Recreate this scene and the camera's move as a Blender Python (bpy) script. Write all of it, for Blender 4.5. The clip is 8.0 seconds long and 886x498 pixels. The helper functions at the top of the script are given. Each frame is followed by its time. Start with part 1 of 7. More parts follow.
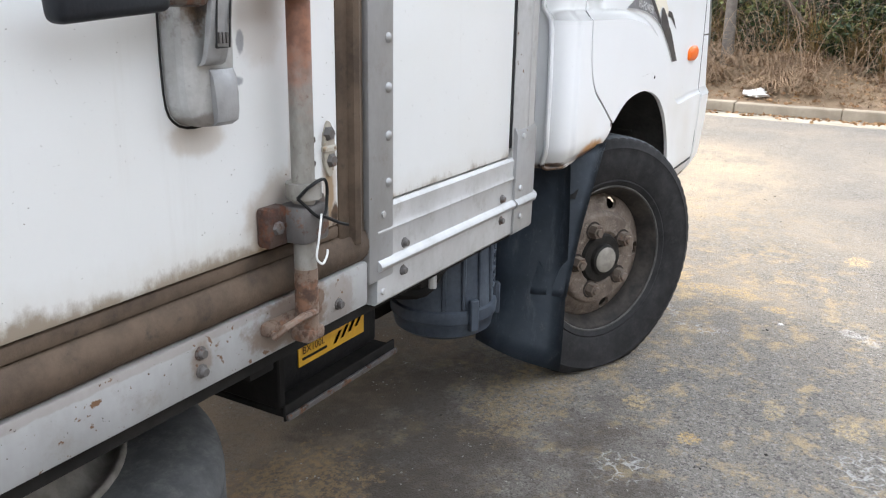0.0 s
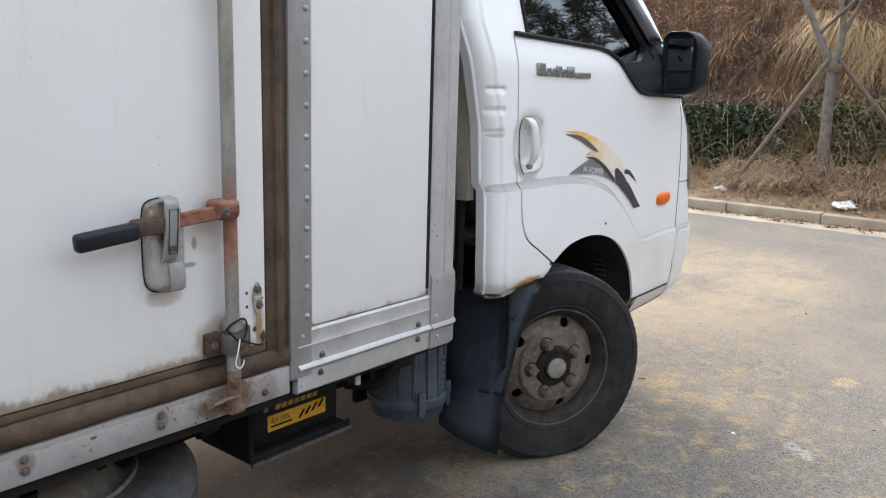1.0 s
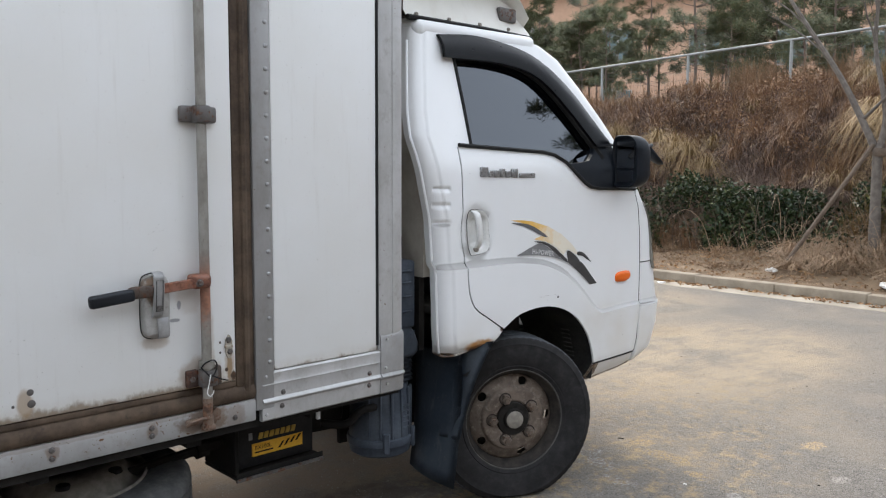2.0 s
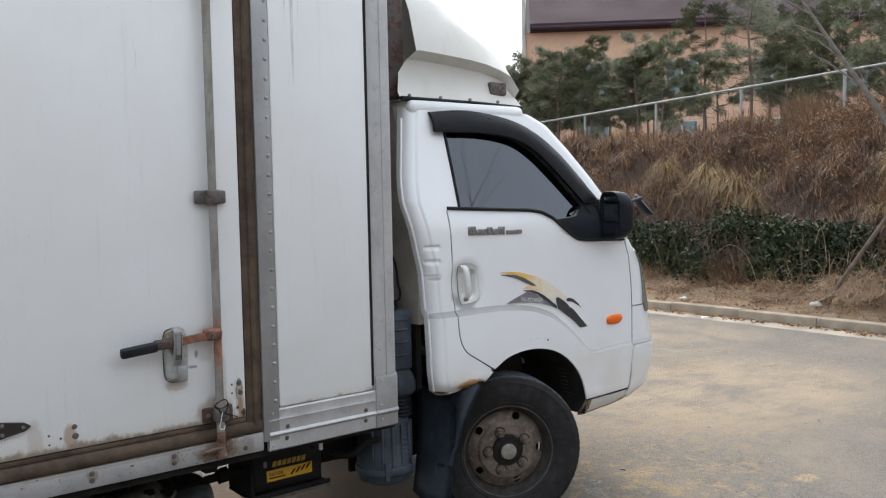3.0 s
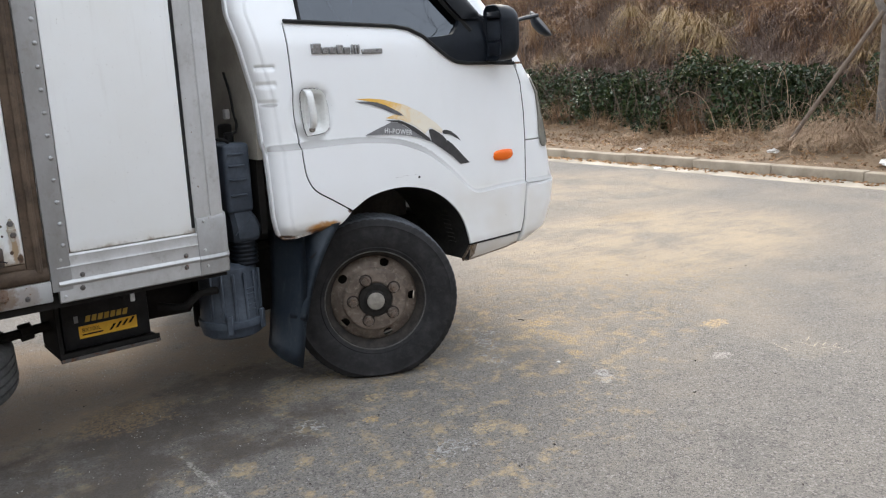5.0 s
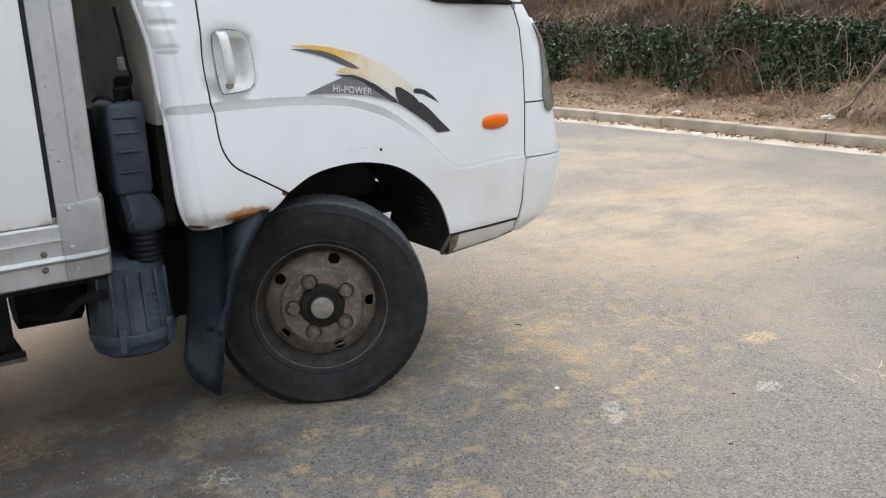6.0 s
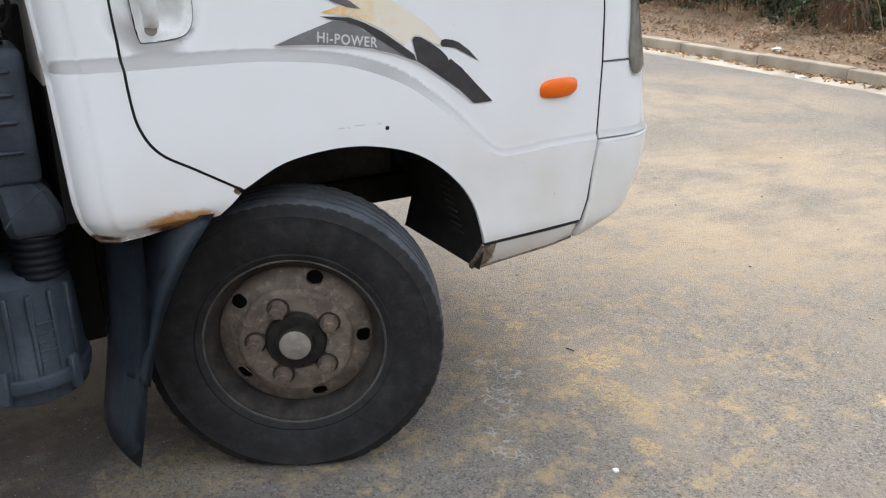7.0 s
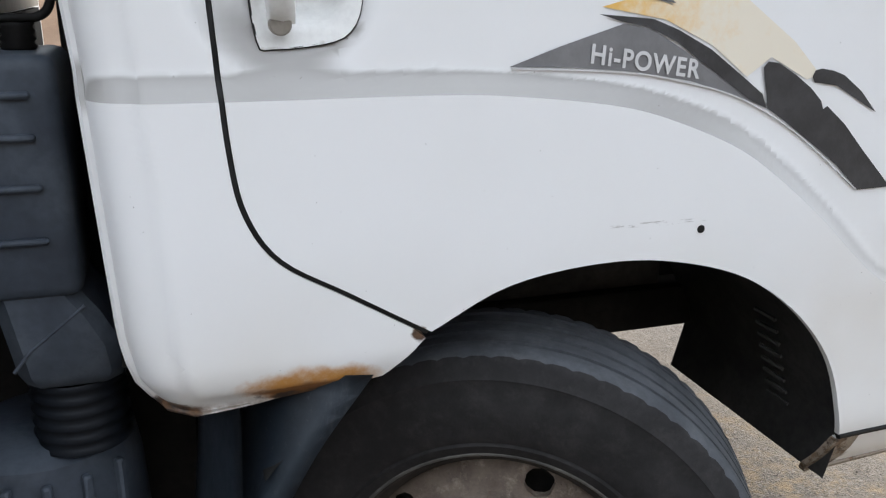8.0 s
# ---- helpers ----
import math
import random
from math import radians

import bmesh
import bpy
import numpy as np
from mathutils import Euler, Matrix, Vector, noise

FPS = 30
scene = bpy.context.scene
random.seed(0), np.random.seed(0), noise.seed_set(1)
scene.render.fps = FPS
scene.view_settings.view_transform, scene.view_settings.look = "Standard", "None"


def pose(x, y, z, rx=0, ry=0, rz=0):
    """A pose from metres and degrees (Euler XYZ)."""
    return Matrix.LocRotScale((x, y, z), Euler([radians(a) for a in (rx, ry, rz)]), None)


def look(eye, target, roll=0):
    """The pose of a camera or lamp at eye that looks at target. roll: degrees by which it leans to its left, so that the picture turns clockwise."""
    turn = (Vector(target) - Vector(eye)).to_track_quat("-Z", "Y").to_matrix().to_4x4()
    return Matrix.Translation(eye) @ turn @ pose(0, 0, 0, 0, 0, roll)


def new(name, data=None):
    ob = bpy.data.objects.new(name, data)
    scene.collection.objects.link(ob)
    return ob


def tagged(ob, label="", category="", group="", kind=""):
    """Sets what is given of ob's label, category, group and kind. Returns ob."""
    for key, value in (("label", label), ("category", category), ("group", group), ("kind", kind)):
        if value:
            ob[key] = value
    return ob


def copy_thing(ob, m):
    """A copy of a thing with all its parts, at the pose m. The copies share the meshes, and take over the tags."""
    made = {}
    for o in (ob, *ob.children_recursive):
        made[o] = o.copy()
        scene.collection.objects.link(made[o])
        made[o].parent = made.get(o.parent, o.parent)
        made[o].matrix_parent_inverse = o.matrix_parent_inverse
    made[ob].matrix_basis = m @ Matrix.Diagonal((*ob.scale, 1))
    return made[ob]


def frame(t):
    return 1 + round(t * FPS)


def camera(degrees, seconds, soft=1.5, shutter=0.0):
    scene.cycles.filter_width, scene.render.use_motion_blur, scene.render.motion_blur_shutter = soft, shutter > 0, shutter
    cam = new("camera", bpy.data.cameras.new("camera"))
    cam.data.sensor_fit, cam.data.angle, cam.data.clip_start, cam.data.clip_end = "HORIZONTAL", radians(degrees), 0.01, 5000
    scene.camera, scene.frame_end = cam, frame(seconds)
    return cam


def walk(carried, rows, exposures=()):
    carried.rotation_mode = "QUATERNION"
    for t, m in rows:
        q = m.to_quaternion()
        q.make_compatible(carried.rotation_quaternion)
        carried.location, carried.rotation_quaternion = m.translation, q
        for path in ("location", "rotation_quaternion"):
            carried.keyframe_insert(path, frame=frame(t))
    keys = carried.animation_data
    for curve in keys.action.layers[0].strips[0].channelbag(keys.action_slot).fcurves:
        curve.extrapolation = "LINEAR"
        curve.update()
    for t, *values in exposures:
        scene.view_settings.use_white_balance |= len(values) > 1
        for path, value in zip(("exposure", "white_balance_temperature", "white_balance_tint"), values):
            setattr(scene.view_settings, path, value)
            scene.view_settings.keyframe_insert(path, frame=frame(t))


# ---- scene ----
cam = camera(56.1, 8.0, 1.2)
PATH = [
    (0, (-2.268, -0.642, 1.085), (-0.603, 0.3, 0.502), 1.1),
    (0.5, (-2.441, -1.01, 1.309), (-0.823, 0.058, 0.82), 1.4),
    (1, (-2.506, -1.427, 1.38), (-0.996, -0.179, 0.977), 1.6),
    (1.5, (-2.589, -1.827, 1.44), (-1.143, -0.473, 1.164), -0.1),
    (1.7, (-2.626, -2.003, 1.444), (-1.209, -0.613, 1.197), 0.6),
    (2.8, (-2.621, -2.722, 1.522), (-1.384, -1.155, 1.415), -2.3),
    (3, (-2.651, -2.807, 1.569), (-1.417, -1.238, 1.446), -1.1),
    (3.5, (-2.669, -2.896, 1.566), (-1.449, -1.314, 1.458), -1.9),
    (4, (-2.524, -2.916, 1.498), (-1.368, -1.287, 1.4), -1.2),
    (4.5, (-2.204, -2.926, 1.402), (-1.066, -1.305, 1.119), 2.3),
    (5, (-1.927, -2.806, 1.344), (-0.708, -1.282, 0.907), -2.3),
    (5.2, (-1.79, -2.697, 1.342), (-0.563, -1.193, 0.861), -0.4),
    (6.3, (-1.016, -2.131, 1.266), (0.077, -0.553, 0.704), -1.3),
    (6.5, (-0.878, -1.993, 1.277), (0.164, -0.396, 0.675), 0.7),
    (7, (-0.631, -1.622, 1.306), (0.347, -0.037, 0.577), 0.7),
    (7.5, (-0.449, -1.201, 1.271), (0.345, 0.518, 0.628), 2.0),
    (8, (-0.363, -0.774, 1.149), (0.24, 1.033, 0.539), 0.8),
]
EXPOSURES = [(0, 1.30), (0.5, 0.95), (1, 0.73), (1.5, 0.60), (3, 0.34), (3.5, 0.29), (4, 0.29), (4.5, 0.46), (5, 0.72), (6.5, 0.70), (7.5, 0.71), (8, 0.75)]
walk(cam, [(t, look(eye, target, roll)) for t, eye, target, roll in PATH], EXPOSURES)

# ---- light ----
SUN_ELEV, SUN_AZ = radians(46), radians(38)
world = bpy.data.worlds.new("overcast_sky")
scene.world = world
world.use_nodes = True
wn = world.node_tree
wn.nodes.clear()
w_out = wn.nodes.new("ShaderNodeOutputWorld")
w_sky = wn.nodes.new("ShaderNodeTexSky")
w_sky.sky_type, w_sky.sun_disc = "NISHITA", False
w_sky.sun_elevation, w_sky.sun_rotation = SUN_ELEV, SUN_AZ
w_sky.air_density, w_sky.dust_density, w_sky.ozone_density = 1.0, 6.0, 1.0
w_bg1, w_bg2, w_add = wn.nodes.new("ShaderNodeBackground"), wn.nodes.new("ShaderNodeBackground"), wn.nodes.new("ShaderNodeAddShader")
w_bg1.inputs["Strength"].default_value = 0.04
w_bg2.inputs["Color"].default_value = (0.90, 0.97, 1.07, 1)
w_bg2.inputs["Strength"].default_value = 1.32
wn.links.new(w_sky.outputs[0], w_bg1.inputs["Color"])
wn.links.new(w_bg1.outputs[0], w_add.inputs[0])
wn.links.new(w_bg2.outputs[0], w_add.inputs[1])
wn.links.new(w_add.outputs[0], w_out.inputs["Surface"])
sun = new("sun", bpy.data.lights.new("sun", "SUN"))
sun.data.energy, sun.data.angle, sun.data.color = 1.7, radians(28), (1.0, 0.95, 0.87)
sun.matrix_world = look((8.6, 11.0, 14.4), (0, 0, 0))


# ---- materials ----
class Nodes:
    """A small helper round one material's node tree."""

    def __init__(self, name):
        self.mat = bpy.data.materials.new(name)
        self.mat.use_nodes = True
        self.t = self.mat.node_tree
        self.t.nodes.clear()
        self.out = self.t.nodes.new("ShaderNodeOutputMaterial")
        self.b = self.t.nodes.new("ShaderNodeBsdfPrincipled")
        self.t.links.new(self.b.outputs[0], self.out.inputs["Surface"])
        self.pos = self.t.nodes.new("ShaderNodeNewGeometry").outputs["Position"]

    def put(self, socket, value):
        if isinstance(value, bpy.types.NodeSocket):
            self.t.links.new(value, socket)
        elif isinstance(value, (tuple, list)) and len(value) == 3 and socket.type == "RGBA":
            socket.default_value = (*value, 1)
        else:
            socket.default_value = value

    def set(self, **kw):
        for k, v in kw.items():
            self.put(self.b.inputs[k.replace("_", " ")], v)
        return self

    def noise(self, scale, detail=4.0, rough=0.6, stretch=(1, 1, 1), offset=(0, 0, 0)):
        m = self.t.nodes.new("ShaderNodeMapping")
        m.inputs["Scale"].default_value, m.inputs["Location"].default_value = stretch, offset
        n = self.t.nodes.new("ShaderNodeTexNoise")
        n.inputs["Scale"].default_value, n.inputs["Detail"].default_value, n.inputs["Roughness"].default_value = scale, detail, rough
        self.t.links.new(self.pos, m.inputs[0])
        self.t.links.new(m.outputs[0], n.inputs["Vector"])
        return n.outputs[0]

    def voronoi(self, scale, feature="F1", out="Distance"):
        n = self.t.nodes.new("ShaderNodeTexVoronoi")
        n.feature = feature
        n.inputs["Scale"].default_value = scale
        self.t.links.new(self.pos, n.inputs["Vector"])
        return n.outputs[out]

    def ramp(self, value, lo, hi, a=0.0, b=1.0):
        n = self.t.nodes.new("ShaderNodeMapRange")
        n.interpolation_type = "SMOOTHSTEP"
        for i, v in enumerate((value, lo, hi, a, b)):
            self.put(n.inputs[i], v)
        return n.outputs[0]

    def calc(self, op, a, b=0.0):
        n = self.t.nodes.new("ShaderNodeMath")
        n.operation = op
        self.put(n.inputs[0], a)
        self.put(n.inputs[1], b)
        return n.outputs[0]

    def mix(self, fac, a, b):
        n = self.t.nodes.new("ShaderNodeMix")
        n.data_type = "RGBA"
        self.put(n.inputs[0], fac)
        self.put(n.inputs[6], a)
        self.put(n.inputs[7], b)
        return n.outputs[2]

    def spot(self, centre, radii, ragged=0.5, scale=30.0):
        """1 inside a ragged ellipsoid round centre, 0 outside."""
        m = self.t.nodes.new("ShaderNodeVectorMath")
        m.operation = "SUBTRACT"
        self.t.links.new(self.pos, m.inputs[0])
        m.inputs[1].default_value = centre
        d = self.t.nodes.new("ShaderNodeVectorMath")
        d.operation = "DIVIDE"
        self.t.links.new(m.outputs[0], d.inputs[0])
        d.inputs[1].default_value = radii
        ln = self.t.nodes.new("ShaderNodeVectorMath")
        ln.operation = "LENGTH"
        self.t.links.new(d.outputs[0], ln.inputs[0])
        rag = self.calc("MULTIPLY", self.calc("SUBTRACT", self.noise(scale, 4, 0.7), 0.5), ragged * 2)
        return self.ramp(self.calc("ADD", ln.outputs["Value"], rag), 1.0, 0.6)

    def axis(self, i):
        n = self.t.nodes.new("ShaderNodeSeparateXYZ")
        self.t.links.new(self.pos, n.inputs[0])
        return n.outputs[i]

    def island(self):
        return self.t.nodes.new("ShaderNodeNewGeometry").outputs["Random Per Island"]

    def obj_random(self):
        return self.t.nodes.new("ShaderNodeObjectInfo").outputs["Random"]

    def bump(self, height, strength=0.3, dist=0.01):
        n = self.t.nodes.new("ShaderNodeBump")
        n.inputs["Strength"].default_value, n.inputs["Distance"].default_value = strength, dist
        self.t.links.new(height, n.inputs["Height"])
        self.t.links.new(n.outputs[0], self.b.inputs["Normal"])
        return self


def plain(name, a, b, scale=8.0, fine=120.0, rough=0.6, metal=0.0, bump=0.15, dist=0.004, spec=None):
    """Two tones at a coarse and a fine scale, uneven gloss, fine relief."""
    n = Nodes(name)
    coarse, grain = n.noise(scale), n.noise(fine, 3)
    col = n.mix(n.ramp(coarse, 0.3, 0.7), a, b)
    col = n.mix(n.ramp(grain, 0.35, 0.75, 0, 0.35), col, tuple(v * 0.72 for v in a))
    n.set(Base_Color=col, Roughness=n.ramp(coarse, 0.2, 0.8, rough - 0.08, min(1, rough + 0.1)), Metallic=metal)
    if spec is not None:
        n.set(Specular_IOR_Level=spec)
    n.bump(grain, bump, dist)
    return n.mat


def rust_mix(n, col, mask):
    tone = n.mix(n.ramp(n.noise(60), 0.35, 0.65), (0.040, 0.026, 0.018), (0.145, 0.078, 0.040))
    return n.mix(mask, col, tone)


def make_cab_paint():
    n = Nodes("white_cab_paint")
    col = n.mix(n.ramp(n.noise(3.0), 0.3, 0.7), (0.80, 0.81, 0.82), (0.785, 0.795, 0.80))
    col = n.mix(n.ramp(n.noise(7, 3, 0.5, (1, 1, 0.3)), 0.3, 0.9, 0, 0.10), col, (0.62, 0.59, 0.52))
    low = n.ramp(n.axis(2), 0.9, 0.66, 0, 0.5)
    col = n.mix(n.calc("MULTIPLY", low, n.ramp(n.noise(5, 2, 0.5), 0.2, 0.8)), col, (0.60, 0.545, 0.45))
    # dust on up-facing ledges, its grey deepened to carry the ledge's shading
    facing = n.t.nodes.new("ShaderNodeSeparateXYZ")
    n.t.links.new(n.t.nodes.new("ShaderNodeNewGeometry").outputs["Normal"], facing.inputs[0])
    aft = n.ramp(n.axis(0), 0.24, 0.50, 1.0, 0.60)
    dust_shade = n.calc("MULTIPLY", aft, n.calc("MULTIPLY", n.ramp(facing.outputs[2], 0.05, 0.34, 0, 0.95), n.ramp(n.axis(2), 1.30, 1.2)))
    col = n.mix(dust_shade, col, (0.30, 0.29, 0.275))
    rub = n.ramp(n.noise(150, 2), 0.755, 0.785)
    col = n.mix(rub, col, (0.16, 0.14, 0.12))
    halo = n.spot((-0.232, 0.07, 0.712), (0.088, 0.2, 0.032), 0.35, 22)
    col = n.mix(n.calc("MULTIPLY", halo, n.ramp(n.noise(40, 5, 0.7), 0.2, 0.6, 0.55, 1.0)), col, (0.50, 0.235, 0.055))
    core = n.spot((-0.225, 0.07, 0.703), (0.075, 0.2, 0.016), 0.6, 40)
    col = n.mix(core, col, (0.27, 0.115, 0.03))
    rust = n.spot((-0.215, 0.07, 0.695), (0.085, 0.2, 0.009), 0.8, 60)
    rust2 = n.spot((-0.395, 0.10, 0.684), (0.06, 0.10, 0.016), 0.7, 40)
    rust3 = n.spot((0.568, 0.1, 0.455), (0.036, 0.2, 0.05), 0.8, 40)
    rust4 = n.spot((-0.108, 0.07, 0.765), (0.012, 0.2, 0.012), 0.7, 90)
    edge = n.calc("MULTIPLY", n.ramp(n.axis(2), 0.703, 0.684), n.calc("MULTIPLY", n.ramp(n.axis(0), -0.08, -0.12), n.ramp(n.noise(30, 5, 0.7), 0.3, 0.6)))
    col = n.mix(n.calc("MULTIPLY", edge, 0.85), col, (0.17, 0.105, 0.06))
    for r in (rust, rust2, rust3, rust4):
        col = rust_mix(n, col, r)
    scuff = n.calc("MULTIPLY", n.spot((0.19, 0.07, 0.874), (0.09, 0.2, 0.0035), 0.3, 60), n.ramp(n.noise(90, 4, 0.7, (0.4, 1, 2)), 0.50, 0.60))
    col = n.mix(n.calc("MULTIPLY", scuff, 0.55), col, (0.2, 0.18, 0.16))
    n.set(Base_Color=col, Roughness=n.ramp(n.noise(2.5, 2), 0.2, 0.8, 0.34, 0.42), Coat_Weight=0.3, Coat_Roughness=0.28)
    n.bump(n.noise(1.6, 1), 0.03, 0.02)
    return n.mat


def make_deflector_paint():
    """Yellowed fibreglass gelcoat."""
    n = Nodes("yellowed_gelcoat")
    col = n.mix(n.ramp(n.noise(2.5, 4), 0.3, 0.7), (0.66, 0.645, 0.60), (0.60, 0.58, 0.525))
    col = n.mix(n.ramp(n.noise(14, 5, 0.7, (1, 1, 0.3)), 0.5, 0.8, 0, 0.3), col, (0.45, 0.41, 0.34))
    n.set(Base_Color=col, Roughness=0.42)
    n.bump(n.noise(3, 2), 0.05, 0.02)
    return n.mat


def make_box_panel():
    n = Nodes("white_box_panel")
    col = n.mix(n.ramp(n.noise(1.6), 0.3, 0.7), (0.79, 0.80, 0.80), (0.755, 0.755, 0.735))
    col = n.mix(n.ramp(n.noise(8, 6, 0.7, (4, 4, 0.25)), 0.55, 0.88, 0, 0.28), col, (0.50, 0.47, 0.42))
    for x, w, z0, z1 in ((-1.145, 0.006, 2.6, 0.42), (-1.115, 0.010, 2.55, 0.62), (-1.088, 0.004, 2.7, 0.5)):
        run = n.calc("MULTIPLY", n.spot((x, 0.04, z0), (w, 0.2, z1), 0.25, 9), n.ramp(n.noise(60, 4, 0.7, (1, 1, 0.1)), 0.35, 0.6, 0.2, 0.6))
        col = n.mix(run, col, (0.33, 0.32, 0.29))
    drip = n.calc("MULTIPLY", n.ramp(n.noise(26, 3, 0.5, (5, 5, 0.12)), 0.69, 0.74, 0, 0.4), n.ramp(n.axis(2), 1.5, 2.4))
    col = n.mix(drip, col, (0.30, 0.29, 0.27))
    wob = n.calc("ADD", n.axis(2), n.calc("MULTIPLY", n.calc("SUBTRACT", n.noise(16, 6, 0.72, (1, 1, 0.6)), 0.5), 0.075))
    col = n.mix(n.ramp(wob, 0.830, 0.785, 0, 0.20), col, (0.50, 0.44, 0.34))
    col = n.mix(n.ramp(wob, 0.797, 0.776, 0, 0.9), col, (0.27, 0.21, 0.15))
    col = n.mix(n.ramp(n.noise(230, 2), 0.74, 0.77), col, (0.18, 0.15, 0.12))
    for c, r, amt in (((-1.61, 0.04, 0.93), (0.05, 0.2, 0.025), 0.4), ((-1.47, 0.04, 0.80), (0.085, 0.2, 0.075), 0.5), ((-1.50, 0.04, 1.06), (0.05, 0.2, 0.07), 0.22), ((-1.44, 0.04, 0.92), (0.02, 0.2, 0.16), 0.3),
                      ((-1.965, 0.04, 0.815), (0.025, 0.2, 0.05), 0.7), ((-2.07, 0.04, 0.80), (0.03, 0.2, 0.1), 0.3), ((-1.374, 0.04, 0.84), (0.020, 0.2, 0.065), 0.5)):
        col = n.mix(n.calc("MULTIPLY", n.spot(c, r, 0.5, 14), amt), col, (0.36, 0.25, 0.145))
    drips = n.calc("MULTIPLY", n.spot((-1.374, 0.04, 0.825), (0.011, 0.2, 0.055), 0.5, 40), 0.8)
    col = n.mix(drips, col, (0.30, 0.185, 0.08))
    for c, r in (((-1.535, 0.04, 1.030), (0.008, 0.2, 0.016)), ((-1.548, 0.04, 0.987), (0.022, 0.2, 0.007))):
        col = n.mix(n.calc("MULTIPLY", n.spot(c, r, 0.5, 60), 0.75), col, (0.20, 0.21, 0.24))
    for c, r in (((-1.362, 0.04, 0.790), (0.012, 0.2, 0.018)), ((-1.405, 0.04, 0.900), (0.004, 0.2, 0.005)), ((-1.405, 0.04, 0.868), (0.004, 0.2, 0.005)), ((-1.385, 0.04, 0.812), (0.007, 0.2, 0.007))):
        col = rust_mix(n, col, n.spot(c, r, 0.6, 90))
    n.set(Base_Color=col, Roughness=n.ramp(n.noise(4), 0.2, 0.8, 0.30, 0.45))
    n.bump(n.noise(3, 2, 0.5, (1, 1, 0.4)), 0.06, 0.02)
    return n.mat


def make_aluminium(name, dirt=0.35, shade=0.55, metal=0.75, stained=False):
    n = Nodes(name)
    col = n.mix(n.ramp(n.noise(9, 5, 0.7, (1, 1, 0.5)), 0.3, 0.75), (shade, shade, shade), (shade * 0.78, shade * 0.77, shade * 0.75))
    col = n.mix(n.ramp(n.noise(22, 6, 0.75), 0.50, 0.78, 0, dirt), col, (0.22, 0.19, 0.15))
    if stained:
        for c, r, amt in (((-1.46, 0.04, 0.665), (0.09, 0.2, 0.05), 0.75), ((-1.36, 0.04, 0.66), (0.05, 0.2, 0.05), 0.4), ((-1.628, 0.04, 0.668), (0.022, 0.2, 0.03), 0.55), ((-1.905, 0.04, 0.668), (0.022, 0.2, 0.03), 0.55), ((-1.80, 0.04, 0.695), (0.5, 0.2, 0.008), 0.3)):
            col = n.mix(n.calc("MULTIPLY", n.spot(c, r, 0.8, 30), amt), col, (0.17, 0.11, 0.07))
        col = rust_mix(n, col, n.ramp(n.noise(130, 3, 0.6), 0.69, 0.72))
    col = rust_mix(n, col, n.ramp(n.noise(60, 3, 0.6), 0.665 if metal < 0.3 else 0.72, 0.70 if metal < 0.3 else 0.76))
    n.set(Base_Color=col, Metallic=metal, Roughness=n.ramp(n.noise(15, 4, 0.6, (0.3, 1, 1)), 0.2, 0.8, 0.40, 0.58))
    n.bump(n.noise(160, 3, 0.5, (0.15, 1, 1)), 0.08, 0.002)
    return n.mat


def make_rod():
    """Galvanised bar: orange rust under the handle, brown at the foot."""
    n = Nodes("galvanised_rod")
    z, wob = n.axis(2), n.calc("MULTIPLY", n.calc("SUBTRACT", n.noise(22, 5, 0.7), 0.5), 0.16)
    zz = n.calc("ADD", z, wob)
    col = n.mix(n.ramp(n.noise(26, 5, 0.7, (1, 1, 0.4)), 0.3, 0.7), (0.31, 0.295, 0.27), (0.20, 0.185, 0.162))
    col = n.mix(n.ramp(n.noise(50, 5, 0.75), 0.58, 0.70, 0, 0.8), col, (0.13, 0.10, 0.08))
    high = n.calc("MULTIPLY", n.ramp(zz, 0.93, 1.03), n.ramp(z, 1.20, 1.10))
    rust = n.mix(n.ramp(n.noise(45, 4), 0.35, 0.65), (0.17, 0.068, 0.038), (0.30, 0.125, 0.07))
    col = n.mix(n.calc("MULTIPLY", high, 0.9), col, rust)
    col = n.mix(n.ramp(zz, 0.78, 0.70, 0, 0.85), col, n.mix(n.ramp(n.noise(60, 4), 0.4, 0.6), (0.14, 0.085, 0.055), (0.29, 0.185, 0.12)))
    n.set(Base_Color=col, Metallic=n.ramp(high, 0, 1, 0.35, 0.0), Roughness=0.55)
    n.bump(n.noise(110, 4), 0.25, 0.002)
    return n.mat


def make_seal():
    n = Nodes("weathered_brown_rubber_seal")
    col = n.mix(n.ramp(n.noise(10, 6, 0.7), 0.3, 0.7), (0.052, 0.037, 0.027), (0.118, 0.084, 0.059))
    col = n.mix(n.ramp(n.noise(45, 5, 0.7), 0.55, 0.75, 0, 0.8), col, (0.045, 0.036, 0.03))
    n.set(Base_Color=col, Roughness=0.8, Specular_IOR_Level=0.25)
    n.bump(n.noise(60, 5, 0.7), 0.4, 0.004)
    return n.mat


def make_rusty(name, base, amount=0.5, metal=0.5, dark=(0.045, 0.024, 0.016), bright=(0.15, 0.066, 0.032)):
    n = Nodes(name)
    col = n.mix(n.ramp(n.noise(20), 0.3, 0.7), base, tuple(v * 0.7 for v in base))
    mask = n.ramp(n.noise(26, 6, 0.75), 0.62 - 0.3 * amount, 0.72 - 0.3 * amount)
    tone = n.mix(n.ramp(n.noise(70, 4), 0.35, 0.65), dark, bright)
    n.set(Base_Color=n.mix(mask, col, tone), Roughness=n.ramp(mask, 0, 1, 0.45, 0.85), Metallic=n.ramp(mask, 0, 1, metal, 0.05))
    n.bump(n.noise(110, 4), 0.3, 0.003)
    return n.mat


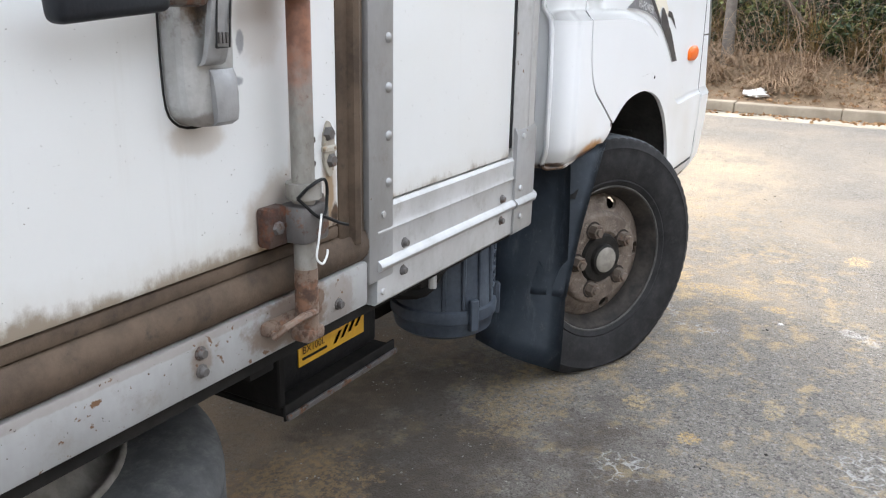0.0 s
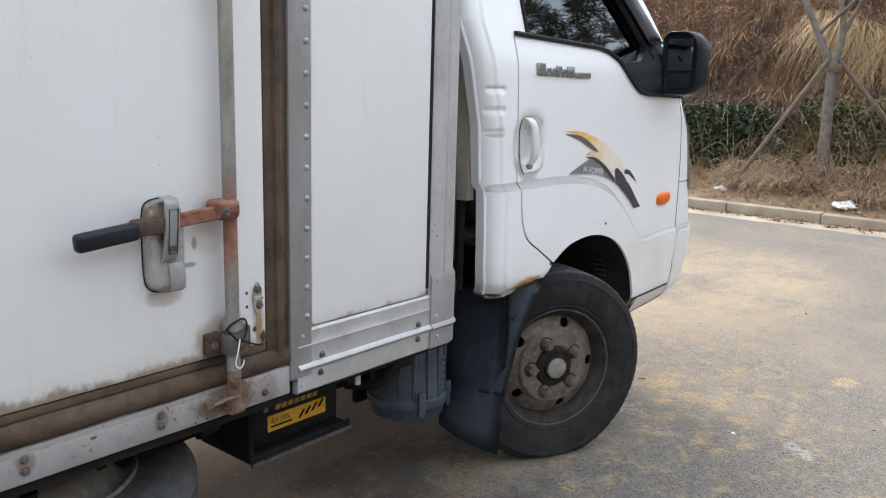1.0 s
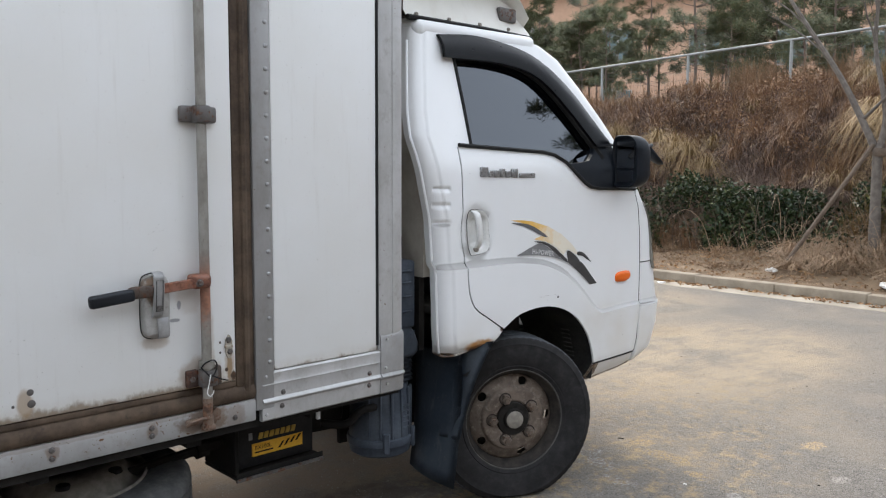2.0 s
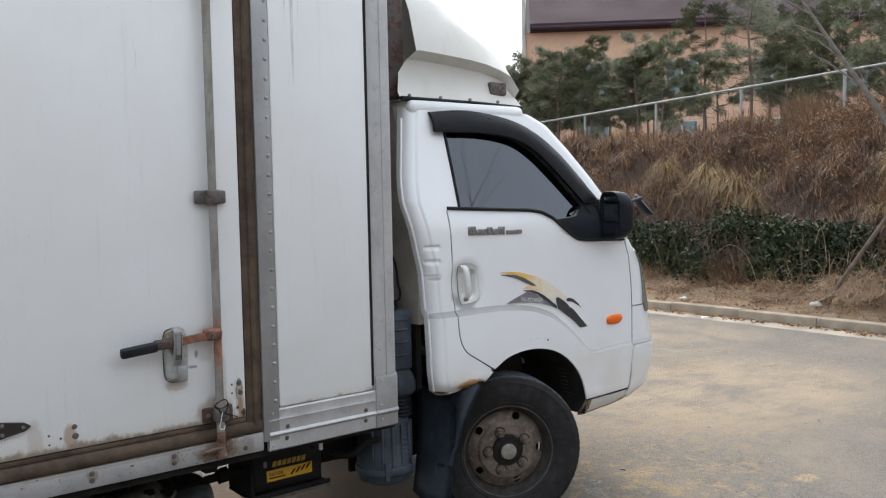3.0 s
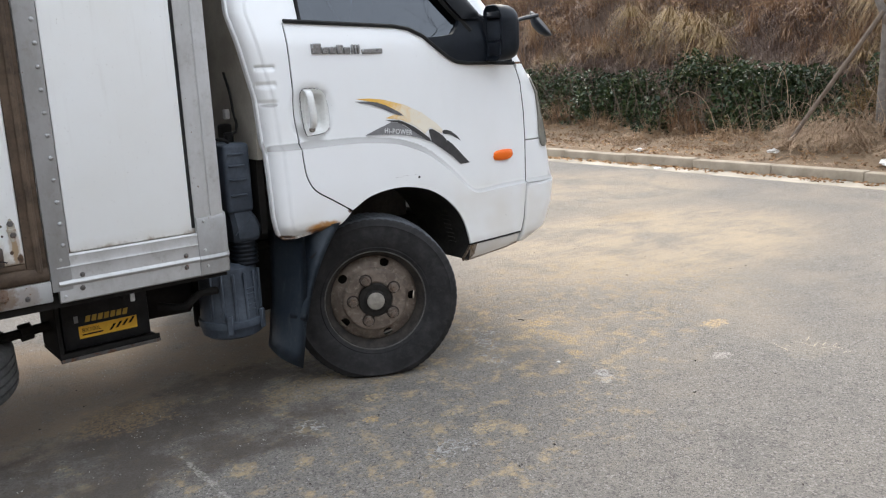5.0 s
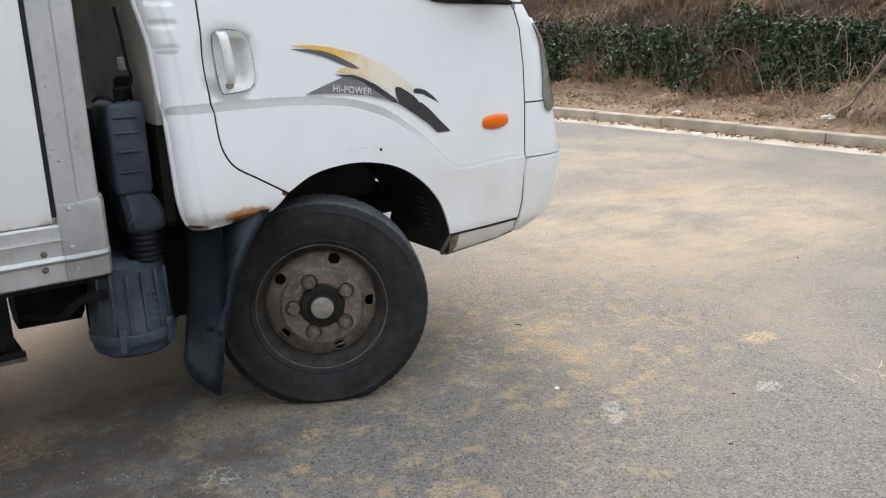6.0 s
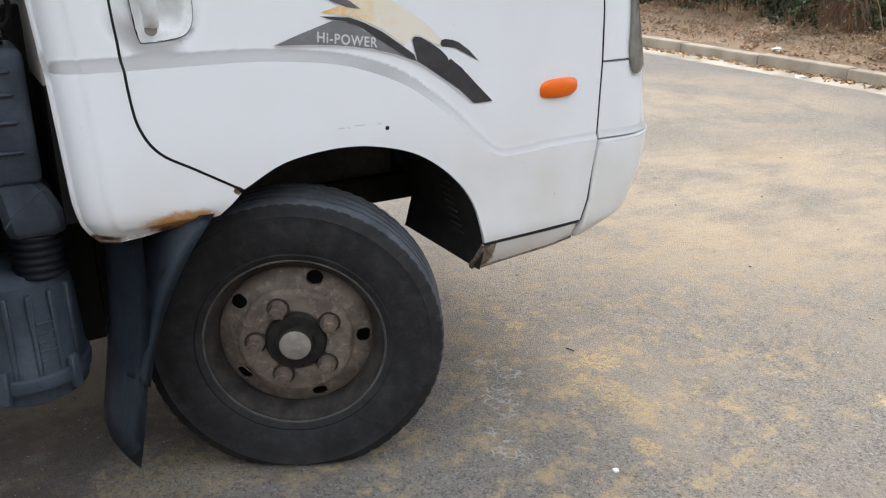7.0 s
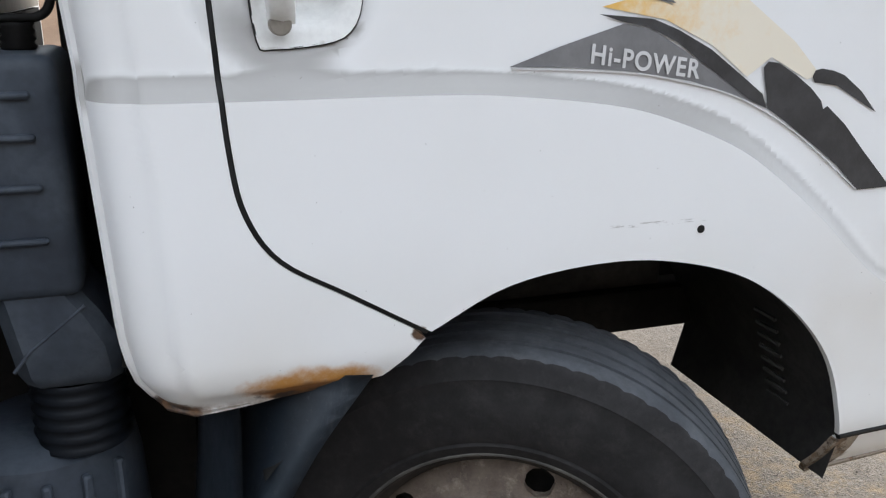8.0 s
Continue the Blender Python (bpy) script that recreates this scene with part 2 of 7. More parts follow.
def make_asphalt():
    n = Nodes("dusty_asphalt")
    mid, grit = n.noise(4.5, 7, 0.72), n.noise(38, 6, 0.8)
    speck, stone = n.voronoi(150.0, out="Color"), n.voronoi(300.0, out="Color")
    pits = n.voronoi(95.0)
    col = n.mix(n.ramp(n.noise(0.8, 4, 0.6), 0.3, 0.7), (0.178, 0.163, 0.147), (0.220, 0.199, 0.172))
    col = n.mix(n.ramp(mid, 0.35, 0.72, 0, 0.55), col, (0.235, 0.214, 0.190))
    col = n.mix(n.ramp(n.noise(2.3, 8, 0.75, (1, 1, 1), (5, 2, 0)), 0.50, 0.68, 0, 0.6), col, (0.125, 0.119, 0.112))
    col = n.mix(n.ramp(n.noise(14, 6, 0.72, (1, 1, 1), (1, 4, 0)), 0.48, 0.66, 0, 0.45), col, (0.26, 0.238, 0.212))
    col = n.mix(n.ramp(n.noise(17, 6, 0.72, (1, 1, 1), (8, 1, 0)), 0.52, 0.68, 0, 0.55), col, (0.105, 0.098, 0.092))
    # aggregate: pale and dark stones, open pits
    for src, lo, hi, amt, tone in ((stone, 0.62, 0.90, 0.25, (0.32, 0.305, 0.28)), (speck, 0.80, 0.96, 0.40, (0.40, 0.38, 0.35))):
        sep = n.t.nodes.new("ShaderNodeSeparateColor")
        n.t.links.new(src, sep.inputs[0])
        col = n.mix(n.ramp(sep.outputs[0], lo, hi, 0, amt), col, tone)
        col = n.mix(n.ramp(sep.outputs[1], lo - 0.08, hi, 0, amt * 1.7), col, (0.062, 0.058, 0.055))
    hole = n.calc("MULTIPLY", n.ramp(pits, 0.27, 0.10), n.ramp(n.noise(24, 4, 0.7), 0.42, 0.56))
    col = n.mix(n.calc("MULTIPLY", hole, 0.75), col, (0.045, 0.043, 0.042))
    # fine sand blown over the lot: a broad film, one thick drift ahead of the cab, ochre traces by the wheel
    rag = n.calc("ADD", n.calc("MULTIPLY", n.noise(1.5, 7, 0.62), 0.72), n.calc("MULTIPLY", grit, 0.28))
    film = n.calc("MULTIPLY", n.spot((3.2, 1.2, 0), (4.2, 3.0, 1), 0.6, 0.9), n.ramp(rag, 0.36, 0.70, 0.05, 0.66))
    col = n.mix(film, col, (0.315, 0.262, 0.200))
    drift = n.calc("MULTIPLY", n.spot((3.15, 1.0, 0), (1.9, 1.3, 1), 0.5, 1.5), n.ramp(n.calc("ADD", n.calc("MULTIPLY", rag, 0.7), n.calc("MULTIPLY", n.noise(7, 6, 0.65, (0.6, 1.3, 1), (1, 2, 0)), 0.3)), 0.41, 0.60, 0.20, 0.92))
    col = n.mix(drift, col, (0.405, 0.318, 0.218))
    tail = n.calc("MULTIPLY", n.spot((4.6, 3.1, 0), (1.9, 1.5, 1), 0.5, 1.5), n.ramp(rag, 0.36, 0.66, 0.1, 0.8))
    col = n.mix(tail, col, (0.385, 0.306, 0.214))
    trace = n.calc("ADD", n.calc("MULTIPLY", n.noise(9.0, 6, 0.68, (1, 1, 1), (3, 7, 1)), 0.70), n.calc("MULTIPLY", grit, 0.36))
    ochre = n.calc("MULTIPLY", n.ramp(trace, 0.48, 0.66), n.spot((1.3, 0.3, 0), (1.7, 1.05, 1), 0.6, 1.6))
    col = n.mix(n.calc("MULTIPLY", ochre, 0.42), col, (0.40, 0.285, 0.145))
    dabs = n.calc("MULTIPLY", n.ramp(trace, 0.535, 0.66), n.spot((-0.2, -0.15, 0), (2.0, 1.1, 1), 0.5, 1.5))
    col = n.mix(n.calc("MULTIPLY", dabs, 0.85), col, (0.42, 0.32, 0.185))
    # brown sand beneath the truck, then the truck's shadow painted in with oily dirt
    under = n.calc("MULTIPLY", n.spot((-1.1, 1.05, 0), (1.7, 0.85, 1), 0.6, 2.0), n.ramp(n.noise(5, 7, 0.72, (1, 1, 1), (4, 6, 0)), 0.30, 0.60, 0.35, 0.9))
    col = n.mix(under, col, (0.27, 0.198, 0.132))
    shadow_grime = n.calc("MULTIPLY", n.spot((-1.45, 0.05, 0), (1.5, 0.42, 1), 0.8, 2.2), n.ramp(n.noise(4, 7, 0.70, (1, 1, 1), (2, 9, 0)), 0.30, 0.58, 0.15, 0.85))
    col = n.mix(shadow_grime, col, (0.068, 0.056, 0.046))
    # second dark patch: shade between battery and front wheel, put into the colour
    shadow_dirt = n.calc("MULTIPLY", n.spot((-0.65, 0.40, 0), (0.62, 0.36, 1), 0.8, 2.4), n.ramp(n.noise(5, 7, 0.70, (1, 1, 1), (7, 2, 0)), 0.30, 0.56, 0.15, 0.78))
    col = n.mix(shadow_dirt, col, (0.070, 0.057, 0.046))
    # chalky tyre scuffs: broken fine lines
    line = n.ramp(n.voronoi(34.0, "DISTANCE_TO_EDGE"), 0.11, 0.02)
    line = n.calc("MULTIPLY", line, n.ramp(n.noise(30, 4, 0.7), 0.44, 0.56))
    for c, r in (((0.72, 0.25, 0), (0.075, 0.13, 1)), ((0.63, 0.10, 0), (0.075, 0.15, 1)), ((0.50, -0.12, 0), (0.06, 0.13, 1)), ((-0.22, -0.67, 0), (0.12, 0.09, 1)), ((-0.50, -0.15, 0), (0.09, 0.08, 1))):
        col = n.mix(n.calc("MULTIPLY", n.calc("MULTIPLY", n.spot(c, r, 0.9, 9), line), 0.60), col, (0.50, 0.50, 0.48))
    worn = n.ramp(n.noise(60, 5, 0.75), 0.42, 0.58)
    for c, r, tone, amt in (((0.735, -0.555, 0), (0.035, 0.030, 1), (0.62, 0.61, 0.58), 0.55), ((0.70, -0.600, 0), (0.034, 0.034, 1), (0.60, 0.59, 0.56), 0.5), ((0.665, -0.640, 0), (0.026, 0.026, 1), (0.58, 0.57, 0.54), 0.45),
                            ((1.652, -0.515, 0), (0.085, 0.05, 1), (0.60, 0.42, 0.21), 0.9), ((1.28, -0.80, 0), (0.06, 0.035, 1), (0.58, 0.54, 0.48), 0.6), ((0.95, -0.06, 0), (0.055, 0.13, 1), (0.46, 0.32, 0.14), 0.8),
                            ((1.04, 0.12, 0), (0.07, 0.06, 1), (0.55, 0.37, 0.15), 0.8), ((0.84, -0.30, 0), (0.035, 0.05, 1), (0.55, 0.37, 0.14), 0.8), ((-0.283, -0.258, 0), (0.035, 0.03, 1), (0.56, 0.38, 0.15), 0.9), ((-0.15, -0.08, 0), (0.05, 0.035, 1), (0.54, 0.40, 0.2), 0.8),
                            ((-0.02, -0.62, 0), (0.05, 0.045, 1), (0.56, 0.42, 0.22), 0.8), ((0.0, -0.42, 0), (0.06, 0.03, 1), (0.52, 0.40, 0.22), 0.7), ((3.68, 1.65, 0), (0.30, 0.16, 1), (0.30, 0.215, 0.125), 0.7), ((3.5, 0.09, 0), (0.12, 0.10, 1), (0.27, 0.235, 0.19), 0.6),
                            ((1.62, -1.02, 0), (0.14, 0.10, 1), (0.34, 0.29, 0.22), 0.6), ((-1.0, 0.45, 0), (0.2, 0.14, 1), (0.40, 0.26, 0.12), 0.7), ((-0.28, 0.2, 0), (0.25, 0.12, 1), (0.36, 0.26, 0.13), 0.6), ((-0.96, -0.25, 0), (0.012, 0.20, 1), (0.46, 0.43, 0.38), 0.8), ((-0.97, -0.6, 0), (0.012, 0.22, 1), (0.46, 0.43, 0.38), 0.7)):
        col = n.mix(n.calc("MULTIPLY", n.calc("MULTIPLY", n.spot(c, tuple(v * 1.25 for v in r), 1.1, 17), worn), amt * 0.8), col, tone)
    col = n.mix(0.21, col, (0.058, 0.045, 0.036))
    n.set(Base_Color=col, Roughness=n.ramp(mid, 0.2, 0.8, 0.80, 0.95), Specular_IOR_Level=0.25)
    height = n.calc("ADD", n.calc("MULTIPLY", n.voronoi(210.0), 0.7), n.calc("ADD", n.calc("MULTIPLY", grit, 1.0), n.calc("MULTIPLY", hole, -1.2)))
    n.bump(height, 0.75, 0.006)
    return n.mat


def make_leafy(name, a, b, c, rough=0.6, sheen=0.0):
    n = Nodes(name)
    r = n.island()
    col = n.mix(n.ramp(r, 0.0, 0.6), a, b)
    col = n.mix(n.ramp(r, 0.7, 1.0), col, c)
    col = n.mix(n.ramp(n.noise(1.3, 4), 0.38, 0.66, 0, 0.65), col, tuple(v * 0.55 for v in a))
    n.set(Base_Color=col, Roughness=rough, Specular_IOR_Level=0.25)
    return n.mat


def make_glass(name, tint):
    n = Nodes(name)
    tr, gl, mx, fr = (n.t.nodes.new(k) for k in ("ShaderNodeBsdfTransparent", "ShaderNodeBsdfGlossy", "ShaderNodeMixShader", "ShaderNodeFresnel"))
    tr.inputs["Color"].default_value = (*tint, 1)
    gl.inputs["Roughness"].default_value = 0.02
    gl.inputs["Color"].default_value = (0.86, 0.92, 1, 1)
    fr.inputs["IOR"].default_value = 1.78
    n.t.links.new(fr.outputs[0], mx.inputs[0])
    n.t.links.new(tr.outputs[0], mx.inputs[1])
    n.t.links.new(gl.outputs[0], mx.inputs[2])
    n.t.links.new(mx.outputs[0], n.out.inputs["Surface"])
    return n.mat


def make_flap():
    """Slate rubber with pale vertical scuffs."""
    n = Nodes("scuffed_slate_rubber")
    col = n.mix(n.ramp(n.noise(6, 5, 0.65), 0.3, 0.7), (0.026, 0.036, 0.050), (0.056, 0.071, 0.091))
    col = n.mix(n.ramp(n.noise(30, 6, 0.72, (1, 1, 0.12)), 0.52, 0.72, 0, 0.6), col, (0.13, 0.15, 0.175))
    col = n.mix(n.ramp(n.noise(60, 5, 0.75), 0.58, 0.72, 0, 0.4), col, (0.16, 0.165, 0.17))
    n.set(Base_Color=col, Roughness=n.ramp(n.noise(9), 0.3, 0.7, 0.36, 0.55))
    n.bump(n.noise(70, 4), 0.12, 0.003)
    return n.mat


def make_cast():
    """Silver-grey casting, rust-smeared where the lever rubs it."""
    n = Nodes("cast_grey_latch")
    col = n.mix(n.ramp(n.noise(22, 5, 0.65), 0.3, 0.7), (0.50, 0.50, 0.49), (0.36, 0.355, 0.34))
    col = n.mix(n.ramp(n.noise(70, 4, 0.7), 0.55, 0.72, 0, 0.5), col, (0.22, 0.21, 0.195))
    rub = n.spot((-1.630, 0.01, 1.088), (0.030, 0.2, 0.050), 0.6, 40)
    col = n.mix(n.calc("MULTIPLY", rub, 0.85), col, n.mix(n.ramp(n.noise(50, 4), 0.4, 0.6), (0.05, 0.035, 0.026), (0.20, 0.12, 0.065)))
    foot = n.spot((-1.61, 0.01, 0.948), (0.045, 0.2, 0.016), 0.5, 40)
    col = n.mix(n.calc("MULTIPLY", foot, 0.6), col, (0.13, 0.10, 0.08))
    n.set(Base_Color=col, Metallic=0.35, Roughness=0.5)
    n.bump(n.noise(110, 4), 0.25, 0.002)
    return n.mat


def make_tyre(name, base, dust_shade):
    n = Nodes(name)
    col = n.mix(n.ramp(n.noise(12, 5, 0.7), 0.35, 0.7), base, tuple(v * 1.6 for v in base))
    col = n.mix(n.ramp(n.noise(28, 6, 0.75), 0.45, 0.8, 0, 0.5), col, dust_shade)
    n.set(Base_Color=col, Roughness=0.8, Specular_IOR_Level=0.15)
    n.bump(n.noise(140, 4), 0.25, 0.002)
    return n.mat


def make_rim():
    n = Nodes("grimy_steel_rim")
    col = n.mix(n.ramp(n.noise(16, 6, 0.7), 0.3, 0.7), (0.200, 0.158, 0.126), (0.098, 0.074, 0.058))
    col = n.mix(n.ramp(n.noise(40, 6, 0.75), 0.50, 0.70, 0, 0.85), col, (0.31, 0.262, 0.215))
    col = n.mix(n.ramp(n.noise(55, 5, 0.7, (1, 1, 1), (4, 1, 9)), 0.60, 0.72, 0, 0.7), col, (0.12, 0.055, 0.03))
    n.set(Base_Color=col, Roughness=0.72, Metallic=0.15)
    n.bump(n.calc("ADD", n.noise(90, 5, 0.7), n.calc("MULTIPLY", n.noise(30, 4, 0.6), 1.5)), 0.8, 0.004)
    return n.mat


def make_faded(name, strong, faint):
    """A sun-bleached sticker: strong colour breaking up into a pale tint towards the front."""
    n = Nodes(name)
    f = n.calc("ADD", n.ramp(n.axis(0), 0.0, 0.34, 0.0, 0.85), n.calc("MULTIPLY", n.calc("SUBTRACT", n.noise(24, 5, 0.7), 0.5), 1.3))
    n.set(Base_Color=n.mix(n.ramp(f, 0.1, 0.8), strong, faint), Roughness=0.4)
    return n.mat


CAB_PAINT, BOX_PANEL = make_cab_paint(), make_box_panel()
GELCOAT = make_deflector_paint()
ALU, ALU_GREY = make_aluminium("worn_aluminium", 0.5, 0.50, 0.35), make_aluminium("dull_grey_extrusion", 0.5, 0.36, 0.45)
ALU_DIRTY = make_aluminium("grimy_pale_sill", 0.55, 0.38, 0.2, True)
SEAL = make_seal()
RUSTY_ROD, RUSTY_IRON = make_rod(), make_rusty("rusted_iron", (0.072, 0.055, 0.045), 0.45, 0.15, (0.028, 0.017, 0.012), (0.11, 0.046, 0.023))
KEEPER = make_rusty("sandy_rusted_iron", (0.20, 0.14, 0.105), 0.5, 0.1, (0.065, 0.036, 0.024), (0.18, 0.092, 0.054))
OLD_PLATE = make_rusty("stained_beige_plate", (0.46, 0.42, 0.35), 0.35, 0.1, (0.15, 0.085, 0.045), (0.33, 0.23, 0.13))
ORANGE_RUST = make_rusty("orange_rusted_arm", (0.26, 0.115, 0.075), 0.55, 0.05, (0.11, 0.045, 0.03), (0.27, 0.11, 0.065))
BRACKET = make_rusty("dark_painted_iron", (0.13, 0.12, 0.115), 0.35, 0.3)
CLAMP = make_rusty("red_brown_clamp", (0.060, 0.036, 0.028), 0.5, 0.05, (0.035, 0.016, 0.011), (0.12, 0.045, 0.022))
SILL_RUST = make_rusty("rust_brown_sill", (0.26, 0.21, 0.16), 0.55, 0.05, (0.06, 0.042, 0.03), (0.19, 0.125, 0.075))
HINGE = make_rusty("black_rusted_hinge", (0.03, 0.026, 0.024), 0.3, 0.2, (0.05, 0.022, 0.014), (0.17, 0.06, 0.03))
CAST = make_cast()
CAST_DARK = make_rusty("worn_grey_strap", (0.34, 0.34, 0.34), 0.0, 0.35)
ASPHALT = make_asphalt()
BLACK_PLASTIC = plain("black_plastic", (0.006, 0.008, 0.012), (0.012, 0.015, 0.020), 10, 90, 0.42, 0, 0.06, spec=0.16)
VISOR = plain("smoked_black_acrylic", (0.004, 0.0045, 0.006), (0.006, 0.007, 0.009), 10, 90, 0.34, 0, 0.03, spec=0.12)
GRIP = plain("dark_grip_rubber", (0.005, 0.007, 0.011), (0.011, 0.014, 0.019), 20, 90, 0.5, spec=0.35)
CANISTER = plain("dusty_slate_plastic", (0.039, 0.049, 0.066), (0.079, 0.095, 0.118), 9, 80, 0.5, spec=0.25)
FLAP = make_flap()
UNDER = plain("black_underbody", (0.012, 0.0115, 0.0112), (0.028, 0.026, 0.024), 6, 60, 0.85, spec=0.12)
LINER = plain("black_wheel_liner", (0.036, 0.036, 0.037), (0.082, 0.079, 0.075), 7, 70, 0.8, spec=0.12)
BATTERY = plain("black_battery_case", (0.012, 0.012, 0.013), (0.022, 0.022, 0.022), 14, 90, 0.45, spec=0.12)
YELLOW = plain("yellow_label", (0.72, 0.40, 0.025), (0.62, 0.33, 0.02), 20, 90, 0.45)
GOLD = plain("gold_lettering", (0.42, 0.27, 0.03), (0.33, 0.20, 0.02), 20, 90, 0.5)
INK = plain("black_ink", (0.012, 0.012, 0.012), (0.02, 0.02, 0.02), 20, 90, 0.5, spec=0.12)
TYRE = make_tyre("black_tyre_rubber", (0.0185, 0.0178, 0.0182), (0.056, 0.053, 0.052))
# lighter, bluer than the sidewall: sky light on the tread put into its colour
TREAD_LIT = make_tyre("worn_tread_rubber", (0.050, 0.054, 0.060), (0.125, 0.128, 0.132))
TYRE_OLD = make_tyre("dusty_grey_tyre_rubber", (0.075, 0.075, 0.075), (0.22, 0.215, 0.20))
RIM = make_rim()
FLANGE = plain("black_rim_flange", (0.022, 0.020, 0.019), (0.055, 0.047, 0.040), 18, 90, 0.65, spec=0.12)
NUT = make_rusty("dusty_rusty_nut", (0.165, 0.130, 0.104), 0.3, 0.2, (0.08, 0.056, 0.042), (0.17, 0.11, 0.075))
NUT_SEAT = plain("greasy_brown_seat", (0.020, 0.016, 0.014), (0.044, 0.034, 0.028), 60, 140, 0.7, spec=0.15)
LIP = plain("rubbed_grey_lip", (0.052, 0.050, 0.048), (0.110, 0.104, 0.096), 22, 90, 0.55, spec=0.25)
HUB = plain("black_hub", (0.014, 0.013, 0.012), (0.03, 0.027, 0.024), 30, 90, 0.55, spec=0.12)
CAP = plain("grey_hub_cap", (0.27, 0.245, 0.21), (0.18, 0.16, 0.135), 40, 120, 0.6)
TINT_GLASS = make_glass("tinted_window_glass", (0.022, 0.024, 0.027))
MIRROR = Nodes("mirror_glass").set(Base_Color=(0.8, 0.82, 0.85), Metallic=1.0, Roughness=0.03).mat
AMBER = Nodes("amber_lens").set(Base_Color=(0.78, 0.135, 0.003), Roughness=0.42, Coat_Weight=0.12, Specular_IOR_Level=0.3).mat
LAMP = plain("cloudy_lamp_lens", (0.26, 0.25, 0.22), (0.15, 0.145, 0.125), 18, 90, 0.12)
PALE_STRAW = plain("bleached_straw", (0.58, 0.50, 0.36), (0.46, 0.38, 0.26), 30, 90, 0.8)
HANDLE = plain("white_handle_plastic", (0.74, 0.74, 0.72), (0.68, 0.68, 0.66), 20, 100, 0.35)
DECAL_GREY = plain("grey_sticker", (0.20, 0.20, 0.205), (0.16, 0.16, 0.165), 25, 90, 0.4)
DECAL_DARK = plain("charcoal_sticker", (0.030, 0.030, 0.032), (0.05, 0.05, 0.052), 25, 90, 0.4)
DECAL_MID = plain("mid_grey_sticker", (0.085, 0.085, 0.095), (0.13, 0.13, 0.14), 14, 90, 0.4)
DECAL_YELLOW = make_faded("faded_yellow_sticker", (0.76, 0.45, 0.09), (0.78, 0.72, 0.60))
DECAL_WHITE = plain("pale_lettering", (0.66, 0.66, 0.66), (0.6, 0.6, 0.6), 25, 90, 0.4)
CHROME = plain("tarnished_chrome", (0.36, 0.36, 0.36), (0.16, 0.16, 0.16), 60, 140, 0.3, 0.7)
SEAM = plain("black_rubber_trim", (0.012, 0.012, 0.012), (0.03, 0.03, 0.03), 12, 90, 0.6, spec=0.12)
CONCRETE = plain("worn_concrete", (0.323, 0.271, 0.203), (0.206, 0.167, 0.123), 3.5, 110, 0.9, 0, 0.5, 0.004)
WHITE_LINE = plain("dusty_white_paint", (0.36, 0.315, 0.25), (0.20, 0.17, 0.13), 2.2, 60, 0.85, 0, 0.3)
SOIL = plain("dry_earth", (0.165, 0.112, 0.068), (0.235, 0.165, 0.10), 2.5, 45, 0.95, 0, 0.7, 0.01)
BANK = plain("brown_bank_earth", (0.10, 0.066, 0.046), (0.15, 0.10, 0.066), 1.4, 30, 0.95, 0, 0.8, 0.03)
GALV = plain("galvanised_fence", (0.33, 0.34, 0.33), (0.25, 0.26, 0.255), 6, 90, 0.5, 0.4)
WIRE = plain("green_wire", (0.13, 0.19, 0.17), (0.10, 0.15, 0.135), 6, 90, 0.6, 0.2)
CLAY = plain("bare_clay", (0.190, 0.118, 0.070), (0.125, 0.078, 0.048), 1.6, 30, 0.95, 0, 0.7, 0.01)
BARK = plain("grey_bark", (0.155, 0.132, 0.112), (0.095, 0.080, 0.068), 14, 70, 0.9, 0, 0.7, 0.008)
CANE = plain("pale_dry_cane", (0.33, 0.235, 0.16), (0.22, 0.155, 0.105), 12, 70, 0.85)
STAKE = plain("weathered_stake", (0.140, 0.104, 0.076), (0.090, 0.067, 0.050), 12, 70, 0.9, 0, 0.5)
PINE_BARK = plain("dark_pine_bark", (0.15, 0.11, 0.088), (0.21, 0.16, 0.13), 10, 60, 0.95)
NEEDLES = make_leafy("pine_needles", (0.092, 0.108, 0.059), (0.148, 0.164, 0.088), (0.24, 0.20, 0.11))
IVY = make_leafy("dark_green_leaves", (0.011, 0.022, 0.008), (0.033, 0.052, 0.017), (0.088, 0.092, 0.036), 0.42)
YELLOWING = make_leafy("yellowing_leaves", (0.075, 0.092, 0.028), (0.150, 0.160, 0.055), (0.24, 0.19, 0.085))
STRAW = make_leafy("straw_grass", (0.200, 0.128, 0.052), (0.290, 0.195, 0.085), (0.125, 0.074, 0.036))
RUSSET = make_leafy("russet_dead_grass", (0.208, 0.117, 0.064), (0.308, 0.181, 0.098), (0.112, 0.063, 0.038))
MAUVE = make_leafy("mauve_brown_twigs", (0.108, 0.066, 0.052), (0.160, 0.102, 0.080), (0.060, 0.038, 0.031))
PALE_GRASS = make_leafy("pale_straw_grass", (0.31, 0.205, 0.095), (0.43, 0.30, 0.15), (0.19, 0.12, 0.058))
DRY = make_leafy("pinkish_dry_grass", (0.265, 0.170, 0.100), (0.36, 0.245, 0.150), (0.17, 0.104, 0.064))
LITTER = make_leafy("dead_leaf_litter", (0.33, 0.18, 0.09), (0.46, 0.29, 0.15), (0.22, 0.12, 0.06))
WALL = plain("apricot_render", (0.56, 0.355, 0.24), (0.51, 0.325, 0.22), 0.4, 6, 0.9)
ROOF = plain("plum_metal_roof", (0.034, 0.019, 0.025), (0.045, 0.026, 0.032), 0.5, 5, 0.7, spec=0.2)
TEAL = plain("teal_window_film", (0.10, 0.15, 0.155), (0.14, 0.19, 0.19), 0.8, 8, 0.25)
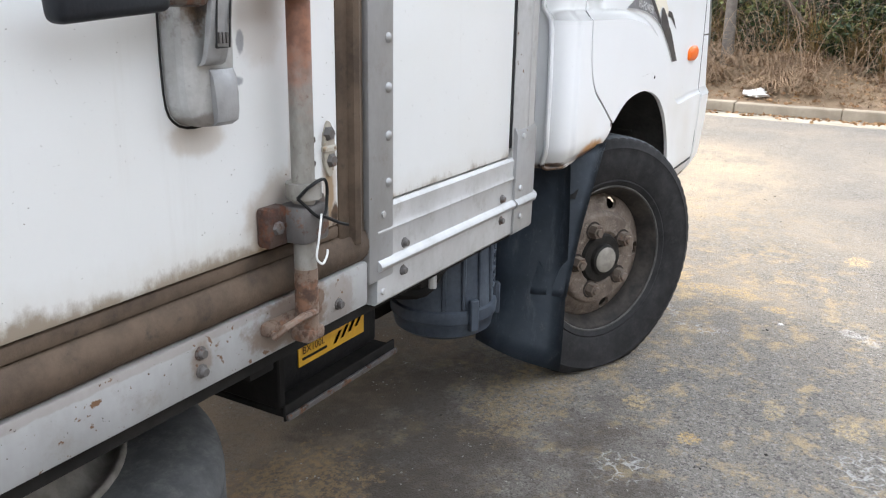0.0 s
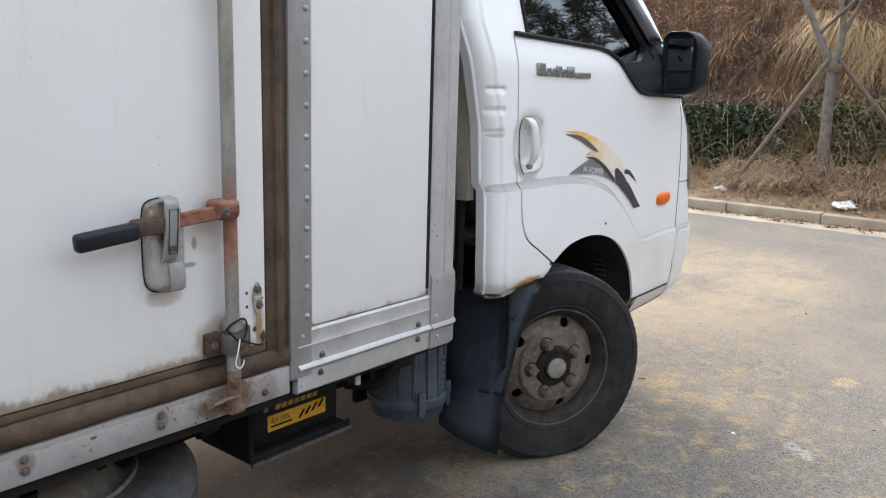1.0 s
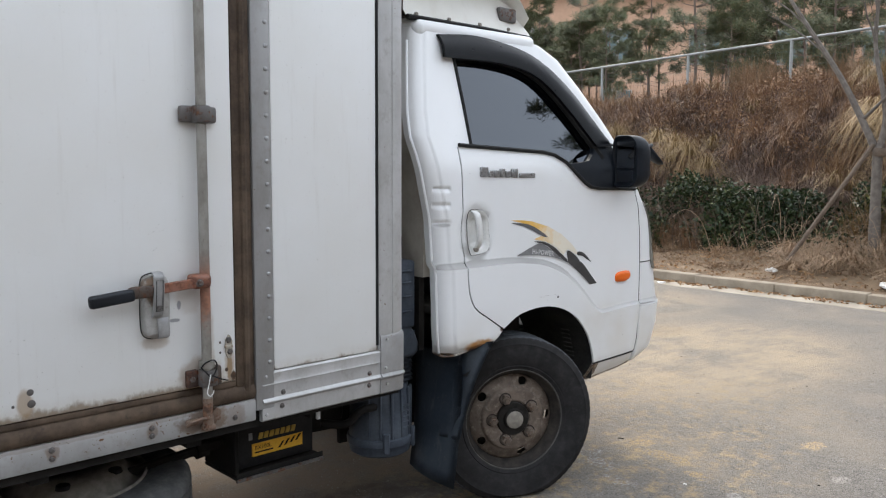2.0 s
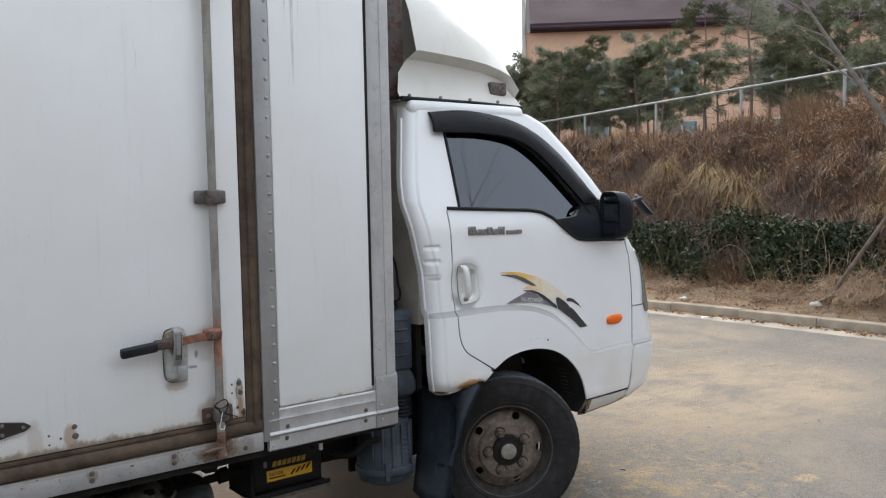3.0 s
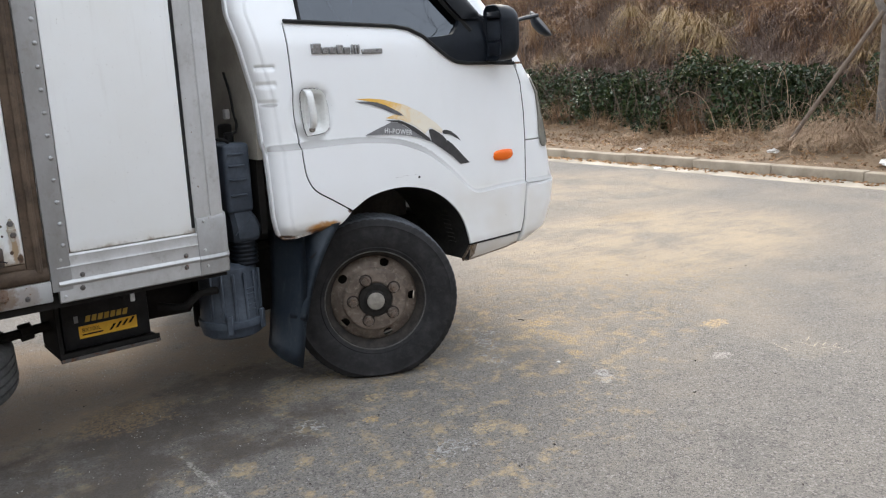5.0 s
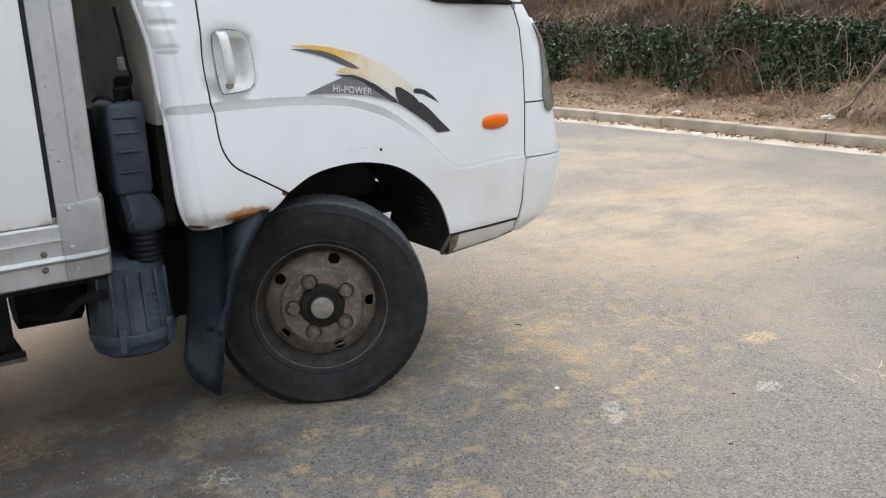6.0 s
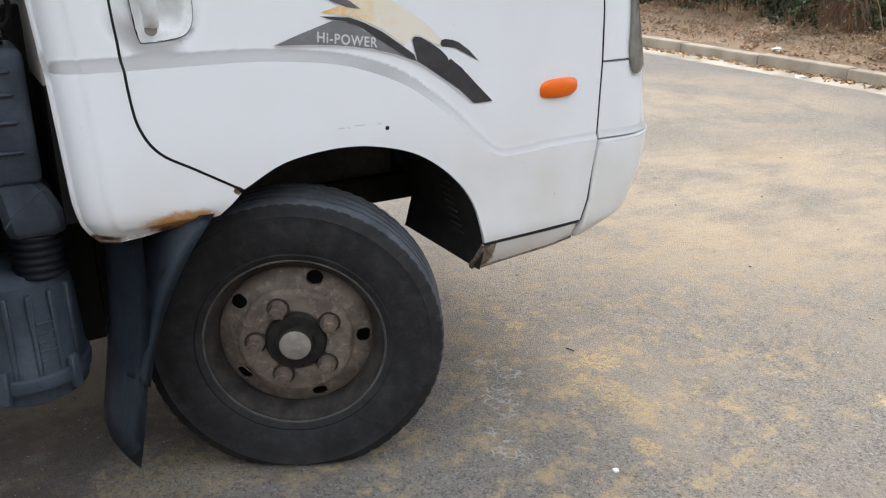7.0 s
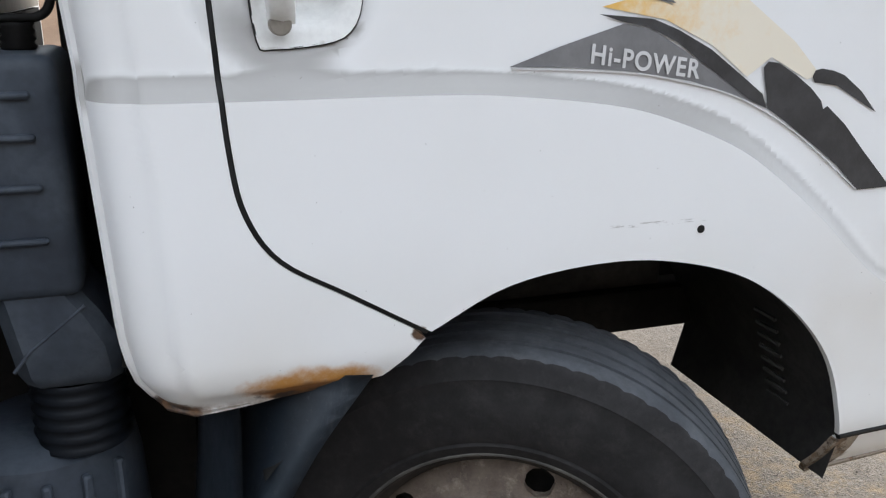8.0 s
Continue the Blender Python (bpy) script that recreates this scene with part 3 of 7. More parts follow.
PALE_FRAME = plain("pale_window_frame", (0.40, 0.37, 0.34), (0.34, 0.32, 0.30), 2, 10, 0.5)
PAPER = plain("white_litter", (0.72, 0.71, 0.68), (0.6, 0.58, 0.54), 20, 80, 0.8)
CHIPS = make_leafy("dark_chips", (0.03, 0.026, 0.022), (0.06, 0.05, 0.042), (0.02, 0.018, 0.016), 0.9)
PEBBLES = make_leafy("pale_grit", (0.30, 0.28, 0.25), (0.42, 0.40, 0.36), (0.16, 0.15, 0.14), 0.9)
CAB_REAR = plain("dirty_cream_primer", (0.42, 0.39, 0.34), (0.32, 0.295, 0.255), 7, 60, 0.8)
SEATS = plain("dark_seat_cloth", (0.03, 0.03, 0.034), (0.05, 0.05, 0.055), 12, 90, 0.9, spec=0.12)


# ---- building helpers ----
def mesh_of(name, bm, material, smooth=False):
    me = bpy.data.meshes.new(name)
    bm.to_mesh(me)
    bm.free()
    me.materials.append(material)
    if smooth:
        me.polygons.foreach_set("use_smooth", [True] * len(me.polygons))
        if smooth != "all":
            me.set_sharp_from_angle(angle=radians(38))
    return me


def part(name, bm, material, parent, label="", smooth=True):
    """Links a bmesh as one mesh object under a thing or a part."""
    ob = new(name, mesh_of(name, bm, material, smooth))
    ob.parent = parent
    return tagged(ob, label) if label else ob


def thing(name, label, category, group="", kind="", at=(0, 0, 0)):
    ob = new(name)
    ob.location = at
    ob.empty_display_size = 0.1
    return tagged(ob, label, category, group, kind)


def solid(name, bm, material, label, category="", group="", kind="", smooth=True):
    return tagged(new(name, mesh_of(name, bm, material, smooth)), label, category, group, kind)


def box(x0, x1, y0, y1, z0, z1, bevel=0.0, seg=2, bm=None):
    bm = bm or bmesh.new()
    m = Matrix.LocRotScale(((x0 + x1) / 2, (y0 + y1) / 2, (z0 + z1) / 2), None, (abs(x1 - x0), abs(y1 - y0), abs(z1 - z0)))
    vs = bmesh.ops.create_cube(bm, size=1.0, matrix=m)["verts"]
    if bevel:
        es = list({e for v in vs for e in v.link_edges})
        bmesh.ops.bevel(bm, geom=es, offset=bevel, segments=seg, affect="EDGES", profile=0.5)
    return bm


def tube(points, radius, sides=10, bm=None, caps=True):
    """A round bar along points; radius is one number or one for each point."""
    bm = bm or bmesh.new()
    pts = [Vector(p) for p in points]
    rad = radius if isinstance(radius, (list, tuple)) else [radius] * len(pts)
    rings, ref = [], None
    for i, p in enumerate(pts):
        d = (pts[min(i + 1, len(pts) - 1)] - pts[max(i - 1, 0)]).normalized()
        if ref is None:
            ref = d.orthogonal().normalized()
        ref = (ref - d * ref.dot(d)).normalized()
        side = d.cross(ref)
        rings.append([bm.verts.new(p + (ref * math.cos(a) + side * math.sin(a)) * rad[i]) for a in (2 * math.pi * k / sides for k in range(sides))])
    for a, b in zip(rings, rings[1:]):
        for k in range(sides):
            bm.faces.new((a[k], a[(k + 1) % sides], b[(k + 1) % sides], b[k]))
    if caps:
        bm.faces.new(rings[0][::-1])
        bm.faces.new(rings[-1])
    return bm


def lathe(profile, sides=48, axis="y", bm=None, m=None):
    """Turns (radius, along) pairs about an axis."""
    bm = bm or bmesh.new()
    rings = []
    for r, h in profile:
        ring = []
        for k in range(sides):
            a = 2 * math.pi * k / sides
            c, s = r * math.cos(a), r * math.sin(a)
            p = Vector((c, h, s)) if axis == "y" else Vector((c, s, h))
            ring.append(bm.verts.new(m @ p if m else p))
        rings.append(ring)
    for a, b in zip(rings, rings[1:]):
        for k in range(sides):
            bm.faces.new((a[k], a[(k + 1) % sides], b[(k + 1) % sides], b[k]))
    return bm


def smooth_path(points, n=8):
    """A Catmull-Rom curve through 2D or 3D points."""
    pts = [Vector(p) for p in points]
    pts = [pts[0] * 2 - pts[1]] + pts + [pts[-1] * 2 - pts[-2]]
    out = []
    for i in range(1, len(pts) - 2):
        p0, p1, p2, p3 = pts[i - 1 : i + 3]
        for k in range(n):
            t = k / n
            out.append(0.5 * (2 * p1 + (p2 - p0) * t + (2 * p0 - 5 * p1 + 4 * p2 - p3) * t * t + (3 * p1 - p0 - 3 * p2 + p3) * t**3))
    return out + [pts[-2]]


def sheet(outline, step, place, flange=0.0, inward=Vector((0, 1, 0)), crease=None):
    """A panel cut to a 2D outline, gridded at step, laid on the surface place(s, z), with its edges turned in by flange and a row of vertices along crease(s)."""
    bm = bmesh.new()
    f = bm.faces.new([bm.verts.new((p[0], 0, p[1])) for p in outline])
    if crease:
        ends = []
        for e in list(f.edges):
            p, q = e.verts
            hp, hq = p.co.z - crease(p.co.x), q.co.z - crease(q.co.x)
            if hp * hq < 0:
                v = bmesh.utils.edge_split(e, p, hp / (hp - hq))[1]
                v.co.z = crease(v.co.x)
                ends.append(v)
        a, b = sorted(ends, key=lambda v: v.co.x)
        xs = np.linspace(a.co.x, b.co.x, int((b.co.x - a.co.x) / 0.012) + 2)[1:-1]
        bmesh.utils.face_split(f, a, b, coords=[(x, 0, crease(x)) for x in xs])
    for f in bm.faces:
        f.normal_update()
    bmesh.ops.triangulate(bm, faces=bm.faces[:], ngon_method="EAR_CLIP")
    for i, no in ((0, (1, 0, 0)), (2, (0, 0, 1))):
        lo, hi = min(v.co[i] for v in bm.verts), max(v.co[i] for v in bm.verts)
        at = math.floor(lo / step) * step + step
        while at < hi - 1e-4:
            co = [0, 0, 0]
            co[i] = at
            bmesh.ops.bisect_plane(bm, geom=bm.verts[:] + bm.edges[:] + bm.faces[:], plane_co=co, plane_no=no, dist=1e-5)
            at += step
    if crease:
        mark = bm.verts.layers.int.new("crease")
        for v in bm.verts:
            v[mark] = int(abs(v.co.z - crease(v.co.x)) < 4e-4)
    for v in bm.verts:
        v.co = place(v.co.x, v.co.z)
    bmesh.ops.recalc_face_normals(bm, faces=bm.faces[:])
    if flange:
        edges = [e for e in bm.edges if e.is_boundary]
        out = bmesh.ops.extrude_edge_only(bm, edges=edges)["geom"]
        for v in out:
            if isinstance(v, bmesh.types.BMVert):
                v.co += inward * flange
    return bm


def sharpen_crease(me):
    """Hard shading along the marked row of vertices."""
    on = np.zeros(len(me.vertices), dtype=np.int32)
    me.attributes["crease"].data.foreach_get("value", on)
    ends = np.zeros(len(me.edges) * 2, dtype=np.int32)
    me.edges.foreach_get("vertices", ends)
    a, b = ends.reshape(-1, 2).T
    for k in np.nonzero(on[a] * on[b])[0]:
        me.edges[int(k)].use_edge_sharp = True


def lerp_table(x, table):
    return float(np.interp(x, [a for a, _ in table], [b for _, b in table]))


# ---- ground and setting ----
def build_ground():
    bm = bmesh.new()
    xs = [-400, -60, -12, 6.45, 6.9, 60, 400]
    ys = [-400, -60, -14, 14, 60, 400]
    grid = [[bm.verts.new((x, y, 0 if x < 6.6 else -0.02)) for y in ys] for x in xs]
    for a, b in zip(grid, grid[1:]):
        for k in range(len(ys) - 1):
            bm.faces.new((a[k], b[k], b[k + 1], a[k + 1]))
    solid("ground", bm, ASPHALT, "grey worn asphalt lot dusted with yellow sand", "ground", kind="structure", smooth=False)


def kerb_x(y):
    return 6.56 + 0.012 * max(0, y - 3) ** 2 * -1


def build_kerb():
    line = bmesh.new()
    ys = np.arange(-16, 22.01, 0.25)
    rows = []
    for y in ys:
        kx, wob = kerb_x(y), 0.02 * noise.noise((y * 3, 0, 0))
        rows.append([line.verts.new((kx - 0.36 + wob, y, 0.001)), line.verts.new((kx - 0.35 + wob, y, 0.005)), line.verts.new((kx - 0.004, y, 0.006))])
    for a, b in zip(rows, rows[1:]):
        for k in range(2):
            line.faces.new((a[k], a[k + 1], b[k + 1], b[k]))
    solid("gutter_line", line, WHITE_LINE, "dusty whitish concrete gutter strip along the kerb", "gutter", kind="structure", smooth=False)
    kerb = thing("kerb", "long row of worn grey concrete kerbstones", "kerb", kind="structure")
    rnd = random.Random(4)
    base = mesh_of("kerbstone", box(0, 0.16, -0.4985, 0.4985, -0.1, 0.108, 0.014, 3), CONCRETE, True)
    for k in range(-16, 22):
        ob = new("kerbstone", base)
        ob.parent = kerb
        ob.location = (kerb_x(k + 0.5) + rnd.uniform(-0.006, 0.006), k + 0.5, rnd.uniform(-0.006, 0.006))
        ob.rotation_euler = (rnd.uniform(-0.004, 0.004), 0, 0.024 * max(0, k - 2.5) * 1.0 + rnd.uniform(-0.004, 0.004))


BANK_PROFILE = [(6.70, 0.096), (6.8, 0.125), (7.2, 0.17), (7.7, 0.27), (8.2, 0.40), (8.65, 0.95), (9.0, 1.12), (9.7, 1.55), (10.6, 2.15), (11.6, 2.55), (12.4, 2.74), (13.4, 2.86), (16, 3.0), (30, 3.3), (90, 4.2), (160, 4.2)]


def bank_z(x, y):
    z = lerp_table(x, BANK_PROFILE)
    rough = min(1.0, max(0.0, (x - 6.9) / 1.5))
    slope = min(1.0, max(0.0, (x - 8.6) / 0.8)) * min(1.0, max(0.0, (12.7 - x) / 1.6))
    z += 0.20 * math.exp(-(((y - 1.2) / 1.3) ** 2)) * max(0.0, 1 - abs(x - 7.85) / 0.9)
    return z + rough * (0.12 * noise.noise((x * 0.7, y * 0.7, 0)) + 0.05 * noise.noise((x * 2.5, y * 2.5, 3))) + slope * (0.46 * noise.noise((x * 0.9, y * 0.8, 7)) + 0.20 * noise.noise((x * 1.9, y * 1.7, 11)))


def build_bank():
    xs = list(np.arange(6.70, 14.5, 0.2)) + [15, 16, 18, 21, 25, 30, 40, 60, 90, 160]
    ys = list(np.arange(-16, 20.1, 0.3)) + [23, 28, 36, 50, 80, 160]
    ys = [-160, -80, -45, -28, -20] + ys
    bm = bmesh.new()
    grid = [[bm.verts.new((x if x > 6.75 else kerb_x(y) + 0.155, y, bank_z(x, y))) for y in ys] for x in xs]
    for a, b in zip(grid, grid[1:]):
        for k in range(len(ys) - 1):
            f = bm.faces.new((a[k], b[k], b[k + 1], a[k + 1]))
            f.material_index = 0 if a[k].co.x < 8.0 else 1
    ob = solid("ground_bank", bm, SOIL, "dry earth verge rising to a brown bank", "bank", kind="structure", smooth="all")
    ob.data.materials.append(BANK)


def build_beyond():
    """What shows through the slot between cab and box: a bare earth bank, a white wall end and a thin trunk before it."""
    bm = bmesh.new()
    xs, ys = np.arange(-9.0, 4.1, 0.5), (9.6, 10.2, 11.0, 12.2, 13.2, 14.0, 15.0, 16.5)
    rise = (-0.02, 0.015, 0.04, 0.08, 0.45, 0.85, 0.95, -0.02)
    rnd = random.Random(77)
    grid = [[bm.verts.new((x + rnd.uniform(-0.1, 0.1), y, z + rnd.uniform(-0.05, 0.08) * (z > 0.05))) for y, z in zip(ys, rise)] for x in xs]
    for a, b in zip(grid, grid[1:]):
        for k in range(len(ys) - 1):
            bm.faces.new((a[k], b[k], b[k + 1], a[k + 1]))
    bmesh.ops.recalc_face_normals(bm, faces=bm.faces[:])
    solid("soil_bank", bm, CLAY, "bare orange-brown earth bank beyond the truck", "bank", kind="structure", smooth="all")
    solid("wall_end", box(-0.975, 0.6, 12.45, 12.65, 0.02, 2.3, 0.01), PAPER, "white painted wall standing before the earth bank", "wall", kind="structure")
    trunk = tube(smooth_path([(-1.045, 12.3, 0.02), (-1.05, 12.3, 0.8), (-1.06, 12.32, 1.6), (-1.04, 12.34, 2.6)], 4), 0.055, 8)
    solid("tree_trunk", trunk, BARK, "thin mauve-grey trunk before a white wall", "tree")



def build_opposite_bank():
    """The wooded rise on the far side of the lot, out of view: the windows mirror it, and it blocks low sky light."""
    rows, bm = [], bmesh.new()
    prof = [(-9.0, -0.02), (-9.4, 0.5), (-10.5, 1.8), (-12.0, 3.2), (-14.0, 4.6), (-17.0, 5.6), (-30.0, 7.0), (-80.0, 9.0)]
    for y, z in prof:
        rows.append([bm.verts.new((x, y + 0.5 * noise.noise((x * 0.3, y, 2)), z + (0.35 * noise.noise((x * 0.5, y * 0.5, 1)) if z > 0.1 else 0))) for x in list(np.arange(-60, 7.6, 1.5))])
    for a, b in zip(rows, rows[1:]):
        for k in range(len(a) - 1):
            bm.faces.new((a[k], a[k + 1], b[k + 1], b[k]))
    solid("ground_rise", bm, BANK, "brown wooded rise closing the lot behind", "bank", kind="structure", smooth="all")


def blades(name, label, count, where, length, width, droop, material, seed, up=1.0, reach=1.0):
    """Dry grass: thin bent strips rooted at where(rng), a plain joined mesh."""
    rng = np.random.default_rng(seed)
    roots, head = where(rng, count)
    n = len(roots)
    ln = rng.uniform(length[0], length[1], n)
    az = head + rng.normal(0, 0.7, n)
    dirn = np.stack([np.cos(az), np.sin(az), np.zeros(n)], 1)
    side = np.stack([-np.sin(az), np.cos(az), np.zeros(n)], 1)
    w = rng.uniform(width[0], width[1], n)
    bend = rng.uniform(droop[0], droop[1], n)
    verts = np.zeros((n, 7, 3))
    for k, (t, taper) in enumerate(((0, 1.0), (0.4, 0.85), (0.75, 0.55), (1.0, 0.0))):
        p = roots + dirn * (ln * bend * reach * t**1.6)[:, None]
        p[:, 2] += ln * up * (t - bend * 0.75 * t**2.2)
        if k < 3:
            verts[:, 2 * k] = p - side * (w * taper / 2)[:, None]
            verts[:, 2 * k + 1] = p + side * (w * taper / 2)[:, None]
        else:
            verts[:, 6] = p
    base = (np.arange(n) * 7)[:, None]
    quads = np.concatenate([base + [0, 1, 3, 2], base + [2, 3, 5, 4]])
    tris = base + [4, 5, 6]
    me = bpy.data.meshes.new(name)
    me.from_pydata(verts.reshape(-1, 3).tolist(), [], quads.tolist() + tris.tolist())
    me.materials.append(material)
    return tagged(new(name, me), label, "grass", kind="stuff")


def bank_roots(x0, x1, y0, y1, clump, spread):
    def where(rng, count):
        m = max(1, count // clump)
        cx, cy, ch = rng.uniform(x0, x1, m), rng.uniform(y0, y1, m), rng.normal(math.pi, 1.7, m)
        i = rng.integers(0, m, count)
        x, y = cx[i] + rng.normal(0, spread, count), cy[i] + rng.normal(0, spread, count)
        x = np.clip(x, 6.8, 14.2)
        z = np.array([bank_z(a, b) for a, b in zip(x, y)]) - 0.03
        return np.stack([x, y, z], 1), ch[i] + rng.normal(0, 0.9, count)

    return where


def tussocks(name, label, centres, per, length, width, droop, material, seed, reach=1.0):
    """Arching tufts: blades of each spring from one crown and fall outwards and downhill."""

    def where(rng, count):
        m = len(centres)
        i = np.repeat(np.arange(m), per)
        c = np.array(centres)[i]
        head = rng.uniform(0, 2 * math.pi, len(i))
        out = rng.uniform(0.0, 0.09, len(i))
        p = c + np.stack([np.cos(head) * out, np.sin(head) * out, np.zeros(len(i))], 1)
        return p, np.where(rng.random(len(i)) < 0.45, rng.normal(math.pi, 0.5, len(i)), head)

    return blades(name, label, len(centres) * per, where, length, width, droop, material, seed, 1.0, reach)


def on_bank(rnd, count, x0, x1, y0, y1, lift=0.0):
    out = []
    for _ in range(count):
        x, y = rnd.uniform(x0, x1), rnd.uniform(y0, y1)
        out.append((x, y, bank_z(x, y) + lift))
    return out


def build_grasses():
    rnd = random.Random(55)
    blades("russet_grass", "tangled russet dead grass and bracken over the bank", 24000, bank_roots(9.4, 12.2, -3, 16, 55, 0.26), (0.25, 0.65), (0.004, 0.009), (0.3, 1.5), RUSSET, 1, 0.9)
    blades("mauve_twigs", "matted mauve-brown dead stems on the bank", 26000, bank_roots(8.8, 12.0, -3, 16, 130, 0.30), (0.35, 0.80), (0.004, 0.009), (0.6, 1.35), MAUVE, 4)
    mounds = on_bank(rnd, 170, 9.5, 11.9, -2, 13, 0.10) + on_bank(rnd, 40, 11.9, 13.2, -1, 5.2, 0.15)
    leaf_cloud("bracken", "soft heaped red-brown dead bracken on the bank", "bracken", mounds, [(rnd.uniform(0.18, 0.4), rnd.uniform(0.25, 0.6), rnd.uniform(0.10, 0.26)) for _ in mounds], 300, (0.010, 0.030), RUSSET, 61)
    heaps = on_bank(rnd, 110, 6.95, 7.9, -2.5, 9, 0.02)
    leaf_cloud("verge_litter", "dry crumbled plants heaped along the verge", "dead plants", heaps, [(rnd.uniform(0.08, 0.2), rnd.uniform(0.12, 0.3), rnd.uniform(0.02, 0.07)) for _ in heaps], 130, (0.008, 0.024), DRY, 62)
    tussocks("straw_grass", "drooping tufts of pale straw grass on the bank", on_bank(rnd, 16, 8.9, 12.4, -2, 15, 0.05) + on_bank(rnd, 8, 8.9, 10.2, -1, 10, 0.05), 130, (0.4, 0.85), (0.004, 0.010), (0.7, 1.8), STRAW, 2, 0.7)
    tussocks("russet_tufts", "arching russet tufts on the bank", on_bank(rnd, 240, 8.9, 12.1, -2, 16, 0.05), 110, (0.35, 0.80), (0.004, 0.009), (0.2, 1.8), RUSSET, 8, 0.6)
    big = [(9.05, 5.15, 1.72), (8.95, 4.75, 1.62), (8.85, 4.45, 1.5), (8.8, 4.15, 1.3), (11.5, 2.7, 2.75), (11.7, 3.0, 2.8), (9.3, 6.1, 1.85)]
    near = [(8.95, 1.65, 1.95), (8.9, 1.35, 1.85), (9.05, 1.9, 2.0), (8.85, 1.05, 1.7), (8.9, 0.5, 1.75), (8.95, 0.1, 1.7)]
    near = [(x, y, max(z, bank_z(x, y)) + 0.10) for x, y, z in near]
    tussocks("pale_sheaves", "pale straw grass hanging in long sheaves behind the young tree", near, 300, (0.45, 1.1), (0.003, 0.008), (1.2, 2.7), PALE_GRASS, 22, 0.42)
    big = [(x, y, max(z, bank_z(x, y)) + 0.10) for x, y, z in big]
    tussocks("hanging_straw", "long straw grass hanging down the bank in thick sheaves", big, 190, (0.35, 0.95), (0.003, 0.008), (0.9, 2.8), STRAW, 21, 0.42)
    blades("bank_tangle", "matted dark mauve tangle of dead stems", 16000, bank_roots(8.7, 11.5, -2, 13, 420, 0.34), (0.25, 0.6), (0.003, 0.007), (0.2, 1.6), MAUVE, 23)
    blades("verge_grass", "flattened dry straw along the verge behind the kerb", 26000, bank_roots(6.95, 8.2, -3, 11, 40, 0.18), (0.10, 0.34), (0.003, 0.007), (0.9, 1.3), DRY, 3, 0.55)
    tussocks("hedge_straw", "dry straw stalks standing against the hedge", on_bank(rnd, 60, 7.6, 8.0, -1, 10), 30, (0.15, 0.45), (0.003, 0.007), (0.3, 1.0), DRY, 9)
    tussocks("straw_heap", "tangled heap of pale dry grass round the young tree", on_bank(rnd, 44, 7.05, 8.0, 0.3, 2.4, 0.02), 90, (0.22, 0.50), (0.003, 0.007), (0.9, 1.7), DRY, 71, 0.8)
    tussocks("gap_straw", "brown dead stalks filling gaps in the hedge", on_bank(rnd, 10, 7.85, 8.25, 3.75, 4.35) + on_bank(rnd, 6, 7.85, 8.25, 6.2, 6.6), 60, (0.25, 0.65), (0.003, 0.007), (0.3, 1.2), RUSSET, 72)
    blades("fence_weeds", "brown dead weeds along the fence foot", 11000, bank_roots(12.0, 13.8, -1, 5.6, 90, 0.26), (0.25, 0.75), (0.003, 0.008), (0.2, 1.7), RUSSET, 5, 0.9, 0.8)
    blades("fence_foot_weeds", "short brown weeds under the fence", 7000, bank_roots(12.2, 13.8, 5.6, 14, 90, 0.26), (0.10, 0.32), (0.003, 0.008), (0.4, 1.7), RUSSET, 15, 0.8, 0.8)
    tussocks("fence_straw", "tall pale dry grass standing through the fence", on_bank(rnd, 70, 12.6, 14.0, -1.0, 6.4), 90, (0.45, 1.05), (0.003, 0.008), (0.1, 0.8), DRY, 81)
    tussocks("hedge_end_straw", "upright dry stalks growing through the hedge end", on_bank(rnd, 46, 7.75, 8.35, -2.0, 1.9), 50, (0.4, 0.85), (0.003, 0.007), (0.2, 0.9), STRAW, 82)
    blades("bank_stems", "thin dead stems hanging over the foot of the bank", 15000, bank_roots(8.6, 9.9, -2, 10, 10, 0.2), (0.25, 0.65), (0.003, 0.007), (0.8, 2.0), MAUVE, 83, 0.8, 0.6)
    blades("far_bank_grass", "sparse brown grass on the bank farther along", 5000, bank_roots(8.6, 13.0, -15, -3, 60, 0.3), (0.5, 1.0), (0.012, 0.025), (0.5, 1.1), RUSSET, 6)


def leaf_cloud(name, label, category, centres, radii, per, size, material, seed, flat=0.0):
    """Small folded leaves filling ragged ellipsoids."""
    rng = np.random.default_rng(seed)
    pts = []
    for c, r in zip(centres, radii):
        d = rng.normal(size=(per, 3))
        d /= np.linalg.norm(d, axis=1)[:, None]
        pts.append(np.array(c) + d * np.array(r) * rng.uniform(0.45, 1.05, (per, 1)) ** 0.6)
    p = np.concatenate(pts)
    n = len(p)
    a = rng.normal(size=(n, 3))
    a[:, 2] *= 1 - flat
    a /= np.linalg.norm(a, axis=1)[:, None]
    b = np.cross(a, rng.normal(size=(n, 3)))
    b /= np.linalg.norm(b, axis=1)[:, None]
    nn = np.cross(a, b)
    s = rng.uniform(size[0], size[1], (n, 1))
    v = np.stack([p - a * s, p - b * s * 0.55 + nn * s * 0.15, p + a * s, p + b * s * 0.55 + nn * s * 0.15], 1)
    base = (np.arange(n) * 4)[:, None]
    faces = np.concatenate([base + [0, 1, 2], base + [0, 2, 3]])
    me = bpy.data.meshes.new(name)
    me.from_pydata(v.reshape(-1, 3).tolist(), [], faces.tolist())
    me.materials.append(material)
    ob = new(name, me)
    return tagged(ob, label, category, kind="stuff") if label else ob


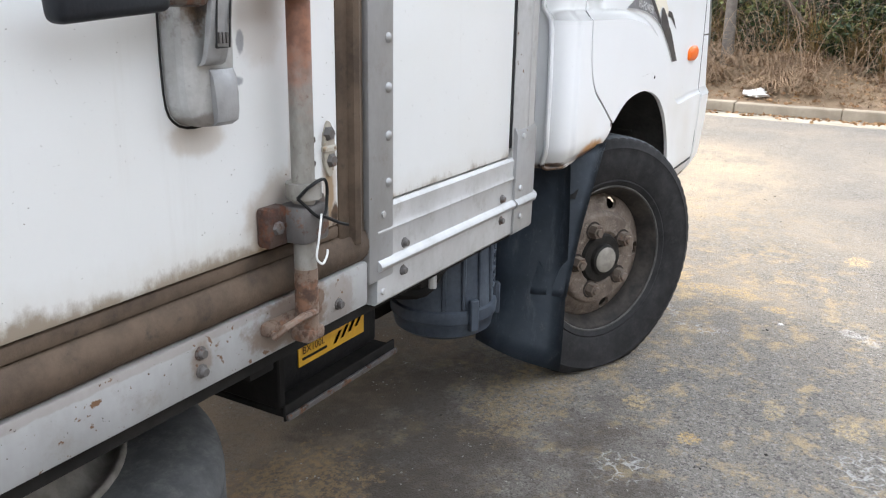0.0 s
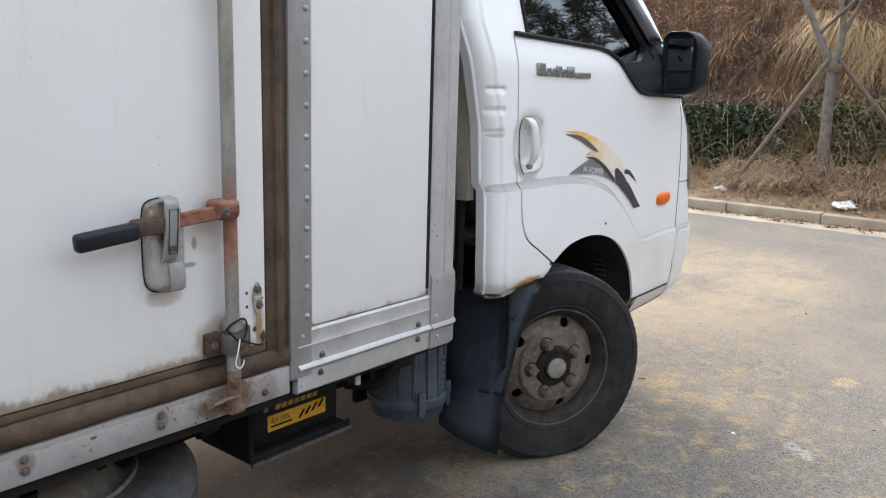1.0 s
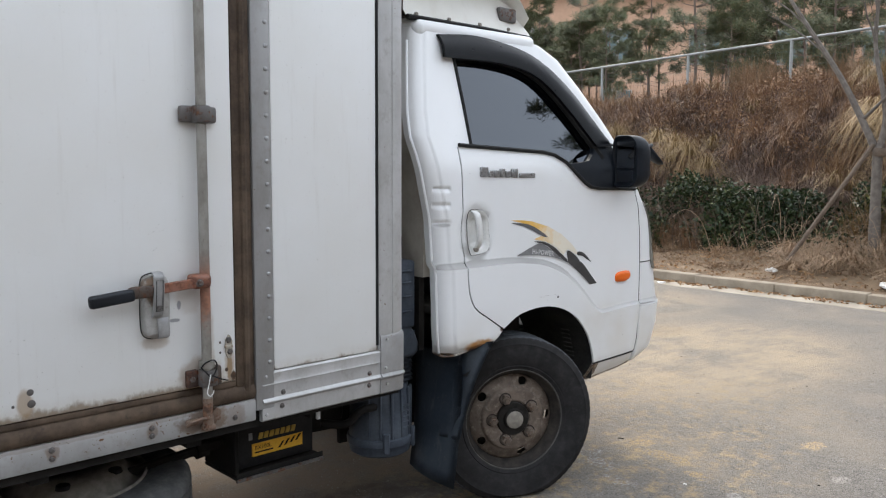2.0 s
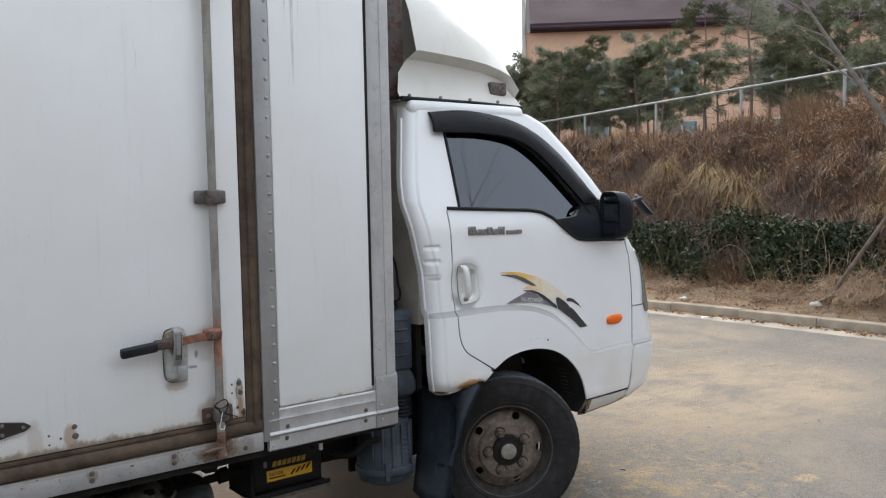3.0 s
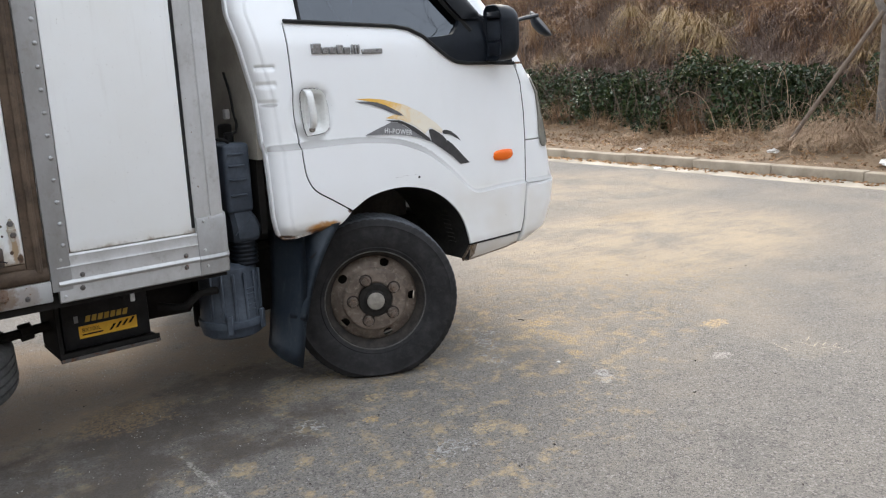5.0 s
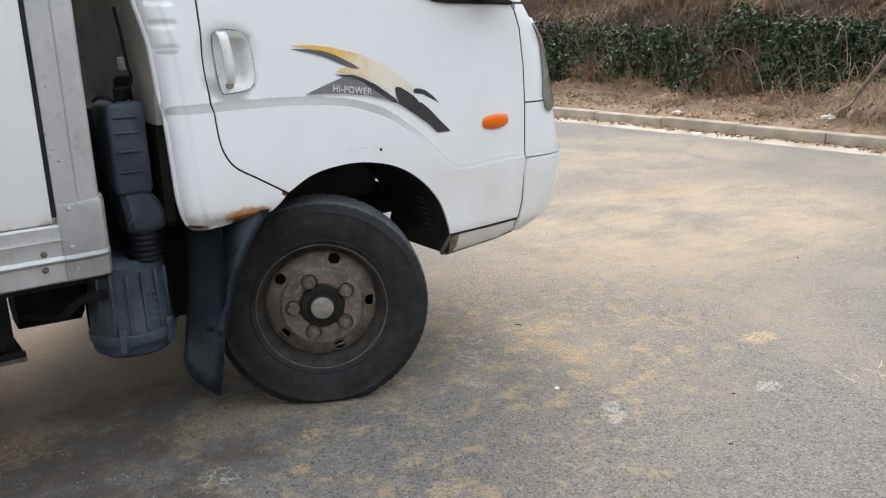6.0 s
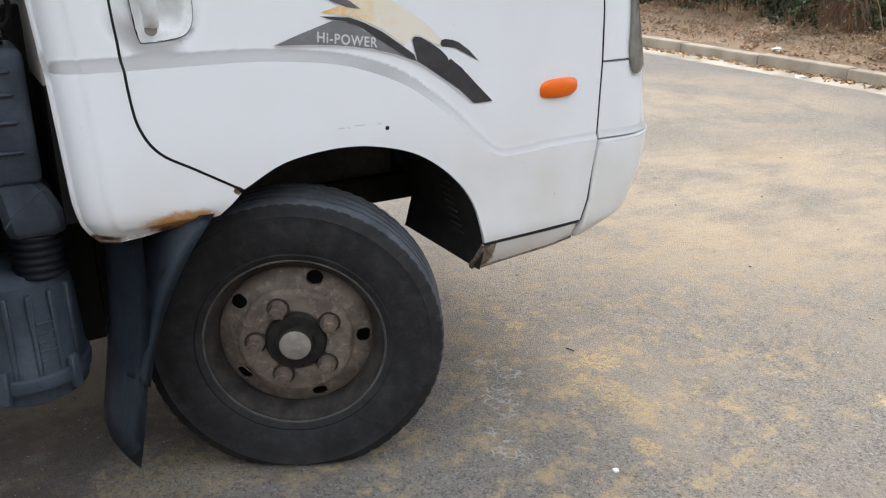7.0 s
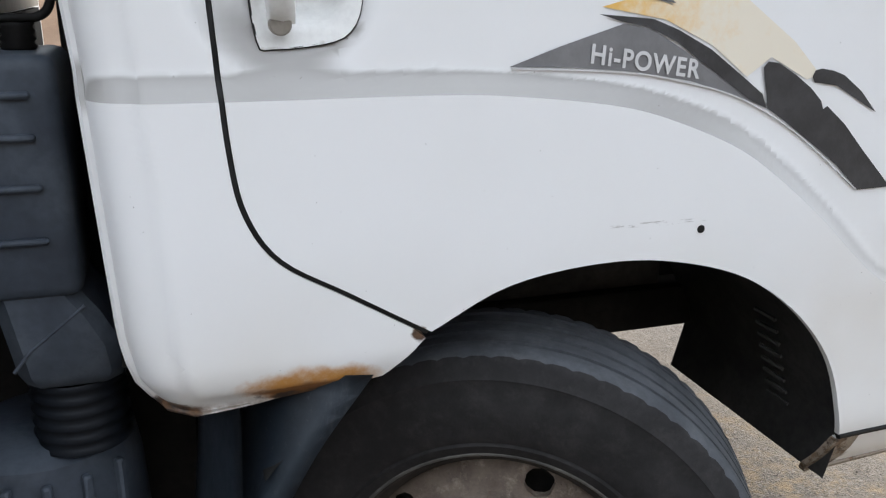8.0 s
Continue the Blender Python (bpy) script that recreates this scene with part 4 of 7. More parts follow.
def build_hedge():
    rnd = random.Random(8)
    cs, rs = [], []
    for _ in range(330):
        y = rnd.uniform(-1.5, 12)
        low = rnd.random() < 0.6
        x = rnd.uniform(7.85, 8.3) if low else rnd.uniform(8.15, 8.7)
        z = rnd.uniform(0.30, 0.74) if low else rnd.uniform(0.75, 1.08)
        radius = (rnd.uniform(0.16, 0.3), rnd.uniform(0.2, 0.42), rnd.uniform(0.14, 0.26))
        if low and (abs(y - 4.05) < 0.34 or abs(y - 6.4) < 0.22 or abs(y - 1.35) < 0.30):
            continue
        cs.append((x, y, z + 0.26 * noise.noise((y * 1.1, 0, 5))))
        rs.append(radius)
    leaf_cloud("hedge", "low dark green evergreen hedge at the foot of the bank", "hedge", cs, rs, 190, (0.020, 0.044), IVY, 9)
    ends = [(rnd.uniform(7.95, 8.5), rnd.uniform(-2.4, 1.7), rnd.uniform(0.45, 1.15)) for _ in range(44)]
    leaf_cloud("hedge_end", "yellowing green shrubs at the end of the hedge", "shrub", ends, [(rnd.uniform(0.14, 0.28), rnd.uniform(0.18, 0.36), rnd.uniform(0.14, 0.26)) for _ in ends], 150, (0.016, 0.036), YELLOWING, 14)
    canes = bmesh.new()
    for _ in range(7):
        y, x = rnd.uniform(-2.2, 4.5), rnd.uniform(7.5, 8.1)
        p = Vector((x, y, bank_z(x, y) - 0.02))
        h, run, a = rnd.uniform(0.25, 0.8), rnd.uniform(0.4, 1.3), rnd.gauss(0, 1.0) + math.pi * rnd.choice((0.5, -0.5, 1.0))
        d = Vector((math.cos(a) * 0.5, math.sin(a), 0))
        tube(smooth_path([p, p + d * run * 0.3 + Vector((0, 0, h * 0.7)), p + d * run * 0.75 + Vector((0, 0, h)), p + d * run * 1.2 + Vector((0, 0, h * 0.75))], 3), [0.0065 - 0.0005 * k for k in range(10)], 4, canes, False)
    solid("bramble_canes", canes, CANE, "pale dry bramble canes arching before the hedge", "canes", kind="stuff")
    brush = bmesh.new()
    for _ in range(480):
        y, x = rnd.uniform(-2.6, 3.0), rnd.uniform(7.15, 8.15)
        p = Vector((x, y, bank_z(x, y) - 0.02))
        a, ln = rnd.uniform(0, 6.283), rnd.uniform(0.25, 1.05 if y < 1.6 else 0.7)
        d = Vector((math.cos(a) * 0.6, math.sin(a), 0)) * ln
        h = rnd.uniform(0.15, 0.9) * ln
        tube(smooth_path([p, p + d * 0.35 + Vector((0, 0, h)), p + d * 0.8 + Vector((rnd.gauss(0, 0.04), rnd.gauss(0, 0.04), h * rnd.uniform(0.3, 1.1)))], 4), [0.0042 - 0.0004 * k for k in range(9)], 3, brush, False)
    solid("dry_brush", brush, CANE, "tangled pale dry twigs before the hedge", "brushwood", kind="stuff")
    twigs = bmesh.new()
    for _ in range(420):
        y, x = rnd.uniform(-1, 11.5), rnd.uniform(7.75, 8.5)
        p = Vector((x, y, bank_z(x, y)))
        q = p + Vector((rnd.uniform(-0.3, 0.1), rnd.uniform(-0.3, 0.3), rnd.uniform(0.3, 0.75)))
        tube([p, (p + q) / 2 + Vector((rnd.uniform(-0.06, 0.06), rnd.uniform(-0.06, 0.06), 0.05)), q], [0.006, 0.005, 0.002], 3, twigs, False)
    solid("hedge_twigs", twigs, STAKE, "thin bare brown twigs among the hedge", "twigs", kind="stuff")
    rng = np.random.default_rng(12)
    cs = [(x, y, bank_z(x, y) + 0.012) for x, y in zip(rng.uniform(6.72, 8.0, 1100), rng.uniform(-2, 12, 1100))]
    cs += [(kerb_x(y) - abs(rng.normal(0, 0.09)) - 0.02, y, 0.012) for y in rng.uniform(-3, 9, 520)]
    leaf_cloud("leaf_litter", "dead brown leaves strewn along verge and gutter", "leaves", cs, [(0.05, 0.05, 0.006)] * len(cs), 4, (0.012, 0.03), LITTER, 13, 0.8)


def build_fence():
    fence = thing("wire_fence", "galvanised steel wire mesh fence along the bank top", "fence")
    top = lambda y: 3.98 - 0.038 * y  # noqa: E731
    ys = [-8.05 + 2.15 * k for k in range(14)]
    for k, y in enumerate(ys):
        part("post", tube([(13.0, y, bank_z(13.0, y) - 0.3), (13.0, y, top(y))], 0.03, 10), GALV, fence)
    for a, b in zip(ys, ys[1:]):
        part("top_rail", tube([(13.0, a, top(a)), (13.0, b, top(b))], 0.024, 8), GALV, fence)
        bm = bmesh.new()
        for k in range(18):
            y = a + (b - a) * (k + 0.5) / 18
            tube([(13.0, y, bank_z(13, y)), (13.0, y, top(y))], 0.0016, 3, bm, False)
        for k in range(6):
            z = 0.15 * k + 0.05
            tube([(13.0, a, top(a) - z), (13.0, b, top(b) - z)], 0.0025, 3, bm, False)
        part("wire_panel", bm, WIRE, fence, smooth=False)


def grow(bm, p, d, ln, r, depth, rnd, spread=0.55):
    """A limb that forks into thinner ones."""
    pts, rad = [p], [r]
    q, dd = p.copy(), d.copy()
    for k in range(3):
        dd = (dd + Vector((rnd.gauss(0, 0.13), rnd.gauss(0, 0.13), rnd.gauss(0.03, 0.08)))).normalized()
        q = q + dd * ln / 3
        pts.append(q.copy())
        rad.append(r * (1 - 0.13 * (k + 1)))
    tube(pts, rad, 7 if depth > 2 else 4, bm, depth == 0)
    if depth:
        for _ in range(rnd.choice((2, 2, 3))):
            nd = (dd + Vector((rnd.gauss(0, spread), rnd.gauss(0, spread), rnd.gauss(0.12, 0.3)))).normalized()
            grow(bm, q, nd, ln * rnd.uniform(0.62, 0.85), rad[-1] * rnd.uniform(0.55, 0.75), depth - 1, rnd, spread)


def build_bare_tree():
    tree = thing("bare_tree", "young bare grey tree tied to wooden support stakes", "tree", at=(7.70, 1.35, 0.46))
    rnd = random.Random(21)
    o = Vector((0, 0, 0))
    part("trunk", tube([o + Vector(p) for p in ((0.02, 0, -0.2), (0, 0, 0), (0.01, 0.015, 0.5), (0.0, 0.02, 1.0), (0, 0.02, 1.2))], [0.085, 0.072, 0.06, 0.055, 0.056], 12), BARK, tree)
    forks = (([(0, 0.02, 1.12), (0.0, 0.20, 1.50), (0.02, 0.49, 2.04), (0.0, 0.91, 2.69), (0.03, 1.35, 3.34), (0.0, 1.62, 3.77)], 0.046),
             ([(0, 0.02, 1.12), (0.02, -0.04, 1.50), (0.0, 0.0, 1.84), (0.05, 0.13, 2.40), (0.0, 0.10, 3.10), (0.06, 0.2, 3.7)], 0.044),
             ([(0.02, -0.03, 1.50), (0.0, -0.22, 1.90), (0.04, -0.42, 2.45), (0.0, -0.5, 3.1)], 0.028),
             ([(0.0, 0.22, 1.52), (-0.05, 0.0, 1.72), (-0.08, -0.3, 2.05), (-0.1, -0.62, 2.5)], 0.022))
    for line, r in forks:
        bm = bmesh.new()
        pts = smooth_path([Vector(p) for p in line], 4)
        tube(pts, [r * (1 - 0.72 * k / (len(pts) - 1)) for k in range(len(pts))], 8, bm)
        for k in range(len(pts) // 2, len(pts), 2):
            d = (pts[k] - pts[k - 1]).normalized()
            side = (d + Vector((rnd.gauss(0, 0.6), rnd.gauss(0, 0.7), rnd.gauss(0.2, 0.3)))).normalized()
            grow(bm, pts[k].copy(), side, 0.5, r * 0.30, 3, rnd, 0.42)
        part("limb", bm, BARK, tree)
    for a, far in ((2.2, 1.0), (-1.15, 1.3), (0.35, 0.95)):
        foot = Vector((math.cos(a) * far * 0.8, math.sin(a) * far, -0.15))
        head = Vector((math.cos(a) * 0.05, 0.02 + math.sin(a) * 0.05, 1.24))
        stake = thing("support_stake", "weathered brown wooden stake propping a young tree", "stake", "stakes round the tree", at=(7.70, 1.35, 0.46))
        part("pole", tube([foot, head], 0.027, 8), STAKE, stake)
    part("tie", lathe([(0.062, 1.10), (0.075, 1.12), (0.078, 1.17), (0.066, 1.2)], 14, "z"), STAKE, tree, "dark tie of wrapped cord")


def build_tall_bare_tree():
    tree = thing("bare_tree", "tall bare grey tree on the bank", "tree", at=(10.4, -12.4, 1.6))
    rnd = random.Random(63)
    part("trunk", tube([(0, 0, -0.3), (0.03, 0.02, 1.5), (0, 0, 3.6)], [0.11, 0.09, 0.06], 10), BARK, tree)
    for d in ((0.3, 0.3, 1), (-0.35, 0.1, 1), (0.0, -0.4, 1), (0.1, 0.05, 1)):
        bm = bmesh.new()
        grow(bm, Vector((0, 0, 3.5)), Vector(d).normalized(), 2.0, 0.032, 6, rnd, 0.38)
        part("limb", bm, BARK, tree)


def pine(seed, height, bare=0.22):
    """Thin bare stem, whorled boughs that each end in rounded tufts of needles."""
    rnd = random.Random(seed)
    tree = thing("pine_tree", "slender dark green pine with a tufted open crown", "tree", "pines behind the fence")
    tr = tube([(0, 0, -0.3), (0.05, 0, height * 0.3), (-0.04, 0.06, height * 0.65), (0, 0, height)], [0.055, 0.045, 0.03, 0.008], 8)
    verts, faces = [], []
    z = height * bare
    while z < height * 1.0:
        f = z / height
        for _ in range(rnd.choice((2, 3, 4))):
            a = rnd.uniform(0, 6.283)
            ln = (0.35 + 1.15 * math.sin(min(1.0, (1.05 - f) * 1.5) * 1.4)) * rnd.uniform(0.45, 1.0)
            root = Vector((0, 0, z + rnd.uniform(-0.1, 0.1)))
            tip = root + Vector((math.cos(a) * ln, math.sin(a) * ln, ln * rnd.uniform(0.15, 0.55)))
            tube([root, root.lerp(tip, 0.5) - Vector((0, 0, 0.05)), tip], [0.016, 0.011, 0.005], 3, tr, False)
            for t in (1.0, rnd.uniform(0.45, 0.85), rnd.uniform(0.6, 0.95)):
                m = root.lerp(tip, t) + Vector((rnd.gauss(0, 0.10), rnd.gauss(0, 0.10), rnd.gauss(0.06, 0.06)))
                rad = rnd.uniform(0.12, 0.24)
                for _ in range(int(620 * rad)):
                    c = m + Vector((rnd.gauss(0, 1), rnd.gauss(0, 1), rnd.gauss(0, 0.8))) * rad * 0.42
                    d = ((c - m) * 1.2 / rad + Vector((rnd.gauss(0, 0.6), rnd.gauss(0, 0.6), rnd.gauss(0.4, 0.6)))).normalized() * rnd.uniform(0.09, 0.16)
                    s = d.orthogonal().normalized() * 0.012
                    i = len(verts)
                    verts += [tuple(c - s), tuple(c + s), tuple(c + d)]
                    faces.append((i, i + 1, i + 2))
        z += rnd.uniform(0.30, 0.52)
    part("trunk", tr, PINE_BARK, tree)
    me = bpy.data.meshes.new("crown")
    me.from_pydata(verts, [], faces)
    me.materials.append(NEEDLES)
    ob = new("crown", me)
    ob.parent = tree
    return tree


def build_pines():
    rnd = random.Random(31)
    kinds = [pine(41, 4.6), pine(42, 5.4), pine(43, 4.0)]
    spots = [(15.0, 8.0), (15.6, 9.6), (14.9, 11.2), (16.2, 12.6), (15.3, 14.4), (16.4, 16.2), (17.2, 18.5), (15.4, 17.6), (16.0, 6.6), (15.2, 5.0), (16.5, 3.4), (17.6, 10.6), (18.0, 14.0), (18.6, 20.8), (15.6, 20.0), (16.4, 22.5), (19.5, 24.5), (14.6, 6.9), (14.8, 12.6), (14.6, 15.6), (15.0, 18.8), (16.8, 8.6), (17.0, 13.2), (14.6, 9.0), (17.5, 6.0), (16.2, 20.6), (18.8, 17.0),
             (11.4, -7.6), (12.4, -9.6), (13.0, -7.0), (10.4, -9.6), (14.5, -12.0)]
    more = random.Random(91)
    bushy = [pine(44, 4.2, 0.10), pine(45, 3.6, 0.08)]
    spread = [(14.5, 14.0), (15.0, 15.2), (14.7, 12.6), (15.6, 16.6), (14.9, 10.4), (15.0, 6.8)]
    for k, (x, y) in enumerate(spread):
        m = pose(x, y, bank_z(x, y) - 0.1, 0, 0, rnd.uniform(0, 360)) @ Matrix.Scale(rnd.uniform(0.62, 0.9), 4)
        if k < 2:
            bushy[k].matrix_basis = m
        else:
            copy_thing(bushy[k % 2], m)
    spots += [(more.uniform(14.3, 18.0), more.uniform(3.5, 14.0)) for _ in range(20)]
    spots += [(14.6, 14.4), (15.2, 15.4), (14.4, 13.6), (15.6, 16.4), (16.2, 15.8), (14.8, 13.2), (15.4, 14.8), (15.9, 17.0), (16.4, 14.6)]
    for k, (x, y) in enumerate(spots):
        src = kinds[k % 3]
        tall = rnd.uniform(0.62, 0.82) if y > 13.5 and x > 14 else rnd.uniform(0.6, 0.95)
        m = pose(x, y, bank_z(x, y), rnd.uniform(-2, 2), rnd.uniform(-2, 2), rnd.uniform(0, 360)) @ Matrix.Scale(tall, 4)
        if k < 3:
            src.matrix_basis = m
        else:
            copy_thing(src, m)
    # pines on the rise, out of view, which also hold back low sky light
    for k in range(22):
        x, y = -30 + 1.65 * k + rnd.uniform(-0.6, 0.6), rnd.uniform(-15.5, -11.0)
        z = float(np.interp(-y, [9.4, 10.5, 12, 14, 17], [0.5, 1.8, 3.2, 4.6, 5.6]))
        copy_thing(kinds[k % 3], pose(x, y, z - 0.2, 0, 0, rnd.uniform(0, 360)))
    # denser unseen row added to cut the low light reaching under the truck
    for k in range(44):
        x, y = -26 + 0.78 * k + rnd.uniform(-0.5, 0.5), rnd.uniform(-14.5, -10.2)
        z = float(np.interp(-y, [9.4, 10.5, 12, 14, 17], [0.5, 1.8, 3.2, 4.6, 5.6]))
        copy_thing(kinds[k % 3], pose(x, y, z - 0.2, 0, 0, rnd.uniform(0, 360)) @ Matrix.Scale(rnd.uniform(1.1, 1.5), 4))
    for seed, x, y, h in ((51, 10.2, -5.2, 9.0), (52, 12.2, -4.6, 9.5)):
        tall = pine(seed, h)
        tall.matrix_basis = pose(x, y, bank_z(x, y), 0, 0, 40)
        tagged(tall, "tall dark green pine on the bank")


def build_house():
    house = thing("apricot_building", "large apricot rendered building with a plum metal roof", "building", at=(26.0, 27.0, 0))
    house.rotation_euler = (0, 0, radians(47))
    x0, y0, y1, zb, ze = 0.0, -42.0, 0.0, 2.5, 9.5
    part("wall", box(x0, x0 + 14, y0, y1, zb, ze), WALL, house, smooth=False)
    roof = bmesh.new()
    prof = [(x0 - 0.5, ze), (x0 - 0.5, ze + 0.35), (x0 + 7, ze + 6.0), (x0 + 14.5, ze + 0.35), (x0 + 14.5, ze)]
    ends = [[roof.verts.new((x, y, z)) for x, z in prof] for y in (y0 - 0.5, y1 - 0.35)]
    for k in range(5):
        roof.faces.new((ends[0][k], ends[0][(k + 1) % 5], ends[1][(k + 1) % 5], ends[1][k]))
    roof.faces.new(ends[0][::-1])
    roof.faces.new(ends[1])
    part("roof", roof, ROOF, house, smooth=False)
    part("gutter", tube([(x0 - 0.55, y0, ze + 0.12), (x0 - 0.55, y1 - 0.4, ze + 0.12)], 0.10, 8), ROOF, house)
    part("downpipe", tube([(x0 - 0.12, y1 - 0.05, zb), (x0 - 0.12, y1 - 0.05, ze + 3.2)], 0.10, 8), PALE_FRAME, house)
    for z in (3.4, 6.3):
        for k in range(9):
            y = -3.4 - 4.2 * k
            w = part("window", box(x0 - 0.05, x0 + 0.02, y - 0.75, y + 0.75, z, z + 1.7, 0.02), PALE_FRAME, house)
            for s in (-0.37, 0.37):
                part("pane", box(x0 - 0.07, x0 - 0.045, y + s - 0.32, y + s + 0.32, z + 0.08, z + 1.62), TEAL, w, smooth=False)


build_ground()
build_kerb()
build_bank()
build_beyond()
build_opposite_bank()


# ---- the truck ----
truck = thing("box_truck", "white box truck with rust-stained trim parked on asphalt", "truck")
CENTRE = 0.92
NOSE = [(0.40, 0.80), (0.456, 0.90), (0.52, 1.016), (0.64, 1.072), (0.767, 1.085), (0.963, 1.045), (1.189, 0.989), (1.352, 0.875), (1.555, 0.742), (1.657, 0.668), (1.80, 0.546), (1.928, 0.422), (1.995, 0.283), (2.05, 0.22)]
SWAGE = [(-0.7, 1.047), (-0.31, 1.045), (-0.1, 1.046), (0.0, 1.042), (0.13, 1.027), (0.217, 1.003), (0.306, 0.966), (0.382, 0.916), (0.45, 0.864), (0.502, 0.820), (0.56, 0.775), (0.60, 0.758), (0.66, 0.757), (0.9, 0.766), (2.0, 0.766)]
SWAGE_CURVE = [tuple(p) for p in smooth_path(SWAGE, 6)]
REAR = [(0.68, -0.388), (0.70, -0.402), (0.73, -0.418), (0.78, -0.427), (1.05, -0.440), (1.24, -0.455), (1.343, -0.481), (1.447, -0.504), (1.55, -0.525), (1.653, -0.514), (1.837, -0.468), (2.0, -0.427)]
REAR_R = 0.05


def step01(v):
    v = min(1.0, max(0.0, v))
    return v * v * (3 - 2 * v)


def corner_radius(z):
    return lerp_table(z, [(0.4, 0.2), (1.25, 0.2), (1.6, 0.11), (2.1, 0.10)])


def swage_z(s):
    """The foot of the ledge pressed along the cab's side."""
    return lerp_table(s, SWAGE_CURVE) - 0.010


def side_y(s, z):
    """The cab's side: tumblehome over the waist, flared below the swage line, rolled in at its rear and lower edges, dished behind the handle."""
    lean = z - 1.44
    y = 0.086 + 0.15 * (lean + math.sqrt(lean * lean + 0.0012))
    tall = 0.026 + 0.008 * step01((s - 0.1) / 0.2) - 0.016 * step01((s - 0.48) / 0.12)
    up = min(1.0, max(0.0, (swage_z(s) + tall - z) / tall))
    under = up * up * (1.6 - 0.6 * up)
    y -= 0.020 * under * (1 - 0.4 * step01((0.9 - z) / 0.3)) * (1 - 0.35 * step01((s - 0.38) / 0.2))
    if s < -0.1 and z < 0.75:
        y += 0.022 * (1 - max(0.0, z - 0.69) / 0.06) ** 2
    if z < 0.55 and s > 0.3:
        y += 0.05 * (1 - max(0.0, z - 0.43) / 0.12) ** 2
    if s < -0.2:
        # a pressed fold runs down the rear edge and turns along the bottom
        inset = min(s - lerp_table(z, REAR) - 0.050, (z - 0.708) * 1.0 if s < -0.1 else 1.0)
        y += 0.007 * (1 - step01(inset / 0.014 + 0.5))
    r = math.hypot((s + 0.245) / 0.115, (z - 1.175) / 0.125)
    y += 0.020 * step01((1.0 - r) / 0.55)
    pocket = (abs(s + 0.224) / 0.052) ** 4 + (abs(z - 1.175) / 0.083) ** 4
    y += 0.050 * step01((1.1 - pocket) / 0.5)
    for zr in (1.354, 1.290, 1.222):
        if -0.474 < s < -0.386:
            across = step01((s + 0.474) / 0.010) * step01((-0.386 - s) / 0.012)
            y += 0.009 * across * (step01(1 - (z - zr) / 0.007) if z > zr else step01(1 - (zr - z) / 0.020))
    return y


def cab_pt(s, z, off=0.0):
    """A place on the cab's skin: s runs along the side and round the front corner; off stands it proud."""
    r = corner_radius(z)
    xc = lerp_table(z, NOSE) - 0.355 * r
    y0 = side_y(min(s, xc), z)
    xr = lerp_table(z, REAR) + REAR_R
    if s < xr:
        a = (xr - s) / REAR_R
        return Vector((xr - (REAR_R + off) * math.sin(a), y0 + REAR_R - (REAR_R + off) * math.cos(a), z))
    if s <= xc:
        return Vector((s, y0 - off, z))
    a = (s - xc) / r
    if a < math.pi / 2:
        return Vector((xc + (r + off) * math.sin(a), y0 + r - (r + off) * math.cos(a), z))
    return Vector((xc + r + off, min(CENTRE, y0 + r + s - xc - r * math.pi / 2), z))


def skin(off=0.0):
    return lambda s, z: cab_pt(s, z, off)


def mirrored(ob, parent):
    """The like part on the truck's other flank."""
    me = ob.data.copy()
    co = np.empty(len(me.vertices) * 3)
    me.vertices.foreach_get("co", co)
    co = co.reshape(-1, 3)
    co[:, 1] = 2 * CENTRE - co[:, 1]
    me.vertices.foreach_set("co", co.ravel())
    me.flip_normals()
    m = new(ob.name.split(".")[0], me)
    m.parent = parent
    return m


ARCH = [(0.552, 0.512), (0.509, 0.632), (0.436, 0.72), (0.338, 0.787), (0.226, 0.821), (0.12, 0.829), (0.001, 0.812), (-0.094, 0.765)]
ARCH_CURVE = [tuple(p) for p in smooth_path(ARCH, 5)]
DOOR_REAR = [tuple(p) for p in smooth_path([(-0.094, 0.765), (-0.19, 0.824), (-0.26, 0.868), (-0.293, 0.92), (-0.305, 0.985), (-0.311, 1.083), (-0.318, 1.24), (-0.33, 1.514)], 5)]
BELT = [(-0.33, 1.514), (0.176, 1.493), (0.25, 1.482), (0.323, 1.451), (0.40, 1.395), (0.456, 1.358), (0.50, 1.339), (0.56, 1.331), (0.851, 1.322)]
DOOR_FRONT = [(0.868, 1.30), (0.891, 1.24), (0.91, 1.1), (0.917, 0.963), (0.917, 0.778), (0.895, 0.585), (0.876, 0.524)]


